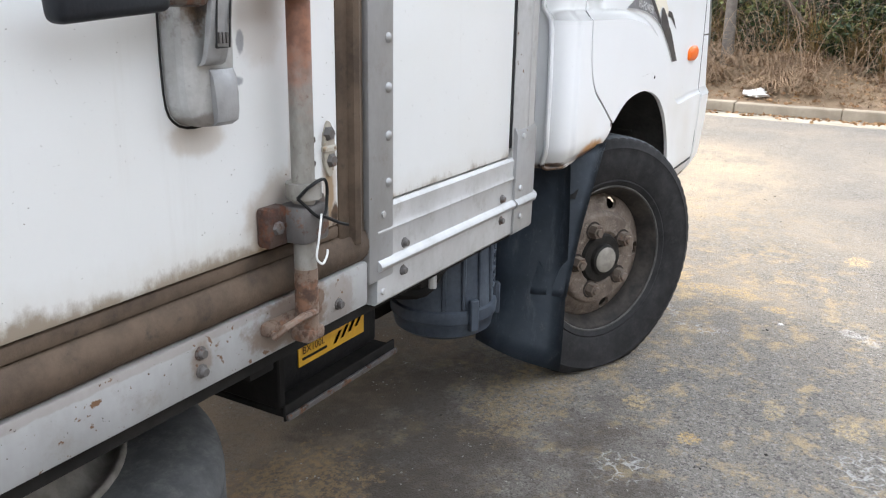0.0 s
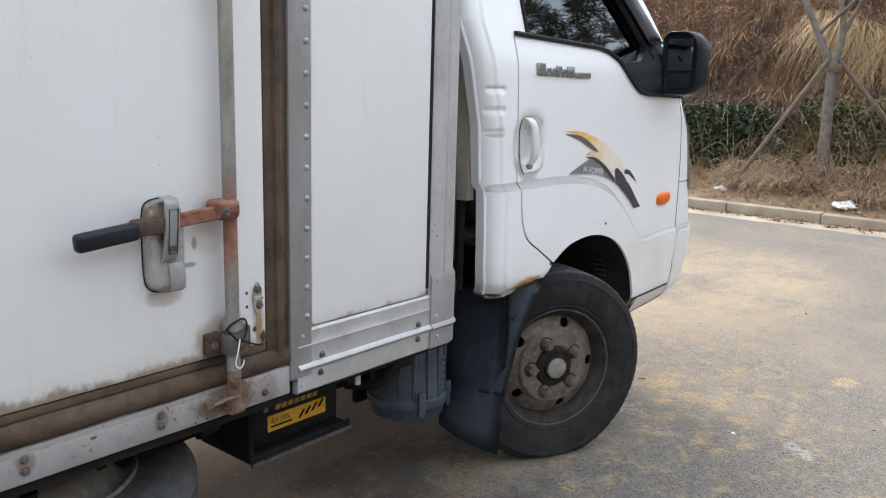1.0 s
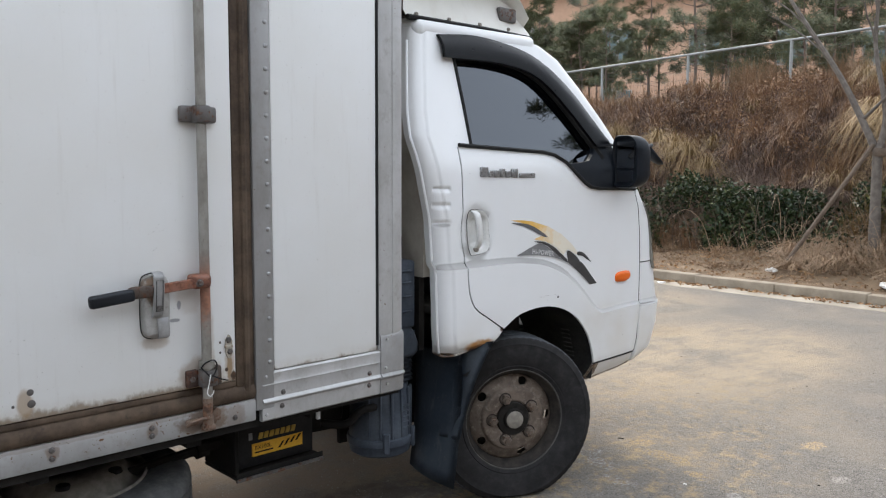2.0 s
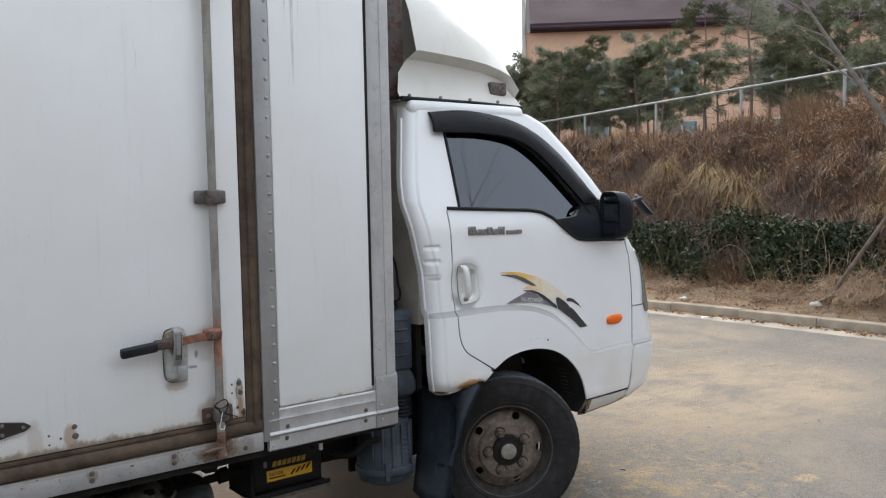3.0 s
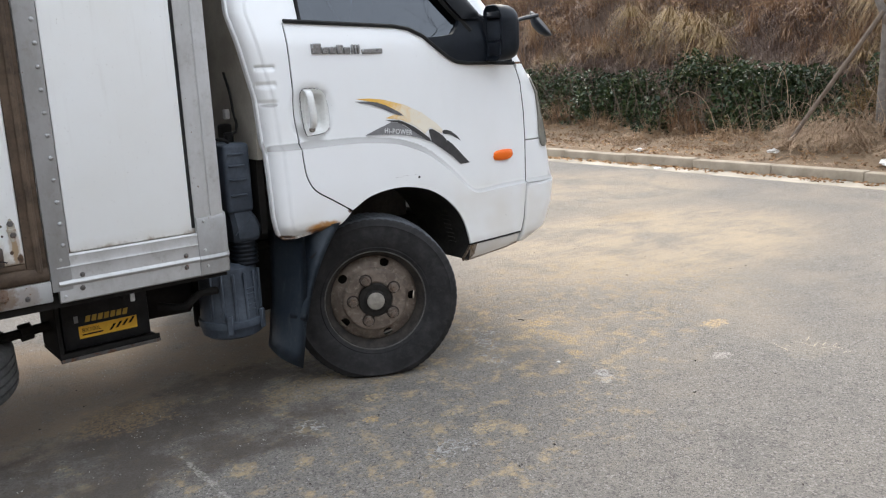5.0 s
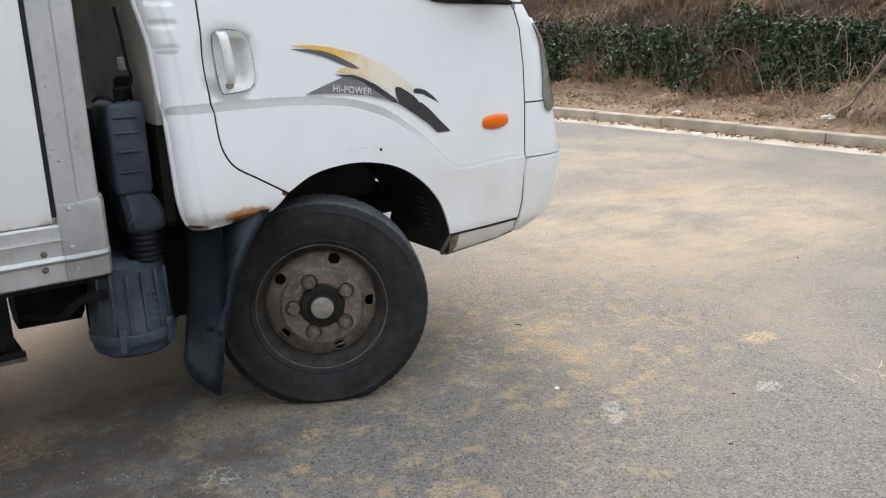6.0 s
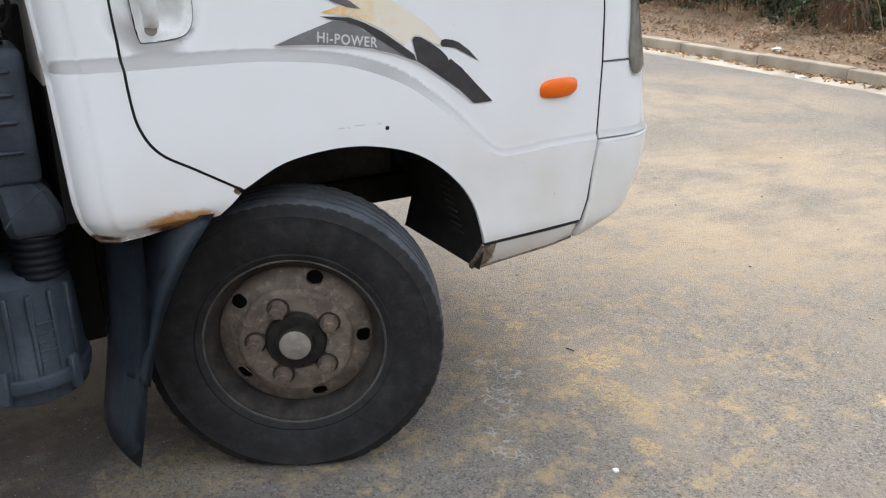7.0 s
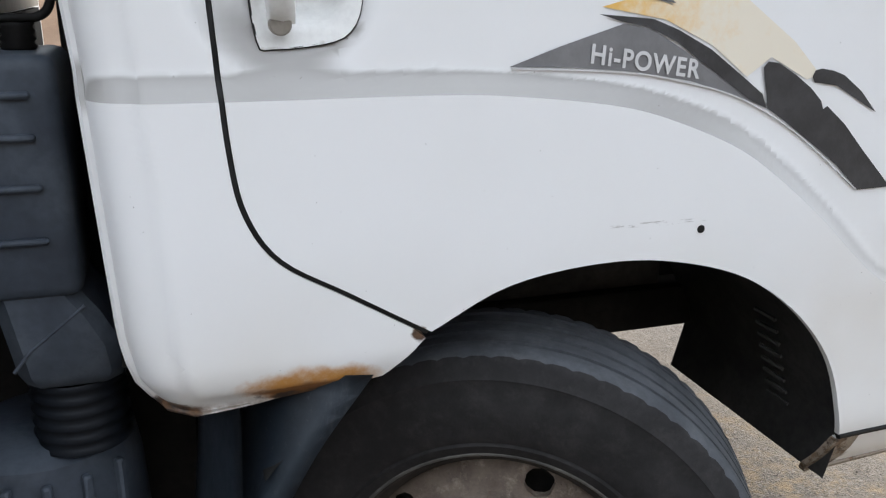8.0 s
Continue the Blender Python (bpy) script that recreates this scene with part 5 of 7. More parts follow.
def build_door():
    outline = BELT + DOOR_FRONT + [(0.72, 0.518)] + ARCH_CURVE + DOOR_REAR[1:-1]
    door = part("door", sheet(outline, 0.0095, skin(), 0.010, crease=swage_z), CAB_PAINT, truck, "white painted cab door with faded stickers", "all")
    door.data.set_sharp_from_angle(angle=radians(50))
    sharpen_crease(door.data)
    mirrored(door, truck)
    part("belt_trim", tube([cab_pt(x, z + 0.008, 0.006) for x, z in BELT], 0.008, 6), SEAM, door, "black rubber window trim")
    # stickers
    grey = [(-0.003, 1.062), (0.059, 1.084), (0.136, 1.108), (0.173, 1.102), (0.242, 1.064), (0.285, 1.037), (0.315, 1.018), (0.344, 1.006), (0.29, 1.024), (0.23, 1.042), (0.142, 1.055), (0.075, 1.06)]
    tail = [(0.103, 1.118), (0.133, 1.116), (0.173, 1.113), (0.207, 1.101), (0.255, 1.078), (0.303, 1.046), (0.335, 1.024), (0.344, 1.006), (0.315, 1.018), (0.285, 1.037), (0.242, 1.064), (0.207, 1.087), (0.167, 1.104), (0.132, 1.11)]
    dark = [(0.342, 1.02), (0.336, 1.04), (0.332, 1.056), (0.338, 1.063), (0.354, 1.061), (0.382, 1.046), (0.408, 1.029), (0.426, 1.013), (0.431, 1.002), (0.437, 1.006), (0.469, 0.982), (0.507, 0.945), (0.563, 0.893), (0.507, 0.892), (0.466, 0.928), (0.418, 0.96), (0.372, 0.99), (0.345, 1.006)]
    small = [(0.408, 1.043), (0.411, 1.051), (0.421, 1.053), (0.440, 1.050), (0.458, 1.044), (0.489, 1.023), (0.518, 0.995), (0.479, 1.015), (0.448, 1.031), (0.421, 1.035), (0.412, 1.036)]
    streak = [(-0.044, 1.203), (-0.017, 1.2025), (0.023, 1.2), (0.065, 1.194), (0.108, 1.18), (0.146, 1.162), (0.179, 1.145), (0.201, 1.13), (0.168, 1.135), (0.129, 1.15), (0.085, 1.169), (0.037, 1.185)]
    sun_y = [(-0.043, 1.214), (0.03, 1.212), (0.095, 1.204), (0.203, 1.177), (0.297, 1.137), (0.375, 1.086), (0.42, 1.045), (0.40, 1.04), (0.343, 1.068), (0.31, 1.045), (0.256, 1.083), (0.19, 1.112), (0.107, 1.126), (0.16, 1.140), (0.2, 1.127), (0.154, 1.154), (0.093, 1.184), (0.03, 1.200)]
    for nm, line, mat, off, lab in (("sticker", sun_y, DECAL_YELLOW, 0.0012, "bleached yellow sticker flame"), ("sticker", grey, DECAL_GREY, 0.0018, "grey sticker wedge"), ("sticker", tail, DECAL_DARK, 0.0024, "charcoal sticker edge"), ("sticker", dark, DECAL_DARK, 0.0024, "charcoal sticker flame"),
                                    ("sticker", small, DECAL_DARK, 0.0018, "small charcoal sticker flame"), ("sticker", streak, DECAL_MID, 0.0024, "grey sticker streak")):
        part(nm, sheet(line, 0.02, skin(off)), mat, door, lab)
    line = [(0.0, 1.0605), (0.142, 1.0535), (0.23, 1.0395), (0.303, 1.0195), (0.372, 0.9865), (0.432, 0.9475), (0.47, 0.9195), (0.505, 0.893)]
    part("pinstripe", tube([cab_pt(x, z, 0.0022) for x, z in [tuple(p) for p in smooth_path(line, 5)]], 0.0012, 4), DECAL_WHITE, door)
    # lettering
    cu = bpy.data.curves.new("lettering", "FONT")
    cu.body, cu.size, cu.space_character = "Hi-POWER", 0.0300, 1.12
    cu.offset = 0.0007
    tmp = new("lettering", cu)
    me = bpy.data.meshes.new_from_object(tmp.evaluated_get(bpy.context.evaluated_depsgraph_get()))
    bpy.data.objects.remove(tmp)
    wide = max(v.co.x for v in me.vertices)
    for v in me.vertices:
        x, u = 0.094 + v.co.x / wide * 0.147, v.co.y
        v.co = cab_pt(x + u * 0.05, 1.0655 - (x - 0.094) * 0.14 + u, 0.0034)
    me.materials.append(DECAL_WHITE)
    ob = new("lettering", me)
    ob.parent = door
    tagged(ob, "pale Hi-POWER lettering")
    # maker's badge as plain raised bars
    for x, w, h in ((-0.228, 0.044, 0.040), (-0.181, 0.030, 0.027), (-0.148, 0.032, 0.028), (-0.113, 0.030, 0.036), (-0.080, 0.030, 0.027), (-0.044, 0.011, 0.037), (-0.030, 0.011, 0.037), (-0.016, 0.011, 0.037), (0.006, 0.100, 0.020)):
        z = 1.396 - 0.02 * (x + 0.22)
        part("badge_bar", box(x, x + w, 0.080, 0.092, z, z + h, 0.003, 1), CHROME, door, "tarnished chrome badge bar")
    # handle
    rim = [(-0.286, 1.250), (-0.270, 1.266), (-0.21, 1.262), (-0.178, 1.235), (-0.165, 1.185), (-0.165, 1.130), (-0.178, 1.100), (-0.205, 1.088), (-0.258, 1.083), (-0.272, 1.092), (-0.280, 1.17)]
    rim = [tuple(p) for p in smooth_path(rim + rim[:1], 3)][:-1]

    def dish(s, z):
        hollow = 0.020 * step01((1.0 - math.hypot((s + 0.245) / 0.115, (z - 1.175) / 0.125)) / 0.55)
        cup = (abs(s + 0.222) / 0.043) ** 4 + (abs(z - 1.175) / 0.070) ** 4
        return Vector((s, side_y(-0.05, z) + hollow - 0.003 + 0.030 * step01((1.0 - cup) / 0.8), z))

    part("handle_plate", sheet(rim, 0.006, dish, 0.012), HANDLE, door, "white plastic handle plate", "all")
    edge = [cab_pt(x, z, 0.0015) for x, z in rim]
    part("handle_gasket", tube(edge + edge[:1], 0.0014, 5, None, False), SEAM, door, "thin black gasket")
    pull = bmesh.new()
    pts = smooth_path([(-0.262, 0.088, 1.262), (-0.262, 0.066, 1.245), (-0.258, 0.058, 1.20), (-0.253, 0.060, 1.15), (-0.249, 0.072, 1.122), (-0.247, 0.088, 1.108)], 4)
    rings = []
    for i, p in enumerate(pts):
        w = 0.017 - 0.003 * i / len(pts)
        rings.append([pull.verts.new(p + Vector(d)) for d in ((-w, 0.006, 0), (-w * 0.8, -0.005, 0), (0, -0.008, 0), (w * 0.8, -0.005, 0), (w, 0.006, 0))])
    for a, b in zip(rings, rings[1:]):
        for k in range(5):
            pull.faces.new((a[k], a[(k + 1) % 5], b[(k + 1) % 5], b[k]))
    part("handle_pull", pull, HANDLE, door, "white pull grip", "all")
    lock = lathe([(0.0, 0.0), (0.0098, 0.0), (0.0112, 0.0014), (0.0114, 0.012)], 20, "y", None, Matrix.Translation((-0.250, 0.0765, 1.108)))
    part("key_lock", lock, CAP, door, "round grey key lock")
    # side marker
    lens = [(0.712, 0.906), (0.716, 0.921), (0.738, 0.930), (0.78, 0.933), (0.818, 0.931), (0.832, 0.922), (0.832, 0.908), (0.824, 0.893), (0.80, 0.886), (0.76, 0.883), (0.726, 0.885), (0.714, 0.893)]
    lens = [tuple(p) for p in smooth_path(lens + lens[:1], 2)][:-1]

    def dome(s, z):
        r = math.hypot((s - 0.772) / 0.062, (z - 0.908) / 0.027)
        return cab_pt(s, z, 0.004 + 0.012 * math.sqrt(max(0.0, 1 - r * r)))

    part("side_marker", sheet(lens, 0.008, dome, 0.014), AMBER, door, "amber side marker lens", "all")
    dark_spot = lathe([(0.0, -0.0012), (0.005, -0.0012), (0.006, 0.001)], 8, "y", None, Matrix.Translation(cab_pt(0.255, 0.862)))
    part("paint_chip", dark_spot, INK, door, "black paint chip")
    return door


def build_shell():
    gap = 0.006
    rear = [(lerp_table(z, REAR) - 0.0285, z) for z in np.linspace(1.985, 0.73, 34)]
    low = [(-0.432, 0.697), (-0.418, 0.685), (-0.40, 0.680), (-0.36, 0.680), (-0.297, 0.686), (-0.22, 0.698), (-0.15, 0.712), (-0.12, 0.738), (-0.101, 0.758)]
    door_edge = []
    for k in range(1, len(DOOR_REAR)):
        p, q = DOOR_REAR[k - 1], DOOR_REAR[min(k + 1, len(DOOR_REAR) - 1)]
        dx, dz = q[0] - p[0], q[1] - p[1]
        ln = math.hypot(dx, dz)
        door_edge.append((DOOR_REAR[k][0] - gap * dz / ln, DOOR_REAR[k][1] + gap * dx / ln))
    win = [(-0.256, 1.527), (-0.254, 1.70), (-0.255, 1.865), (-0.24, 1.888), (-0.04, 1.893), (0.14, 1.870), (0.28, 1.812), (0.40, 1.705), (0.52, 1.575), (0.61, 1.475), (0.73, 1.335)]
    front = []
    for z in np.linspace(1.335, 1.97, 18):
        r = corner_radius(z)
        front.append((lerp_table(z, NOSE) - 0.355 * r + r * 1.15, z))
    top = [(0.2, 1.992), (-0.1, 1.998), (-0.35, 1.995)]
    outline = rear + low + door_edge + [(-0.30, 1.520)] + win + front + top
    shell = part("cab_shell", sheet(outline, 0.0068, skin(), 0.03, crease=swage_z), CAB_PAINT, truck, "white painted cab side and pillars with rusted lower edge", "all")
    shell.data.set_sharp_from_angle(angle=radians(50))
    sharpen_crease(shell.data)
    mirrored(shell, truck)
    part("rear_flange", tube([cab_pt(x, z, 0.001) for x, z in ((-0.30, 0.689), (-0.36, 0.683), (-0.40, 0.683), (-0.412, 0.687))] + [cab_pt(lerp_table(z, REAR) - 0.024, z, 0.002) for z in np.linspace(0.70, 1.93, 52)], [0.001, 0.004, 0.0065, 0.0065] + [0.0065] * 52, 8), CAB_PAINT, truck, "white rolled rear edge of the cab")
    part("door_gasket", tube([cab_pt(x - 0.003, z, -0.008) for x, z in DOOR_REAR], 0.0058, 6), SEAM, truck, "black door gasket")
    part("door_gasket", tube([cab_pt(x + 0.003, z, -0.005) for x, z in DOOR_FRONT], 0.0062, 6), INK, truck)
    part("cab_roof", box(-0.425, 0.29, 0.245, 2 * CENTRE - 0.245, 1.94, 2.018, 0.03, 3), CAB_PAINT, truck)
    back = bmesh.new()
    levels = [(1.0, 0.185), (1.43, 0.185), (1.99, 0.35)]
    # lower back wall is black to stand in for shade behind the cab
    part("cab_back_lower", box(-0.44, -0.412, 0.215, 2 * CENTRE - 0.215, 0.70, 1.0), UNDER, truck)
    rings = [[back.verts.new((x, y, z)) for x, y in ((-0.445, g), (-0.41, g), (-0.41, 2 * CENTRE - g), (-0.445, 2 * CENTRE - g))] for z, g in levels]
    for a, b in zip(rings, rings[1:]):
        for k in range(4):
            back.faces.new((a[k], a[(k + 1) % 4], b[(k + 1) % 4], b[k]))
    part("cab_back", back, CAB_REAR, truck, "sooty cab back wall")
    part("cab_lining", box(-0.404, -0.396, 0.34, 2 * CENTRE - 0.34, 0.88, 1.93), SEATS, truck)
    part("cab_floor", box(-0.40, 0.85, 0.19, 2 * CENTRE - 0.19, 0.845, 0.88, 0.01), UNDER, truck)
    # glass, black surround, visor
    glass = [(-0.262, 1.515), (0.254, 1.49), (0.356, 1.44), (0.51, 1.335), (0.71, 1.328), (0.71, 1.36), (0.59, 1.51), (0.51, 1.60), (0.39, 1.72), (0.27, 1.825), (0.14, 1.878), (-0.04, 1.900), (-0.262, 1.895), (-0.26, 1.70)]
    pane = part("side_window", sheet(glass, 0.05, skin(-0.012), 0.004), TINT_GLASS, truck, "dark tinted side window")
    pane.visible_shadow = False
    other = mirrored(pane, truck)
    other.visible_shadow = False
    frame_edge = [(-0.257, 1.525), (-0.255, 1.70), (-0.256, 1.872)]
    part("window_seal", tube([cab_pt(x, z, 0.001) for x, z in frame_edge], 0.008, 6), SEAM, truck, "black window seal")
    surround = [tuple(p) for p in smooth_path([(-0.252, 1.882), (-0.04, 1.888), (0.14, 1.866), (0.275, 1.808), (0.395, 1.702), (0.515, 1.572), (0.600, 1.478)], 5)]
    part("window_surround", tube([cab_pt(x, z, 0.0) for x, z in surround], 0.016, 8), SEAM, truck, "black window surround under the visor")
    up = [tuple(p) for p in smooth_path([(-0.327, 1.962), (-0.102, 1.979), (0.139, 1.953), (0.3, 1.899), (0.448, 1.798), (0.575, 1.664), (0.678, 1.535)], 5)]
    lo = [tuple(p) for p in smooth_path([(-0.33, 1.868), (-0.273, 1.869), (-0.033, 1.872), (0.152, 1.85), (0.268, 1.799), (0.392, 1.692), (0.545, 1.53)], 5)]

    def brow(s, z):
        a, b = lerp_table(s, lo), lerp_table(s, up)
        v = min(1.0, max(0.0, (z - a) / max(0.02, b - a)))
        return cab_pt(s, z, 0.010 + 0.020 * math.sqrt(max(0.0, 1 - v)) + 0.010 * math.sin(math.pi * v))

    part("wind_visor", sheet(up + lo[::-1], 0.02, brow, 0.016), VISOR, truck, "black plastic wind deflector over the window", "all").data.set_sharp_from_angle(angle=radians(50))
    # mount drawn back over the glass; its black stands in for the dark interior
    tri = [(0.34, 1.452), (0.40, 1.404), (0.456, 1.367), (0.50, 1.347), (0.60, 1.335), (0.845, 1.325), (0.83, 1.37), (0.72, 1.50), (0.672, 1.550), (0.560, 1.560), (0.530, 1.50), (0.490, 1.465), (0.42, 1.456)]
    part("mirror_base", sheet(tri, 0.04, skin(0.008), 0.02), BLACK_PLASTIC, truck, "black mirror mount drawn out over the dark window corner")
    # windscreen
    bm, rows = bmesh.new(), []
    for z in np.linspace(1.34, 1.955, 10):
        r = corner_radius(z)
        xf = lerp_table(z, NOSE) - 0.355 * r + r
        y0 = side_y(0.2, z) + r * 0.55
        rows.append([bm.verts.new((xf - 0.03 * abs(t) ** 3 - 0.005, CENTRE + t * (CENTRE - y0), z)) for t in np.linspace(-1, 1, 13)])
    for a, b in zip(rows, rows[1:]):
        for k in range(12):
            bm.faces.new((a[k], a[k + 1], b[k + 1], b[k]))
    ws = part("windscreen", bm, TINT_GLASS, truck, "tinted windscreen", "all")
    ws.visible_shadow = False
    return shell


def build_nose():
    def rim(z, a):
        r = corner_radius(z)
        return lerp_table(z, NOSE) - 0.355 * r + r * math.pi / 2 + a

    full = lambda z: rim(z, 0.9)  # noqa: E731
    up = [(0.875, 1.305), (0.897, 1.24), (0.916, 1.1), (0.923, 0.968)] + [(full(0.968), 0.968), (full(1.325), 1.325)] + [(0.88, 1.325)]
    part("front_panel", sheet(up, 0.025, skin(), 0.03), CAB_PAINT, truck)
    low = [(0.923, 0.962), (0.923, 0.778), (0.921, 0.757), (full(0.757), 0.757), (full(0.962), 0.962)]
    part("front_panel", sheet(low, 0.025, skin(), 0.03), CAB_PAINT, truck)
    for ob in [o for o in truck.children if o.name.startswith("front_panel")]:
        mirrored(ob, truck)
    bump = [(0.921, 0.751), (0.917, 0.70), (0.901, 0.585), (0.884, 0.50), (0.874, 0.468), (0.92, 0.462), (1.02, 0.470), (rim(0.47, 0.9), 0.475), (full(0.751), 0.751)]
    b = part("bumper", sheet(bump, 0.02, skin(0.004), 0.04), CAB_PAINT, truck, "white plastic front bumper", "all")
    mirrored(b, truck)
    lamp = [tuple(p) for p in smooth_path([(1.000, 1.252), (1.018, 1.16), (1.020, 1.06), (1.016, 0.985), (1.036, 0.930), (1.08, 0.925), (1.20, 0.96), (1.42, 0.99), (1.44, 1.20), (1.20, 1.26), (1.05, 1.275)], 3)]
    hl = part("headlight", sheet(lamp, 0.02, skin(0.008), 0.02), LAMP, truck, "cloudy clear headlight", "all")
    mirrored(hl, truck)
    sill = [(0.553, 0.505), (0.868, 0.516), (0.868, 0.470), (0.80, 0.452), (0.60, 0.428), (0.545, 0.425), (0.533, 0.445)]
    part("step_sill", sheet(sill, 0.02, skin(-0.003), 0.008), CAB_PAINT, truck, "white sill with rust-brown corner", "all")
    part("sill_bracket", sheet([(0.549, 0.503), (0.592, 0.506), (0.586, 0.432), (0.542, 0.424), (0.533, 0.445)], 0.02, skin(0.001), 0.012), SILL_RUST, truck, "rust-brown sill end bracket")
    part("sill_seam", tube([cab_pt(x, z, -0.002) for x, z in ((0.552, 0.510), (0.70, 0.514), (0.80, 0.518), (0.872, 0.521))], 0.0055, 6), INK, truck, "black gap above the sill")
    # dark brown strip along the sill's lower edge
    part("sill_edge", tube([cab_pt(x, z, -0.004) for x, z in ((0.56, 0.424), (0.60, 0.427), (0.70, 0.439), (0.80, 0.451), (0.868, 0.468))], 0.0050, 6), SILL_RUST, truck, "dark brown lower edge of the sill")
    # wheel housing
    lin, rows = bmesh.new(), []
    arc = [(0.53, 0.425)] + [tuple(p) for p in smooth_path(ARCH, 3)] + [(-0.15, 0.715), (-0.22, 0.66), (-0.29, 0.58)]
    for y in (0.090, 0.25, 0.505):
        rows.append([lin.verts.new((x + (0.012 if x > 0.2 else -0.0), y, z + 0.010)) for x, z in arc])
    for a, b in zip(rows, rows[1:]):
        for k in range(len(arc) - 1):
            lin.faces.new((a[k], a[k + 1], b[k + 1], b[k]))
    bmesh.ops.solidify(lin, geom=lin.faces[:], thickness=0.006)
    li = part("wheel_housing", lin, LINER, truck, "black ribbed wheel housing")
    for k in range(9):
        z = 0.50 + 0.022 * k
        part("housing_rib", box(0.556 - 0.007 * k, 0.560 - 0.007 * k, 0.20, 0.250, z, z + 0.005), LINER, li)
    part("housing_wall", box(-0.35, 0.50, 0.505, 0.530, 0.525, 0.87, 0.01), LINER, truck)
    mirrored(li, truck)


def build_mirror():
    body = bmesh.new()
    m = pose(0.705, 0.0, 1.463, 0, 0, -14)
    ring = []
    for cy, cz, r, a0 in ((-0.085, 0.122, 0.072, 90), (-0.085, -0.122, 0.062, 180), (0.085, -0.122, 0.034, 270), (0.085, 0.122, 0.040, 0)):
        c = Vector((cy - math.copysign(r, cy), cz - math.copysign(r, cz)))
        ring += [c + Vector((math.cos(radians(a)), math.sin(radians(a)))) * r for a in range(a0, a0 + 91, 15)]
    rows = [[body.verts.new((x, 0.01 + (p.x - 0.01) * k, p.y * k)) for p in ring] for x, k in ((-0.040, 0.90), (-0.046, 0.93), (-0.050, 0.97), (-0.046, 1.0), (-0.01, 1.0), (0.020, 0.965), (0.042, 0.88), (0.056, 0.70), (0.062, 0.4))]
    for a, b in zip(rows, rows[1:]):
        for k in range(len(ring)):
            body.faces.new((a[k], a[(k + 1) % len(ring)], b[(k + 1) % len(ring)], b[k]))
    body.faces.new(rows[0][::-1])
    body.faces.new(rows[-1])
    bmesh.ops.recalc_face_normals(body, faces=body.faces[:])
    body.transform(m)
    mir = part("mirror", body, BLACK_PLASTIC, truck, "black wing mirror housing", "all")
    g = box(-0.0425, -0.038, -0.058, 0.060, -0.030, 0.092)
    g.transform(m)
    part("mirror_glass", g, MIRROR, mir, "mirror glass")
    g = box(-0.0425, -0.038, -0.052, 0.058, -0.096, -0.042)
    g.transform(m)
    part("mirror_glass", g, MIRROR, mir, "small lower mirror glass")
    part("mirror_arm", tube([(0.71, 0.06, 1.43), (0.71, 0.10, 1.41), (0.70, 0.14, 1.40)], 0.028, 8), BLACK_PLASTIC, mir)
    arm = smooth_path([(0.735, 0.02, 1.49), (0.88, 0.07, 1.525), (1.055, 0.125, 1.548)], 4)
    part("front_mirror_arm", tube(arm, 0.010, 8), BLACK_PLASTIC, truck)
    d = lathe([(0.0, -0.035), (0.03, -0.032), (0.065, -0.015), (0.078, 0.004), (0.074, 0.010), (0.0, 0.006)], 24, "z", None, pose(1.086, 0.135, 1.508, 40, 35, 0))
    part("front_mirror", d, BLACK_PLASTIC, truck, "round black convex mirror", "all")


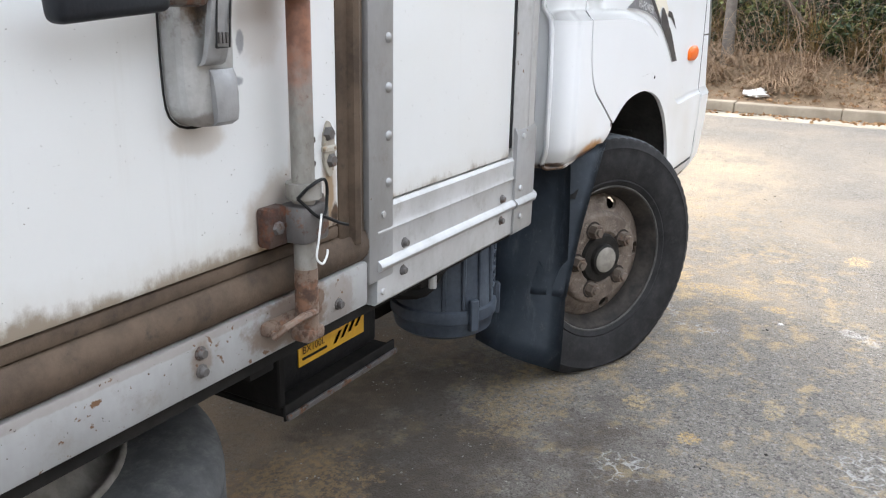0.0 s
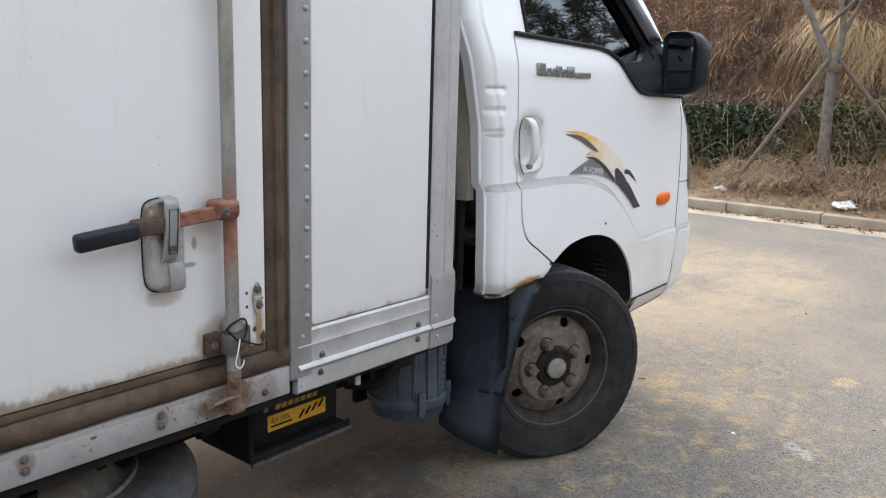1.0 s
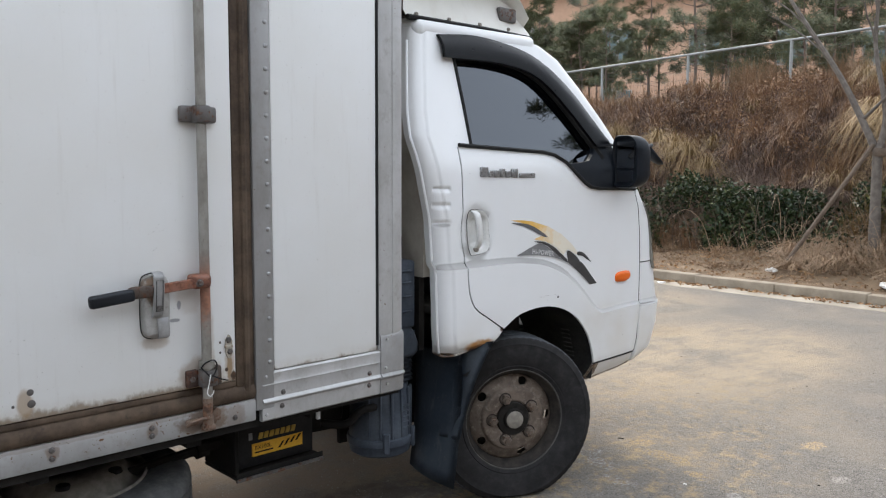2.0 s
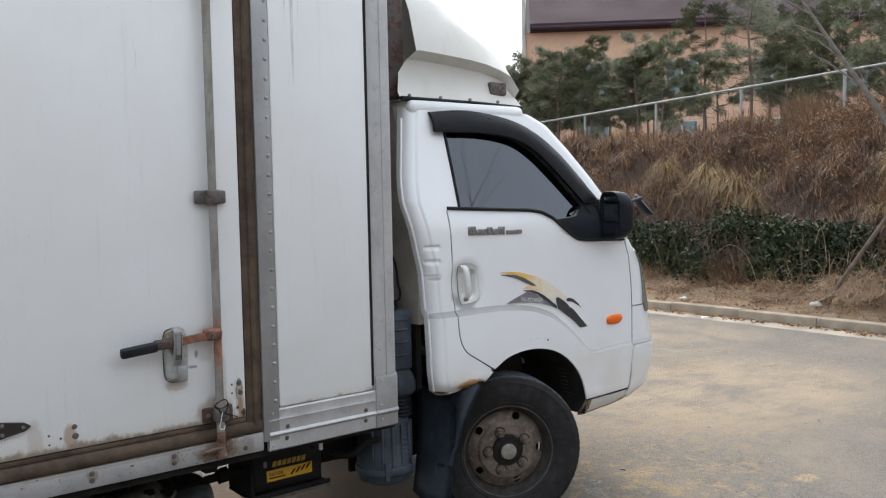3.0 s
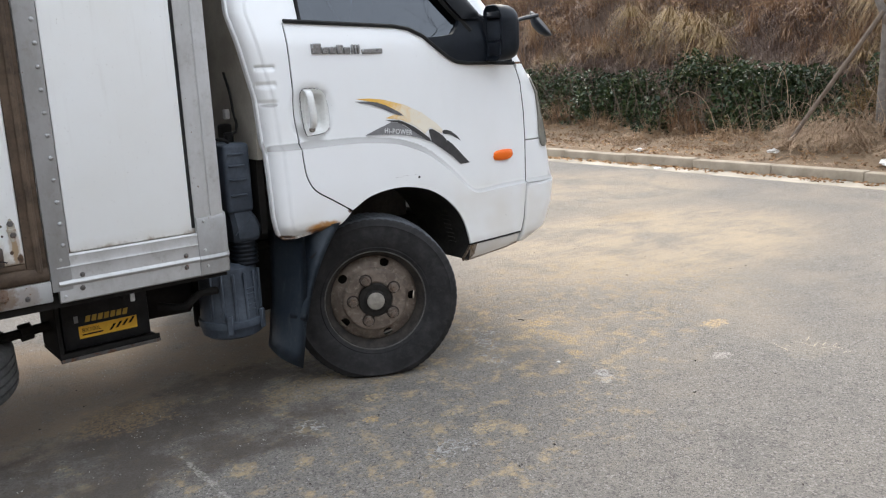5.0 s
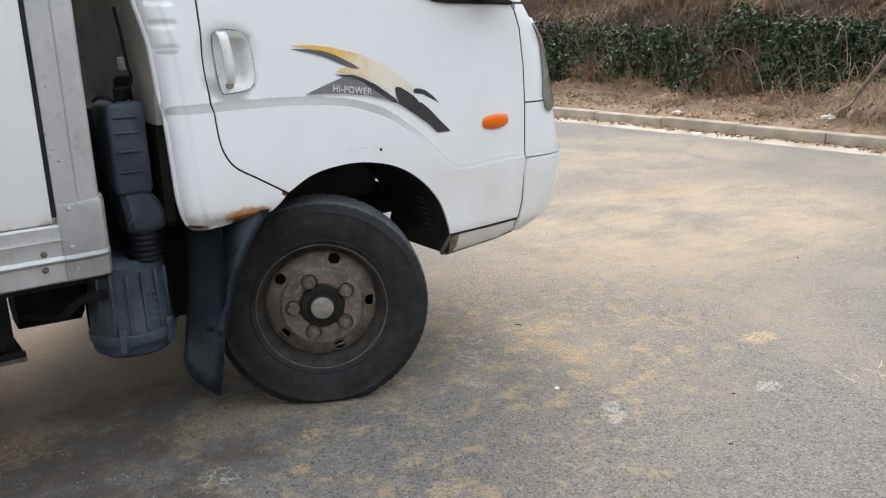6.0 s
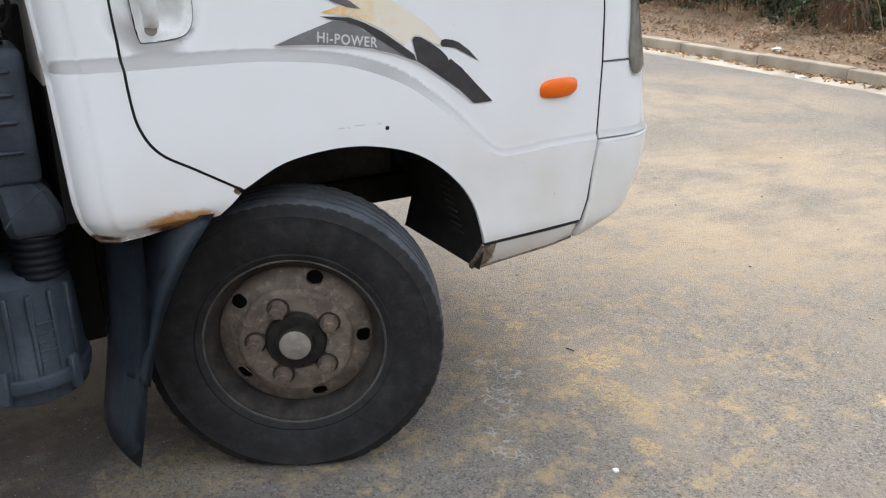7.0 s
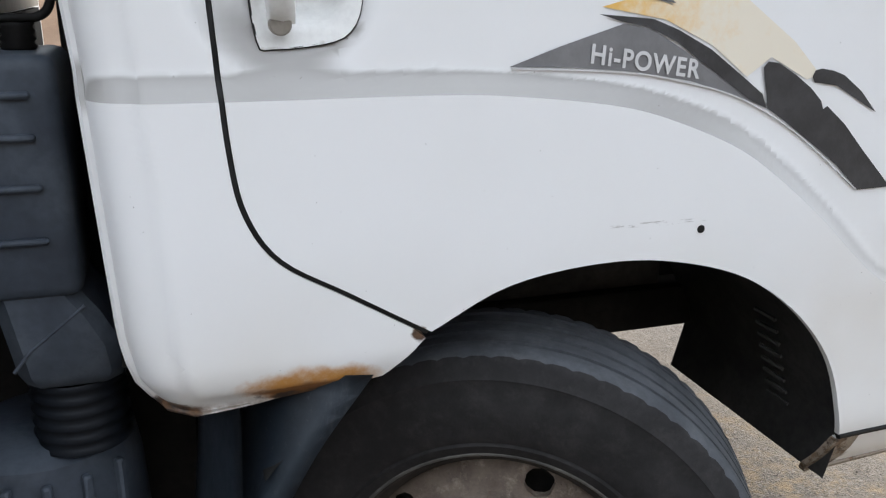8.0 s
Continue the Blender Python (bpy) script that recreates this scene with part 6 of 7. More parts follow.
def build_deflector():
    xs = [-0.455, -0.40, -0.30, -0.18, -0.05, 0.08, 0.19, 0.27, 0.325]
    crease = [(-0.455, 2.24), (-0.37, 2.247), (-0.119, 2.232), (0.097, 2.217), (0.19, 2.200), (0.27, 2.176), (0.325, 2.11)]
    top = [(-0.455, 2.66), (-0.30, 2.62), (-0.10, 2.56), (0.05, 2.48), (0.19, 2.385), (0.27, 2.30), (0.325, 2.15)]
    bm, rows = bmesh.new(), []
    for x in xs:
        zc, zt = lerp_table(x, crease), lerp_table(x, top)
        k = step01((x + 0.1) / 0.40)
        yb, yc = 0.275 + 0.03 * k, 0.272 + 0.05 * k
        half = [(x, yb, 2.022), (x, yb + 0.025, 2.05), (x, yb + 0.055, (2.05 + zc) / 2), (x, yb + 0.050, zc - 0.035), (x, yc, zc), (x, yc + 0.05, zc + (zt - zc) * 0.45), (x, yc + 0.13, zc + (zt - zc) * 0.80), (x, yc + 0.27, zt), (x, 0.75, zt + 0.03), (x, CENTRE, zt + 0.035)]
        full = half + [(a, 2 * CENTRE - b, c) for a, b, c in half[-2::-1]]
        rows.append([bm.verts.new(p) for p in full])
    # the rear edge leans forward up to the crease
    for v in rows[0]:
        v.co.x = lerp_table(v.co.z, [(2.02, -0.455), (2.12, -0.442), (2.235, -0.362), (2.4, -0.365), (2.7, -0.35)])
    for v, w in zip(rows[1], rows[0]):
        v.co.x = max(v.co.x, w.co.x + 0.02)
    for a, b in zip(rows, rows[1:]):
        for k in range(len(a) - 1):
            bm.faces.new((a[k], a[k + 1], b[k + 1], b[k]))
    bm.faces.new(rows[-1])
    d = part("roof_deflector", bm, GELCOAT, truck, "yellowed white fibreglass wind deflector on the cab roof", "all")
    d.data.set_sharp_from_angle(angle=radians(28))
    part("deflector_seal", tube([(-0.455, 0.270, 2.020), (0.0, 0.285, 2.022), (0.32, 0.305, 2.018)], 0.011, 6), SEAM, d, "black rubber strip")
    part("deflector_lamp", box(0.135, 0.245, 0.326, 0.375, 2.080, 2.142, 0.008), BRACKET, d, "small square dark marker lamp")
    part("deflector_frame", box(-0.62, -0.39, 0.33, 2 * CENTRE - 0.33, 2.03, 2.62, 0.01), RUSTY_IRON, d, "rusted brown backing frame")
    for x in (-0.40, -0.22, -0.04, 0.14):
        part("screw", lathe([(0.0, -0.006), (0.007, -0.004), (0.009, 0.004)], 10, "y", None, Matrix.Translation((x, 0.278, 2.037))), CAP, d)


def build_interior():
    part("dashboard", box(0.35, 0.85, 0.22, 2 * CENTRE - 0.22, 0.9, 1.30, 0.06, 3), BLACK_PLASTIC, truck)
    for y in (0.30, 1.05):
        part("seat", box(-0.25, 0.22, y, y + 0.5, 0.88, 1.08, 0.05, 3), SEATS, truck)
        part("seat_back", box(-0.40, -0.27, y, y + 0.5, 1.05, 1.58, 0.05, 3), SEATS, truck)
        part("headrest", box(-0.40, -0.30, y + 0.12, y + 0.38, 1.60, 1.80, 0.04, 3), SEATS, truck)
    part("steering_wheel", lathe([(0.185 + 0.014 * math.cos(a), 0.014 * math.sin(a)) for a in np.linspace(0, 2 * math.pi, 9)], 28, "z", None, pose(0.28, 1.30, 1.34, 0, -38, 0)), BLACK_PLASTIC, truck)


NUT_ANGLES = (113, 31, -40, -111, 180)


def wheel_mesh_parts():
    """One front wheel about the y axis, its face to -y: rim, tyre, hub, nuts."""
    fl = 0.217
    rim = bmesh.new()
    flange = lathe([(fl + 0.004, -0.066), (fl + 0.008, -0.072), (fl + 0.002, -0.077), (fl - 0.006, -0.072), (fl - 0.010, -0.058), (fl - 0.022, -0.048), (fl - 0.028, -0.02), (fl - 0.030, 0.016)], 64, "y")
    # dished disc with five vents
    sides, rings = 60, []

    def disc(r):
        return lerp_table(r, [(0.07, -0.052), (0.082, -0.062), (0.124, -0.0625), (0.131, -0.061), (0.136, -0.057), (0.141, -0.044), (0.144, -0.042), (0.156, -0.040), (0.176, -0.034), (0.188, -0.024), (0.198, -0.010)])

    def at(r, a):
        # the raised centre swells out round each nut
        lobe = max(math.cos(a - radians(n)) for n in NUT_ANGLES)
        inner = r / (1 + 0.035 * step01((lobe - 0.80) / 0.20)) if 0.09 < r < 0.145 else r
        return Vector((r * math.cos(a), disc(inner), r * math.sin(a)))

    def ring(r):
        return [rim.verts.new(at(r, 2 * math.pi * k / sides)) for k in range(sides)]

    rs = [0.074, 0.083, 0.095, 0.112, 0.122, 0.128, 0.132, 0.1355, 0.139, 0.142, 0.1445]
    rings = [ring(r) for r in rs]
    for a, b in zip(rings, rings[1:]):
        for k in range(sides):
            rim.faces.new((a[k], a[(k + 1) % sides], b[(k + 1) % sides], b[k]))
    outer, edge = ring(0.187), ring(0.198)
    for k in range(sides):
        rim.faces.new((outer[k], outer[(k + 1) % sides], edge[(k + 1) % sides], edge[k]))
    inner = rings[-1]
    for h in range(5):
        k0 = (h * 12 + 9) % sides
        span = [(k0 + j) % sides for j in range(7)]
        border = [inner[k] for k in span] + [outer[k] for k in reversed(span)]
        ac = 2 * math.pi * (k0 + 3) / sides
        hole = []
        for v in border:
            p = v.co
            r, a = math.hypot(p.x, p.z), math.atan2(p.z, p.x)
            da = (a - ac + math.pi) % (2 * math.pi) - math.pi
            ang = math.atan2(r - 0.165, da * 0.165)
            rr = 0.165 + 0.019 * math.sin(ang)
            aa = ac + 0.0215 * math.cos(ang) / 0.165
            hole.append(rim.verts.new(at(rr, aa)))
        back = [rim.verts.new(v.co + Vector((0, 0.012, 0))) for v in hole]
        n = len(border)
        for j in range(n):
            rim.faces.new((border[j], border[(j + 1) % n], hole[(j + 1) % n], hole[j]))
            rim.faces.new((hole[j], hole[(j + 1) % n], back[(j + 1) % n], back[j]))
        for j in range(6, 12):
            k = (k0 + j) % sides
            rim.faces.new((inner[k], inner[(k + 1) % sides], outer[(k + 1) % sides], outer[k]))
    bmesh.ops.recalc_face_normals(rim, faces=rim.faces[:])
    tyre = bmesh.new()
    prof = [(fl - 0.004, -0.070), (fl + 0.006, -0.080), (fl + 0.020, -0.087), (fl + 0.024, -0.085), (fl + 0.030, -0.089), (0.290, -0.094), (0.310, -0.0945), (0.330, -0.092), (0.334, -0.0935), (0.340, -0.090), (0.352, -0.085), (0.3605, -0.079), (0.3645, -0.071)]
    for y in (-0.048, -0.016, 0.016, 0.048):
        prof += [(0.366 - abs(y) * 0.01, y - 0.0045), (0.357, y - 0.0035), (0.357, y + 0.0035), (0.366 - abs(y) * 0.01, y + 0.0045)]
    prof += [(r, -h) for r, h in prof[12::-1]]
    prof = [(r, h if h < 0 else h * 1.06) for r, h in prof]
    lathe(prof, 264, "y", tyre)
    for v in tyre.verts:
        r = math.hypot(v.co.x, v.co.z)
        k = round((math.atan2(v.co.z, v.co.x) / (2 * math.pi)) * 264)
        if r > 0.345 and 0.066 < abs(v.co.y) < 0.0865 and k % 4 == 0:
            f = (r - 0.0028) / r
            v.co.x *= f
            v.co.z *= f
    bmesh.ops.recalc_face_normals(tyre, faces=tyre.faces[:])
    hub = lathe([(0.0, -0.086), (0.036, -0.085), (0.044, -0.080), (0.047, -0.069), (0.060, -0.069), (0.070, -0.067), (0.075, -0.060), (0.078, -0.045)], 32, "y")
    cap = lathe([(0.0, -0.0885), (0.032, -0.088), (0.038, -0.085), (0.039, -0.080)], 28, "y")
    nut = bmesh.new()
    lathe([(0.0, -0.034), (0.011, -0.034), (0.0135, -0.030), (0.0135, -0.024)], 12, "y", nut)
    lathe([(0.012, -0.028), (0.0205, -0.028), (0.0225, -0.024), (0.0225, -0.003), (0.023, 0.002)], 6, "y", nut)
    lathe([(0.0215, -0.004), (0.0245, -0.003), (0.026, 0.001)], 18, "y", nut)
    return rim, tyre, hub, cap, nut, flange


def build_wheels():
    rim, tyre, hub, cap, nut, flange = wheel_mesh_parts()
    turn = pose(0.046, 0.167, 0.347, 0, 0, -27)
    # the loaded tyre flattens where it meets the ground
    for v in tyre.verts:
        if v.co.z < -0.335:
            t = (-0.335 - v.co.z) / 0.032
            v.co.z = -0.335 - 0.0125 * t
        if v.co.z < -0.24:
            v.co.y *= 1 + 0.05 * step01((-0.24 - v.co.z) / 0.1)
    w = part("front_wheel", rim, RIM, truck, "grimy brown steel wheel rim", "all")
    w.data.set_sharp_from_angle(angle=radians(35))
    w.matrix_basis = turn @ pose(0, 0, 0, 0, 0, 0)
    ty = part("tyre", tyre, TYRE, w, "worn black tyre with dusty sidewall", "all")
    ty.data.set_sharp_from_angle(angle=radians(35))
    # tread faces take the rubber tinted with sky light
    ty.data.materials.append(TREAD_LIT)
    for p in ty.data.polygons:
        if abs(p.center.y) < 0.0775 and math.hypot(p.center.x, p.center.z) > 0.35:
            p.material_index = 1
    part("rim_flange", flange, FLANGE, w, "blackened rim flange", "all")
    # lighter grey ring drawn along the rim's edge
    part("rim_lip", lathe([(0.221 + 0.0035 * math.cos(a), -0.0775 + 0.003 * math.sin(a)) for a in np.linspace(0, 2 * math.pi, 9)], 64, "y"), LIP, w, "lighter grey lip of the rim", "all")
    part("brake_drum", lathe([(0.0, 0.010), (0.165, 0.012), (0.182, 0.022), (0.182, 0.11), (0.0, 0.112)], 32, "y"), HUB, w)
    part("hub", hub, HUB, w, "greasy black hub")
    part("hub_cap", cap, CAP, w, "dull grey hub cap")
    nut.transform(Matrix.Diagonal((0.95, 1.0, 0.95, 1)))
    nm = mesh_of("lug_nut", nut, NUT, True)
    # dark ring laid flush round each nut to set it off
    seat = mesh_of("nut_seat", lathe([(0.020, -0.0035), (0.0275, -0.0030), (0.031, 0.002)], 20, "y"), NUT_SEAT, True)
    for a in NUT_ANGLES:
        o = new("nut_seat", seat)
        o.parent = w
        o.location = (0.097 * math.cos(radians(a)), -0.060, 0.097 * math.sin(radians(a)))
        o = new("lug_nut", nm)
        o.parent = w
        o.location = (0.097 * math.cos(radians(a)), -0.060, 0.097 * math.sin(radians(a)))
    copy_thing(w, pose(0.036, 2 * CENTRE - 0.168, 0.347, 0, 0, 158))
    for x, y, rz in ((-2.62, 0.22, 0), (-2.62, 2 * CENTRE - 0.22, 180)):
        o = copy_thing(w, pose(x, y, 0.347, 0, 0, rz))
        o.name = "rear_wheel"
    # spare slung flat under the body
    sp = bmesh.new()
    prof = [(0.20, 0.06), (0.215, 0.088), (0.25, 0.093), (0.30, 0.096), (0.335, 0.088), (0.352, 0.076), (0.358, 0.066)]
    for z in (0.045, 0.015, -0.015, -0.045):
        prof += [(0.361, z + 0.004), (0.352, z + 0.003), (0.352, z - 0.003), (0.361, z - 0.004)]
    prof += [(r, -h) for r, h in prof[6::-1]]
    lathe(prof, 96, "z", sp)
    m = pose(-1.715, 0.445, 0.352, 3, -2, 0)
    s = part("spare_tyre", sp, TYRE_OLD, truck, "dusty grey spare tyre slung flat under the body", "all")
    s.data.set_sharp_from_angle(angle=radians(35))
    s.matrix_basis = m
    disc = lathe([(0.045, 0.118), (0.05, 0.128), (0.11, 0.130), (0.150, 0.122), (0.172, 0.098), (0.192, 0.078), (0.205, 0.082), (0.215, 0.098), (0.222, 0.100), (0.224, 0.090)], 48, "z")
    part("spare_rim", disc, CAP, s, "pale dusty steel rim", "all")
    for k in range(5):
        a = 2 * math.pi * k / 5 + 0.4
        part("vent_hole", lathe([(0.0, 0.1295), (0.020, 0.1285), (0.024, 0.118)], 14, "z", None, Matrix.Translation((0.140 * math.cos(a), 0.140 * math.sin(a), 0.0))), INK, s)
    part("spare_carrier", box(-1.76, -1.68, 0.36, 0.53, 0.498, 0.60, 0.01), UNDER, truck)


def build_box():
    part("cargo_body", box(-3.75, -0.668, 0.056, 1.80, 0.66, 2.78, 0.01), BOX_PANEL, truck, "white panelled cargo box")
    part("cargo_floor", box(-3.75, -0.668, 0.07, 1.79, 0.60, 0.665), UNDER, truck)
    # side door
    d = part("side_door", box(-2.46, -1.352, 0.033, 0.062, 0.772, 2.70, 0.006, 2), BOX_PANEL, truck, "white side door with rust stains and dirt")
    d.location.y = 0.012
    # rubber seals round it
    for x in (-2.525, -1.349):
        bm = box(x, x + 0.064, 0.036, 0.060, 0.70, 2.74, 0.006, 2)
        part("door_seal", bm, SEAL, d, "weathered brown rubber seal")
        part("door_seal", tube([(x + 0.036, 0.036, 0.735), (x + 0.036, 0.036, 2.74)], 0.012, 8), SEAL, d)
    part("door_seal", box(-2.46, -1.350, 0.036, 0.060, 0.752, 0.7705, 0.004, 2), SEAL, d, "grimy seal lip")
    bm, rows = bmesh.new(), []
    prof = [(0.058, 0.7515), (0.040, 0.751), (0.033, 0.745), (0.028, 0.733), (0.027, 0.722), (0.031, 0.710), (0.037, 0.703), (0.058, 0.7005)]
    for x in np.linspace(-2.53, -1.286, 40):
        w = 0.002 * noise.noise((x * 9, 0, 0))
        rows.append([bm.verts.new((x, y + w, z + w * 0.5)) for y, z in prof])
    for a, b in zip(rows, rows[1:]):
        for k in range(len(prof) - 1):
            bm.faces.new((a[k], a[k + 1], b[k + 1], b[k]))
    bm.faces.new(rows[-1])
    part("door_seal", bm, SEAL, d, "", "all")
    sill = part("side_sill", box(-3.75, -1.284, 0.036, 0.060, 0.630, 0.700, 0.005, 2), ALU_DIRTY, truck, "grimy pale metal sill with rust specks")
    sill.location.y = 0.008
    # riveted upright
    up = part("riveted_upright", box(-1.284, -1.2165, 0.041, 0.062, 0.660, 2.76, 0.005, 2), ALU_GREY, truck, "dull grey riveted metal upright")
    rv = mesh_of("rivet", lathe([(0.0, -0.0045), (0.004, -0.004), (0.0068, -0.002), (0.008, 0.001)], 12, "y"), ALU_GREY, True)
    for k in range(27):
        o = new("rivet", rv)
        o.parent = up
        o.location = (-1.233, 0.0405, 0.812 + 0.0712 * k)
    part("front_side_panel", box(-1.2140, -0.793, 0.046, 0.062, 0.782, 2.72, 0.005, 2), BOX_PANEL, truck, "white side panel with faint drip streaks")
    part("panel_seam", box(-0.792, -0.782, 0.047, 0.062, 0.80, 2.76), SEAM, truck, "black sealant seam")
    post = bmesh.new()
    prof = [(-0.781, 0.060), (-0.781, 0.046), (-0.772, 0.040), (-0.728, 0.040), (-0.724, 0.044), (-0.720, 0.040), (-0.690, 0.042), (-0.672, 0.050), (-0.664, 0.066), (-0.660, 0.10), (-0.660, 0.16)]
    ends = [[post.verts.new((x, y, z)) for x, y in prof] for z in (0.66, 2.79)]
    for k in range(len(prof) - 1):
        post.faces.new((ends[0][k], ends[0][k + 1], ends[1][k + 1], ends[1][k]))
    part("corner_post", post, ALU, truck, "pale aluminium corner post")
    rail, rows = bmesh.new(), []
    prof = [(0.062, 0.781), (0.046, 0.780), (0.041, 0.774), (0.043, 0.745), (0.040, 0.738), (0.043, 0.731), (0.042, 0.694), (0.035, 0.689), (0.033, 0.684), (0.035, 0.679), (0.042, 0.674), (0.043, 0.624), (0.048, 0.619), (0.064, 0.619)]
    ends = [[rail.verts.new((x, y, z)) for y, z in prof] for x in (-1.262, -0.778)]
    for k in range(len(prof) - 1):
        rail.faces.new((ends[0][k], ends[0][k + 1], ends[1][k + 1], ends[1][k]))
    rail.faces.new(ends[0][::-1])
    rail.faces.new(ends[1])
    r = part("lower_rail", rail, ALU, truck, "ribbed aluminium lower rail")
    cast = bmesh.new()
    prof2 = [(0.062, 0.842), (0.042, 0.838), (0.036, 0.825)] + [(y - 0.005, z) for y, z in prof[6:]]
    xs = [(-0.779, 0.0), (-0.69, 0.0), (-0.665, 0.010), (-0.652, 0.035), (-0.650, 0.10)]
    rows = [[cast.verts.new((x, y + g, z)) for y, z in prof2] for x, g in xs]
    for a, b in zip(rows, rows[1:]):
        for k in range(len(prof2) - 1):
            cast.faces.new((a[k], a[k + 1], b[k + 1], b[k]))
    cast.faces.new(rows[0][::-1])
    c = part("corner_casting", cast, ALU_GREY, truck, "dull cast metal corner bracket")
    bolt = mesh_of("bolt", lathe([(0.0, -0.007), (0.005, -0.007), (0.0062, -0.005), (0.0062, -0.001), (0.009, 0.0), (0.009, 0.003)], 10, "y"), BRACKET, True)
    for x, z, own in ((-0.828, 0.705, r), (-0.830, 0.662, r), (-1.185, 0.705, r), (-1.19, 0.660, r), (-1.628, 0.679, sill), (-1.628, 0.656, sill), (-1.905, 0.679, sill), (-1.905, 0.656, sill), (-2.2, 0.679, sill), (-1.36, 0.655, sill)):
        o = new("bolt", bolt)
        o.parent = own
        o.location = (x, 0.0415 if own is r else 0.035, z)
    screw = mesh_of("screw", lathe([(0.0, -0.003), (0.005, -0.002), (0.006, 0.002)], 10, "y"), ALU, True)
    for x, z in ((-0.752, 0.82), (-0.757, 0.715), (-0.752, 0.655), (-1.247, 0.765), (-1.247, 0.64)):
        o = new("screw", screw)
        o.parent = c if x > -1 else r
        o.location = (x, 0.0345 if x > -1 else 0.041, z)
    return d


def build_latch(door):
    x = -1.465
    rod = part("lock_rod", tube([(x, 0.004, 0.655), (x, 0.004, 0.80), (x, 0.004, 2.70)], 0.0148, 14), RUSTY_ROD, door, "galvanised steel lock rod with rust")
    part("rod_lower", tube([(x, 0.004, 0.650), (x, 0.004, 0.745)], 0.0155, 14), KEEPER, rod, "rusted rod foot")
    part("rod_collar", tube([(x, 0.004, 0.838), (x, 0.004, 0.858)], 0.023, 14), RUSTY_ROD, rod)
    for z in (1.587, 2.35):
        bm = box(x - 0.060, x + 0.055, 0.010, 0.034, z - 0.024, z + 0.024, 0.008, 2)
        box(x - 0.026, x + 0.026, -0.020, 0.028, z - 0.026, z + 0.026, 0.010, 2, bm)
        part("rod_bracket", bm, BRACKET, door, "dark bolted rod bracket")
    bm = box(x - 0.058, x - 0.020, 0.012, 0.034, 0.780, 0.832, 0.006, 2)
    cl = part("rod_clamp", bm, CLAMP, door, "dark rust-brown rod clamp")
    part("clamp_saddle", box(x - 0.026, x + 0.030, -0.017, 0.030, 0.780, 0.832, 0.010, 2), BRACKET, cl, "dark grey clamp saddle")
    part("clamp_plate", box(x + 0.030, x + 0.052, 0.008, 0.034, 0.775, 0.835, 0.006, 2), RUSTY_IRON, cl)
    part("clamp_bolt", lathe([(0.0, -0.006), (0.008, -0.005), (0.010, 0.002)], 6, "y", None, Matrix.Translation((x - 0.042, 0.012, 0.806))), BRACKET, cl)
    bm = box(x - 0.060, x + 0.050, 0.016, 0.037, 0.662, 0.680, 0.006, 2)
    tube([(x - 0.055, 0.014, 0.670), (x - 0.068, 0.0, 0.672), (x - 0.060, -0.010, 0.684), (x - 0.03, -0.014, 0.690), (x, -0.010, 0.686)], 0.0052, 8, bm)
    tube([(x + 0.034, 0.03, 0.690), (x + 0.034, 0.012, 0.690)], 0.014, 10, bm)
    box(x - 0.019, x + 0.019, -0.012, 0.020, 0.645, 0.664, 0.006, 2, bm)
    part("rod_keeper", bm, KEEPER, door, "rusted keeper at the rod's foot")
    # wire tie and hook
    part("wire_tie", tube(smooth_path([(x - 0.024, -0.006, 0.842), (x, -0.024, 0.815), (x + 0.022, -0.016, 0.838), (x + 0.012, -0.020, 0.862), (x - 0.016, -0.020, 0.858), (x - 0.024, -0.006, 0.842)], 5), 0.0022, 6), INK, door, "black wire tie")
    part("wire_tail", tube([(x - 0.004, -0.026, 0.820), (x + 0.03, -0.028, 0.803), (x + 0.052, -0.026, 0.795)], 0.0022, 6), INK, door)
    part("wire_hook", tube(smooth_path([(x - 0.004, -0.027, 0.822), (x - 0.012, -0.028, 0.790), (x - 0.017, -0.028, 0.768), (x - 0.008, -0.03, 0.758), (x + 0.001, -0.03, 0.766), (x + 0.003, -0.03, 0.774)], 5), 0.0015, 6), HANDLE, door, "bright white wire hook")
    # handle
    pivot = box(x - 0.050, x + 0.010, -0.024, 0.026, 1.080, 1.122, 0.012, 3)
    part("handle_pivot", pivot, ORANGE_RUST, door, "orange rusted clevis clasping the rod")
    part("pivot_bolt", lathe([(0.0, -0.0315), (0.006, -0.0315), (0.0085, -0.029), (0.0085, -0.025), (0.012, -0.0245), (0.012, -0.022)], 12, "y", None, Matrix.Translation((x - 0.030, 0.0, 1.098))), BRACKET, door)
    arm = bmesh.new()
    pts = [(x - 0.02, -0.012, 1.099), (x - 0.09, -0.010, 1.094), (x - 0.15, -0.012, 1.090), (x - 0.235, -0.016, 1.083)]
    for a, b in zip(pts, pts[1:]):
        d = (Vector(b) - Vector(a))
        seg = box(-0.004, d.length + 0.004, -0.006, 0.006, -0.014, 0.014, 0.003, 1)
        seg.transform(Matrix.Translation(a) @ d.to_track_quat("X", "Z").to_matrix().to_4x4())
        tmp = bpy.data.meshes.new("seg")
        seg.to_mesh(tmp)
        seg.free()
        arm.from_mesh(tmp)
        bpy.data.meshes.remove(tmp)
    part("handle_arm", arm, ORANGE_RUST, door, "orange rusted handle arm")
    g = box(-0.062, 0.062, -0.013, 0.013, -0.0175, 0.0175, 0.009, 3)
    g.transform(pose(x - 0.285, -0.018, 1.078, 0, -5, 0))
    part("handle_grip", g, GRIP, door, "dark rubber handle grip", "all")
    plate = bmesh.new()
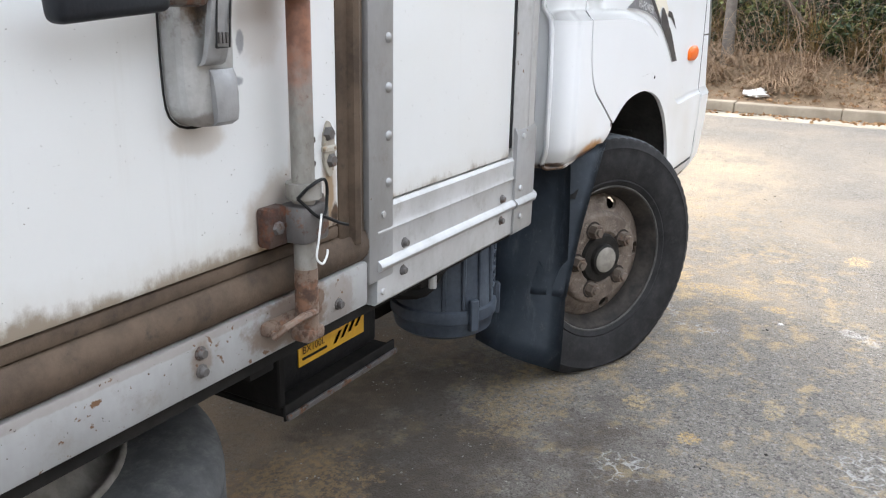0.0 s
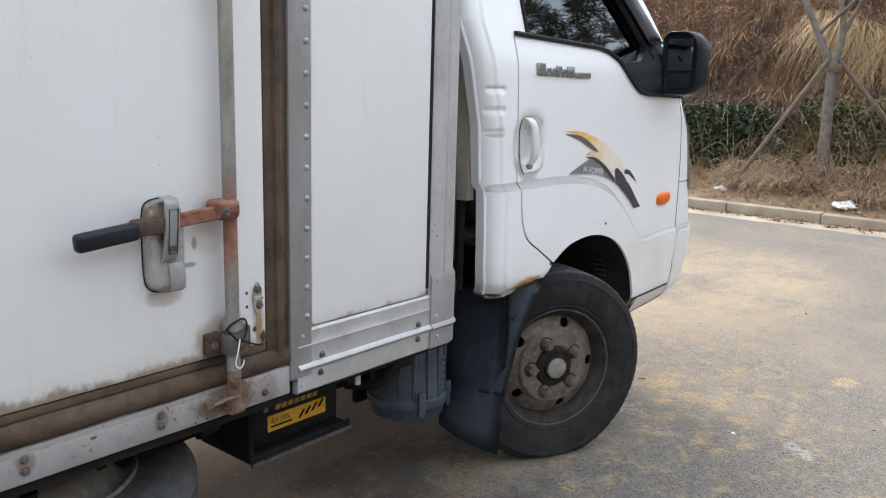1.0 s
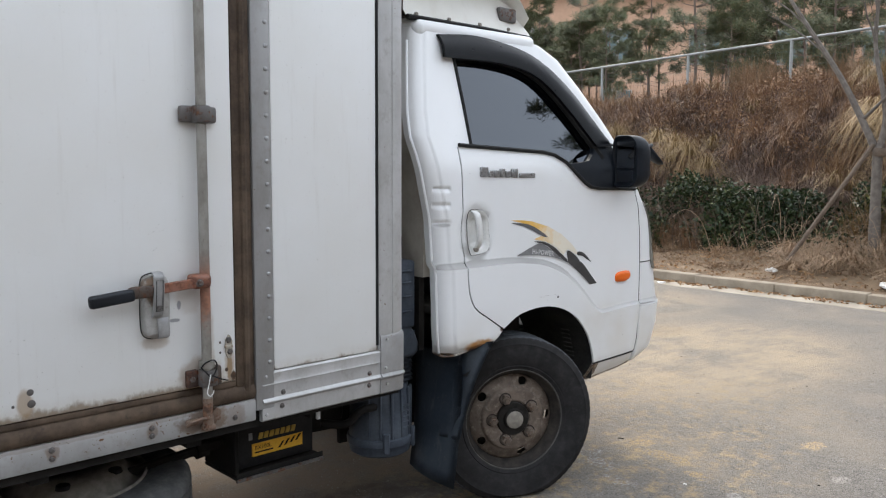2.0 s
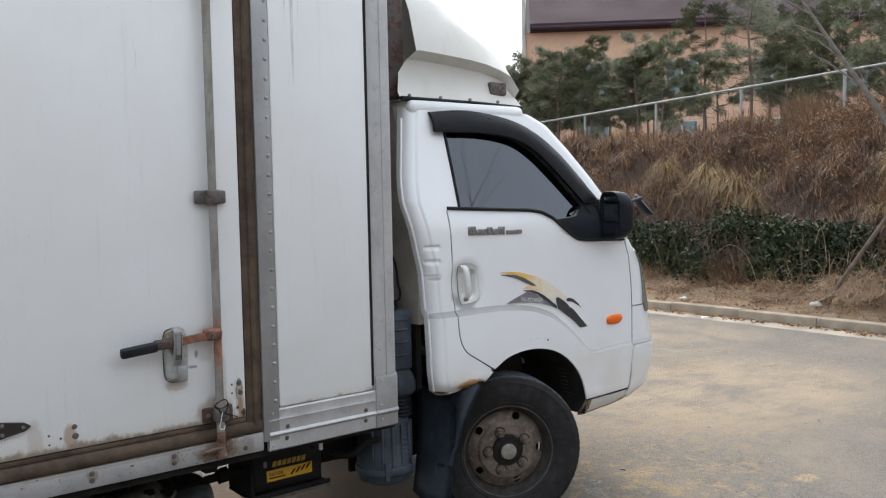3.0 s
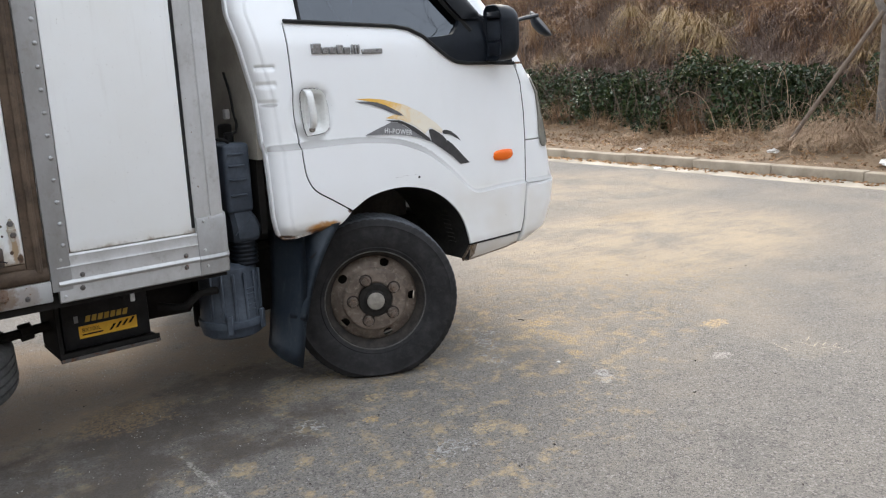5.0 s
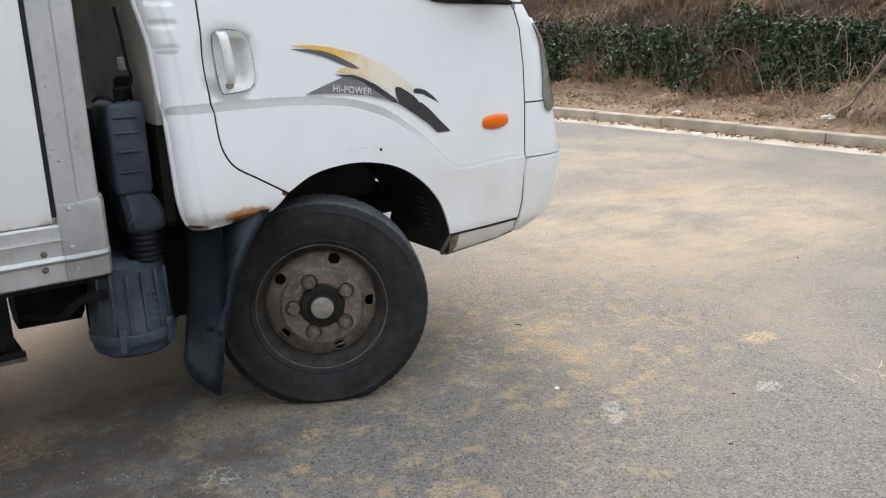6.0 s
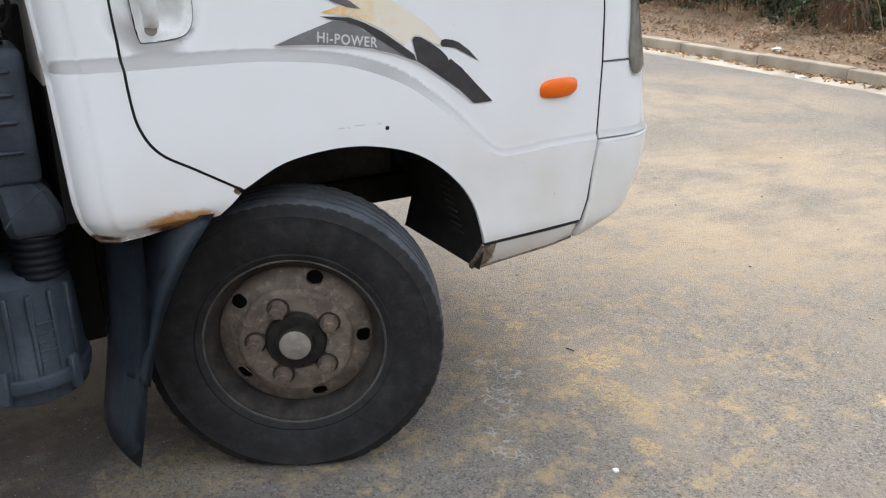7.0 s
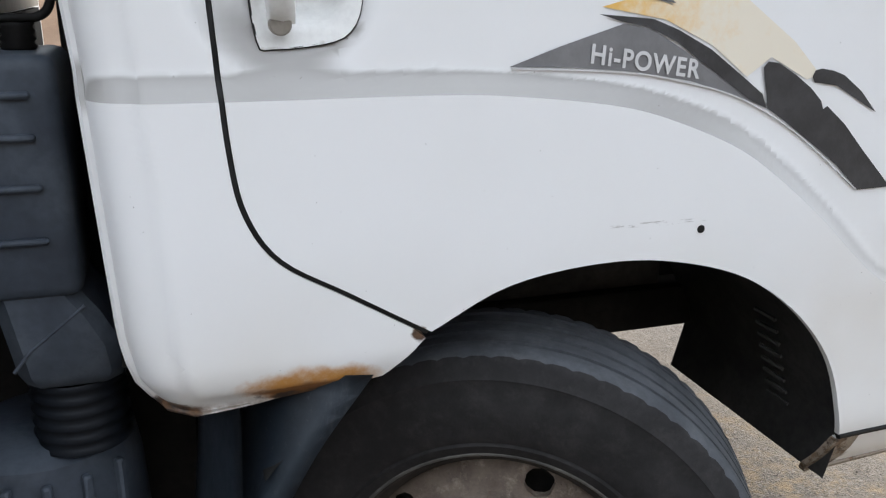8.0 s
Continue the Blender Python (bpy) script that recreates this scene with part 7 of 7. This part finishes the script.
    out = [tuple(p) for p in smooth_path([(-1.650, 1.095), (-1.642, 1.122), (-1.612, 1.130), (-1.582, 1.122), (-1.572, 1.08), (-1.574, 0.985), (-1.586, 0.952), (-1.614, 0.944), (-1.640, 0.953), (-1.650, 0.985), (-1.650, 1.095)], 3)][:-1]
    f = plate.faces.new([plate.verts.new((a, 0.034, b)) for a, b in out])
    for y, k in ((0.014, 0.985), (0.006, 0.93), (0.001, 0.80)):
        ex = bmesh.ops.extrude_face_region(plate, geom=[f])["geom"]
        f = [e for e in ex if isinstance(e, bmesh.types.BMFace)][0]
        for v, (a, b) in zip(f.verts, [(v.co.x, v.co.z) for v in f.verts]):
            v.co.y = y
        mx, mz = -1.611, 1.037
        last = max(abs(v.co.x - mx) for v in f.verts)
        for v in f.verts:
            v.co.x = mx + (v.co.x - mx) * (0.039 * k / last)
            v.co.z = mz + math.copysign(max(0.0, abs(v.co.z - mz) - 0.039 * (1 - k) * 0.45), v.co.z - mz)
    bmesh.ops.recalc_face_normals(plate, faces=plate.faces[:])
    lb = part("latch_body", plate, CAST, door, "cast silver-grey latch body", "all")
    lb.data.set_sharp_from_angle(angle=radians(50))
    rim_line = [Vector((a, 0.0325, b)) for a, b in [(-1.611 + (p[0] + 1.611) * 1.06, 1.037 + (p[1] - 1.037) * 1.025) for p in out]]
    part("latch_gasket", tube(rim_line + rim_line[:1], 0.0016, 5, None, False), SEAM, lb, "thin black gasket round the latch")
    part("handle_lug", box(-1.702, -1.634, -0.026, -0.002, 1.070, 1.104, 0.008, 2), RUSTY_IRON, door, "dark rusted lug between grip and latch")
    # the strap bridges the lever and folds down into the body
    st = bmesh.new()
    fold = smooth_path([(0.004, 1.010), (-0.012, 1.014), (-0.020, 1.040), (-0.027, 1.080), (-0.029, 1.115), (-0.026, 1.132), (-0.012, 1.139), (0.012, 1.139)], 3)
    rows = []
    for p in fold:
        y, z = p[0], p[1]
        rows.append([st.verts.new(q) for q in ((-1.634, y + 0.007, z), (-1.633, y + 0.0015, z), (-1.630, y, z), (-1.607, y, z), (-1.604, y + 0.0015, z), (-1.603, y + 0.007, z))])
    for a, b in zip(rows, rows[1:]):
        for k in range(5):
            st.faces.new((a[k], a[k + 1], b[k + 1], b[k]))
    bmesh.ops.recalc_face_normals(st, faces=st.faces[:])
    st = part("latch_strap", st, CAST_DARK, door, "worn grey latch strap over the lever")
    inset = [Vector((a, -0.0225 - (b - 1.03) * 0.09, b)) for a, b in ((-1.628, 1.030), (-1.628, 1.118), (-1.609, 1.118), (-1.609, 1.030))]
    part("strap_groove", tube(inset + inset[:1], 0.0011, 4, None, False), SEAM, st, "fine dark outline pressed in the strap")
    for k in range(3):
        part("stamped_bar", box(-1.624 + 0.005 * k, -1.621 + 0.005 * k, -0.0240, -0.018, 1.034, 1.045), BRACKET, st)
    ct = bmesh.new()
    rings = []
    for z, y in ((1.006, -0.003), (0.998, -0.007), (0.980, -0.009), (0.962, -0.009), (0.951, -0.007), (0.946, 0.000)):
        x0, x1 = -1.617 + (1.006 - z) * 0.05, -1.582 - (0.002 if z < 0.95 else 0.0)
        rings.append([ct.verts.new(p) for p in ((x0, 0.014, z), (x0, y + 0.003, z), (x0 + 0.004, y, z), (x1 - 0.004, y, z), (x1, y + 0.003, z), (x1, 0.014, z))])
    for a, b in zip(rings, rings[1:]):
        for k in range(6):
            ct.faces.new((a[k], a[(k + 1) % 6], b[(k + 1) % 6], b[k]))
    ct.faces.new(rings[0][::-1])
    ct.faces.new(rings[-1])
    bmesh.ops.recalc_face_normals(ct, faces=ct.faces[:])
    part("latch_catch", ct, CAST_DARK, door, "grey thumb catch")
    op = bmesh.new()
    line = [tuple(p) for p in smooth_path([(-1.387, 0.905), (-1.378, 0.922), (-1.367, 0.905), (-1.366, 0.886), (-1.366, 0.864), (-1.376, 0.846), (-1.387, 0.862), (-1.389, 0.886), (-1.387, 0.905)], 3)][:-1]
    f = op.faces.new([op.verts.new((a, 0.034, b)) for a, b in line])
    ex = bmesh.ops.extrude_face_region(op, geom=[f])["geom"]
    for v in [e for e in ex if isinstance(e, bmesh.types.BMVert)]:
        v.co.y = 0.0285
    bmesh.ops.recalc_face_normals(op, faces=op.faces[:])
    opl = part("old_catch_plate", op, OLD_PLATE, door, "stained beige bolted plate with rust drips")
    part("plate_bar", box(-1.391, -1.364, 0.025, 0.034, 0.880, 0.889, 0.002, 1), OLD_PLATE, opl)
    # strap hinge
    hg = bmesh.new()
    line = [(-2.46, 0.915), (-2.20, 0.905), (-2.10, 0.888), (-2.082, 0.875), (-2.10, 0.862), (-2.20, 0.842), (-2.46, 0.835)]
    f = hg.faces.new([hg.verts.new((a, 0.033, b)) for a, b in line])
    ex = bmesh.ops.extrude_face_region(hg, geom=[f])["geom"]
    for v in [e for e in ex if isinstance(e, bmesh.types.BMVert)]:
        v.co.y = 0.022
    bmesh.ops.recalc_face_normals(hg, faces=hg.faces[:])
    h = part("strap_hinge", hg, HINGE, door, "black rusted strap hinge")
    for a, b in ((-2.105, 0.875), (-2.165, 0.890), (-2.165, 0.860), (-2.25, 0.892), (-2.25, 0.856)):
        part("hinge_bolt", lathe([(0.0, -0.005), (0.005, -0.004), (0.007, 0.001)], 10, "y", None, Matrix.Translation((a, 0.022, b))), CHROME, h)
    for a, b, s in ((-1.952, 0.846, 0.011), (-1.950, 0.815, 0.013), (-1.995, 0.815, 0.005), (-2.03, 0.83, 0.005), (-2.03, 0.80, 0.004)):
        part("screw_hole", lathe([(0.0, -0.0015), (s * 0.6, -0.0015), (s, 0.001)], 10, "y", None, Matrix.Translation((a, 0.033, b))), BRACKET, door)
    for a, b in ((-1.378, 0.905), (-1.374, 0.868)):
        part("old_bolt", lathe([(0.0, -0.006), (0.007, -0.006), (0.010, -0.002), (0.011, 0.001)], 6, "y", None, Matrix.Translation((a, 0.029, b))), BRACKET, door)


def build_under():
    for y in (0.48, 1.30):
        part("frame_rail", box(-3.7, 0.75, y, y + 0.07, 0.530, 0.612, 0.008), UNDER, truck)
    for x in (-3.2, -2.2, -1.38, -0.7, 0.2, 0.6):
        part("cross_member", box(x, x + 0.08, 0.48, 1.37, 0.535, 0.600, 0.008), UNDER, truck)
    part("engine", box(-0.62, 0.25, 0.62, 1.2, 0.34, 0.84, 0.06), UNDER, truck)
    part("front_axle", tube([(0.018, 0.20, 0.33), (0.018, 1.64, 0.33)], 0.045, 10), UNDER, truck)
    part("rear_axle", tube([(-2.62, 0.2, 0.345), (-2.62, 1.64, 0.345)], 0.06, 10), UNDER, truck)
    part("drive_shaft", tube([(-0.6, 0.92, 0.5), (-2.6, 0.92, 0.36)], 0.04, 10), UNDER, truck)
    # added dark mass that blacks out the space between battery and canister
    part("silencer", tube([(-0.86, 0.52, 0.455), (-0.855, 0.52, 0.455), (-0.67, 0.50, 0.455), (-0.665, 0.50, 0.455)], [0.075, 0.09, 0.09, 0.075], 18), UNDER, truck, "black drum filling the dark space beside the battery")
    part("brace_bar", tube([(-1.23, 0.36, 0.47), (-1.60, 0.36, 0.44)], 0.018, 8), UNDER, truck)
    part("brace_knob", tube([(-1.30, 0.36, 0.465), (-1.34, 0.36, 0.461)], 0.032, 8), UNDER, truck)
    for x in (-2.4, -1.95, -1.5, -1.05):
        part("floor_bearer", box(x, x + 0.05, 0.09, 1.75, 0.575, 0.63, 0.004), UNDER, truck)
    for x in (-1.02,):
        part("floor_bolt", tube([(x, 0.085, 0.57), (x, 0.085, 0.64)], 0.008, 8), ALU, truck)
    part("bulkhead", box(-0.667, -0.655, 0.17, 1.67, 1.08, 2.60), CAB_REAR, truck, "dirty cream front wall of the cargo box", False)
    # black lower sheet puts the gap's shade into the wall colour
    part("bulkhead_sill", box(-0.667, -0.655, 0.17, 1.67, 0.62, 1.075), UNDER, truck, "lower front wall blackened for the shade in the gap", False)
    # black sheets added to stand in for the shade behind the air cleaner
    part("inner_shield", box(-0.655, -0.36, 0.46, 0.485, 0.30, 1.00, 0.006), UNDER, truck, "black sheet standing in for shade behind the air cleaner")
    # added block, sized to hide the bank from the camera's view
    part("corner_post", box(-0.478, -0.405, 1.60, 1.70, 0.85, 2.0, 0.01), CAB_REAR, truck, "added cream block closing the slot at the cab's far corner")
    # added dark filler, placed to fit the camera's view past the duct
    part("cab_bracket", box(-0.484, -0.430, 0.395, 0.455, 0.85, 1.135, 0.012, 2), UNDER, truck, "black filler block behind the duct")
    # lower sheet carries the same painted shade on towards the wheel
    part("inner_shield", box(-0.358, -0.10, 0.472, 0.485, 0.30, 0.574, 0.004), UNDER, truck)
    # battery in its tray
    bat = part("battery", box(-1.215, -0.900, 0.292, 0.47, 0.375, 0.555, 0.008), BATTERY, truck, "black battery with a yellow label")
    part("label", box(-1.160, -0.950, 0.2895, 0.293, 0.413, 0.459), YELLOW, bat, "yellow label strip")
    bm = bmesh.new()
    for k in range(4):
        x = -1.055 + 0.024 * k
        zz = 0.423 + 0.004 * k
        bm.faces.new([bm.verts.new(p) for p in ((x, 0.2885, zz), (x + 0.010, 0.2885, zz), (x + 0.028, 0.2885, zz + 0.022), (x + 0.018, 0.2885, zz + 0.022))])
    bmesh.ops.solidify(bm, geom=bm.faces[:], thickness=0.001)
    part("label_flash", bm, INK, bat, "black slanted flashes")
    cu = bpy.data.curves.new("label_text", "FONT")
    cu.body, cu.size = "BX100L", 0.022
    tmp = new("label_text", cu)
    me = bpy.data.meshes.new_from_object(tmp.evaluated_get(bpy.context.evaluated_depsgraph_get()))
    bpy.data.objects.remove(tmp)
    for v in me.vertices:
        v.co = Vector((-1.150 + v.co.x * 0.95, 0.2885, 0.436 + v.co.y * 0.95))
    me.materials.append(INK)
    ob = new("label_text", me)
    ob.parent = bat
    tagged(ob, "black BX100L printing")
    bm = box(-1.150, -1.076, 0.2880, 0.2896, 0.424, 0.429)
    part("label_bars", bm, INK, bat, "black printed bar")
    bm = bmesh.new()
    for k in range(7):
        x = -1.135 + 0.0225 * k
        slab = box(x, x + 0.016, 0.2885, 0.293, 0.472, 0.494)
        for v in slab.verts:
            v.co.x += (v.co.z - 0.472) * 0.25
        tmp = bpy.data.meshes.new("bar")
        slab.to_mesh(tmp)
        slab.free()
        bm.from_mesh(tmp)
        bpy.data.meshes.remove(tmp)
    part("lettering_bars", bm, GOLD, bat, "dull gold maker's mark as slanted bars")
    part("sticker", box(-1.172, -1.158, 0.2895, 0.293, 0.475, 0.50), DECAL_GREY, bat)
    tray = box(-1.240, -0.880, 0.262, 0.49, 0.352, 0.366, 0.003, 1)
    tr = part("battery_tray", tray, UNDER, truck, "black steel battery tray")
    part("tray_lip", box(-1.240, -0.880, 0.258, 0.264, 0.345, 0.378, 0.002, 1), UNDER, tr)
    part("tray_side", box(-1.240, -1.222, 0.27, 0.49, 0.3665, 0.60, 0.003, 1), UNDER, tr)
    part("tray_ledge", box(-1.240, -0.880, 0.250, 0.257, 0.348, 0.360, 0.002, 1), BRACKET, truck)
    # air cleaner
    can = bmesh.new()
    m = Matrix.Translation((-0.553, 0.325, 0))
    lathe([(0.0, 0.285), (0.105, 0.288), (0.122, 0.300), (0.128, 0.330), (0.133, 0.335), (0.135, 0.352), (0.133, 0.362), (0.126, 0.366), (0.120, 0.52), (0.112, 0.575), (0.09, 0.59), (0.0, 0.592)], 36, "z", can, m)
    air = part("air_cleaner", can, CANISTER, truck, "slate plastic air cleaner canister")
    for a in np.radians([-150, -128, -106, -84, -62, -40]):
        c, s = math.cos(a), math.sin(a)
        b = box(-0.007, 0.007, -0.006, 0.006, 0.368, 0.56, 0.003, 1)
        b.transform(Matrix.Translation((-0.553 + 0.122 * c, 0.325 + 0.122 * s, 0)) @ Matrix.Rotation(a, 4, "Z"))
        part("rib", b, CANISTER, air)
    for k in range(5):
        z = 0.40 + 0.022 * k
        a = radians(-73)
        b = box(-0.004, 0.006, -0.018, 0.018, z, z + 0.006, 0.001, 1)
        b.transform(Matrix.Translation((-0.553 + 0.122 * math.cos(a), 0.325 + 0.122 * math.sin(a), 0)) @ Matrix.Rotation(a, 4, "Z"))
        part("cooling_rib", b, CANISTER, air)
    for a in (-118, -52):
        b = box(-0.004, 0.012, -0.012, 0.012, 0.315, 0.395, 0.003, 1)
        b.transform(Matrix.Translation((-0.553 + 0.132 * math.cos(radians(a)), 0.325 + 0.132 * math.sin(radians(a)), 0)) @ Matrix.Rotation(radians(a), 4, "Z"))
        part("clip", b, CANISTER, air)
    duct = box(-0.582, -0.470, 0.198, 0.362, 0.80, 1.072, 0.016, 3)
    # a lower shoulder widens forward and necks down to the bellows
    rows = []
    for z, x0, x1, y0, y1 in ((0.806, -0.572, -0.480, 0.207, 0.353), (0.775, -0.566, -0.458, 0.204, 0.352), (0.735, -0.560, -0.440, 0.206, 0.350), (0.700, -0.556, -0.436, 0.212, 0.348), (0.682, -0.550, -0.442, 0.222, 0.340), (0.674, -0.545, -0.452, 0.236, 0.330)):
        c = 0.016
        rows.append([duct.verts.new((x, y, z)) for x, y in ((x0 + c, y0), (x1 - c, y0), (x1, y0 + c), (x1, y1 - c), (x1 - c, y1), (x0 + c, y1), (x0, y1 - c), (x0, y0 + c))])
    for a, b in zip(rows, rows[1:]):
        for k in range(8):
            duct.faces.new((a[k], a[(k + 1) % 8], b[(k + 1) % 8], b[k]))
    bmesh.ops.recalc_face_normals(duct, faces=duct.faces[:])
    duct = part("intake_duct", duct, CANISTER, truck, "slate plastic intake duct")
    for z in (0.875, 0.935, 0.99, 1.035):
        part("duct_rib", box(-0.566, -0.498, 0.190, 0.204, z - 0.008, z, 0.003, 1), CANISTER, duct)
    part("duct_rib", tube([(-0.556, 0.208, 0.712), (-0.535, 0.206, 0.738), (-0.472, 0.205, 0.788)], 0.0022, 6), CANISTER, duct)
    part("bellows", lathe([(0.050 + 0.0045 * (k % 3 > 0) + 0.0045 * (k % 3 == 1), 0.58 + 0.0058 * k) for k in range(18)], 28, "z", None, Matrix.Translation((-0.498, 0.276, 0))), BLACK_PLASTIC, truck, "black rubber bellows", "all")
    part("hose_clip", box(-0.478, -0.455, 0.375, 0.398, 1.155, 1.195, 0.004, 1), DECAL_WHITE, truck, "pale plastic hose clip")
    part("stack_bellows", lathe([(0.0, 1.070)] + [(0.0165 + 0.0035 * (k % 2), 1.071 + 0.0042 * k) for k in range(8)] + [(0.0, 1.1015)], 20, "z", None, Matrix.Translation((-0.514, 0.28, 0))), INK, duct, "small black bellows", "all")
    part("hose_elbow", tube(smooth_path([(-0.532, 0.28, 1.105), (-0.512, 0.28, 1.106), (-0.492, 0.28, 1.107), (-0.479, 0.282, 1.118), (-0.474, 0.285, 1.145), (-0.480, 0.29, 1.180), (-0.484, 0.30, 1.26), (-0.484, 0.34, 1.34)], 5), 0.0052, 8), INK, duct, "black hose bent up from the duct", "all")
    part("cab_hose", tube(smooth_path([(-0.600, 0.25, 1.078), (-0.585, 0.225, 1.092), (-0.560, 0.215, 1.084), (-0.548, 0.215, 1.074)], 4), 0.006, 6), INK, truck)
    part("hanger_arm", tube(smooth_path([(-0.64, 0.25, 0.50), (-0.72, 0.24, 0.50), (-0.78, 0.25, 0.46), (-0.86, 0.3, 0.47)], 4), 0.016, 8), UNDER, truck)
    # splash shield and mud flap behind the wheel
    bm, rows = bmesh.new(), []
    outer = smooth_path([(-0.165, 0.060, 0.725), (-0.235, 0.060, 0.63), (-0.290, 0.066, 0.52), (-0.322, 0.072, 0.42), (-0.338, 0.078, 0.342)], 4)
    inner = smooth_path([(-0.295, 0.155, 0.70), (-0.305, 0.155, 0.63), (-0.330, 0.155, 0.52), (-0.355, 0.155, 0.42), (-0.375, 0.155, 0.345)], 4)
    for a, b in zip(outer, inner):
        rows.append([bm.verts.new(a), bm.verts.new(a.lerp(b, 0.15) + Vector((-0.008, 0.0, 0))), bm.verts.new(a.lerp(b, 0.55)), bm.verts.new(b), bm.verts.new(b + Vector((0.03, 0.20, 0)))])
    for a, b in zip(rows, rows[1:]):
        for k in range(4):
            bm.faces.new((a[k], a[k + 1], b[k + 1], b[k]))
    bmesh.ops.solidify(bm, geom=bm.faces[:], thickness=0.005)
    part("splash_shield", bm, FLAP, truck, "scuffed slate plastic splash shield", "all")
    bm, rows = bmesh.new(), []
    for t in np.linspace(0, 1, 11):
        z_o, z_i = 0.685 - 0.535 * t, 0.69 - 0.490 * t
        x_o, x_i = -0.312 - 0.072 * t**1.8, -0.352 - 0.062 * t**1.8
        row = []
        for u in np.linspace(0, 1, 7):
            y = 0.100 - 0.034 * t + 0.235 * u
            x = x_o + (x_i - x_o) * u - 0.022 * math.sin(u * math.pi) * t
            row.append(bm.verts.new((x, y, z_o + (z_i - z_o) * u)))
        rows.append(row)
    for a, b in zip(rows, rows[1:]):
        for k in range(6):
            bm.faces.new((a[k], a[k + 1], b[k + 1], b[k]))
    bmesh.ops.solidify(bm, geom=bm.faces[:], thickness=0.006)
    part("mud_flap", bm, FLAP, truck, "curled slate rubber mud flap", "all")


build_door()
build_shell()
build_nose()
build_mirror()
build_deflector()
build_interior()
build_wheels()
build_latch(build_box())
build_under()

# ---- planting, fence, buildings and litter ----
build_fence()
build_bare_tree()
build_tall_bare_tree()
build_house()
build_pines()
build_hedge()
build_grasses()


def build_litter():
    for k, (x, y, s) in enumerate(((6.95, 0.85, 0.12), (7.15, 2.3, 0.06), (6.30, 3.3, 0.045), (6.86, 4.0, 0.05))):
        bm = bmesh.new()
        bmesh.ops.create_icosphere(bm, subdivisions=3, radius=s)
        for v in bm.verts:
            u = v.co / s
            v.co *= 1 + 0.6 * noise.noise(u * 1.3 + Vector((k, 0, 0))) + 0.55 * noise.noise(u * 3.1 + Vector((0, k, 5))) + 0.3 * noise.noise(u * 7.0)
            v.co.z = max(v.co.z * 0.5, -0.01)
        bm.transform(Matrix.Translation((x, y, (bank_z(x, y) if x > 6.7 else 0.0) + s * 0.1)))
        solid("litter", bm, PAPER, "crumpled white plastic litter on the verge", "litter", "litter on the verge", smooth=False)
    rng = np.random.default_rng(5)
    cs = [(x, y, 0.002) for x, y in zip(rng.uniform(-2.5, 5, 5000), rng.uniform(-2.6, 3, 5000))]
    leaf_cloud("grit", "loose pale grit scattered on the asphalt", "grit", cs, [(0.03, 0.03, 0.001)] * len(cs), 3, (0.0015, 0.0045), PEBBLES, 17, 0.9)

    cs = [(x, y, 0.003) for x, y in zip(rng.uniform(-2.2, 5.5, 110), rng.uniform(-1.8, 2.6, 110))]
    leaf_cloud("bark_chips", "small dark chips and crumbs lying on the asphalt", "debris", cs, [(0.01, 0.01, 0.001)] * len(cs), 2, (0.003, 0.007), CHIPS, 19, 0.9)

    def strewn(rg, count):
        p = np.stack([rg.normal(1.62, 0.10, count), rg.normal(-1.03, 0.08, count), np.full(count, 0.006)], 1)
        return p, rg.uniform(0, 6.28, count)

    blades("straw_bits", "few bits of dry straw on the asphalt", 16, strewn, (0.025, 0.07), (0.002, 0.004), (0.9, 1.3), PALE_STRAW, 44, 0.35)
    twig = tube(smooth_path([(1.002, 0.240, 0.003), (1.006, 0.226, 0.005), (1.012, 0.212, 0.003)], 4), 0.0022, 6)
    solid("twig", twig, CHIPS, "short dark twig lying on the asphalt", "twig")
    cap = lathe([(0.0, 0.004), (0.006, 0.004), (0.008, 0.003), (0.0085, 0.0)], 18, "z", None, Matrix.Translation((0.691, -0.338, 0.0)))
    solid("bottle_cap", cap, PAPER, "small white round cap lying on the asphalt", "cap")


build_litter()
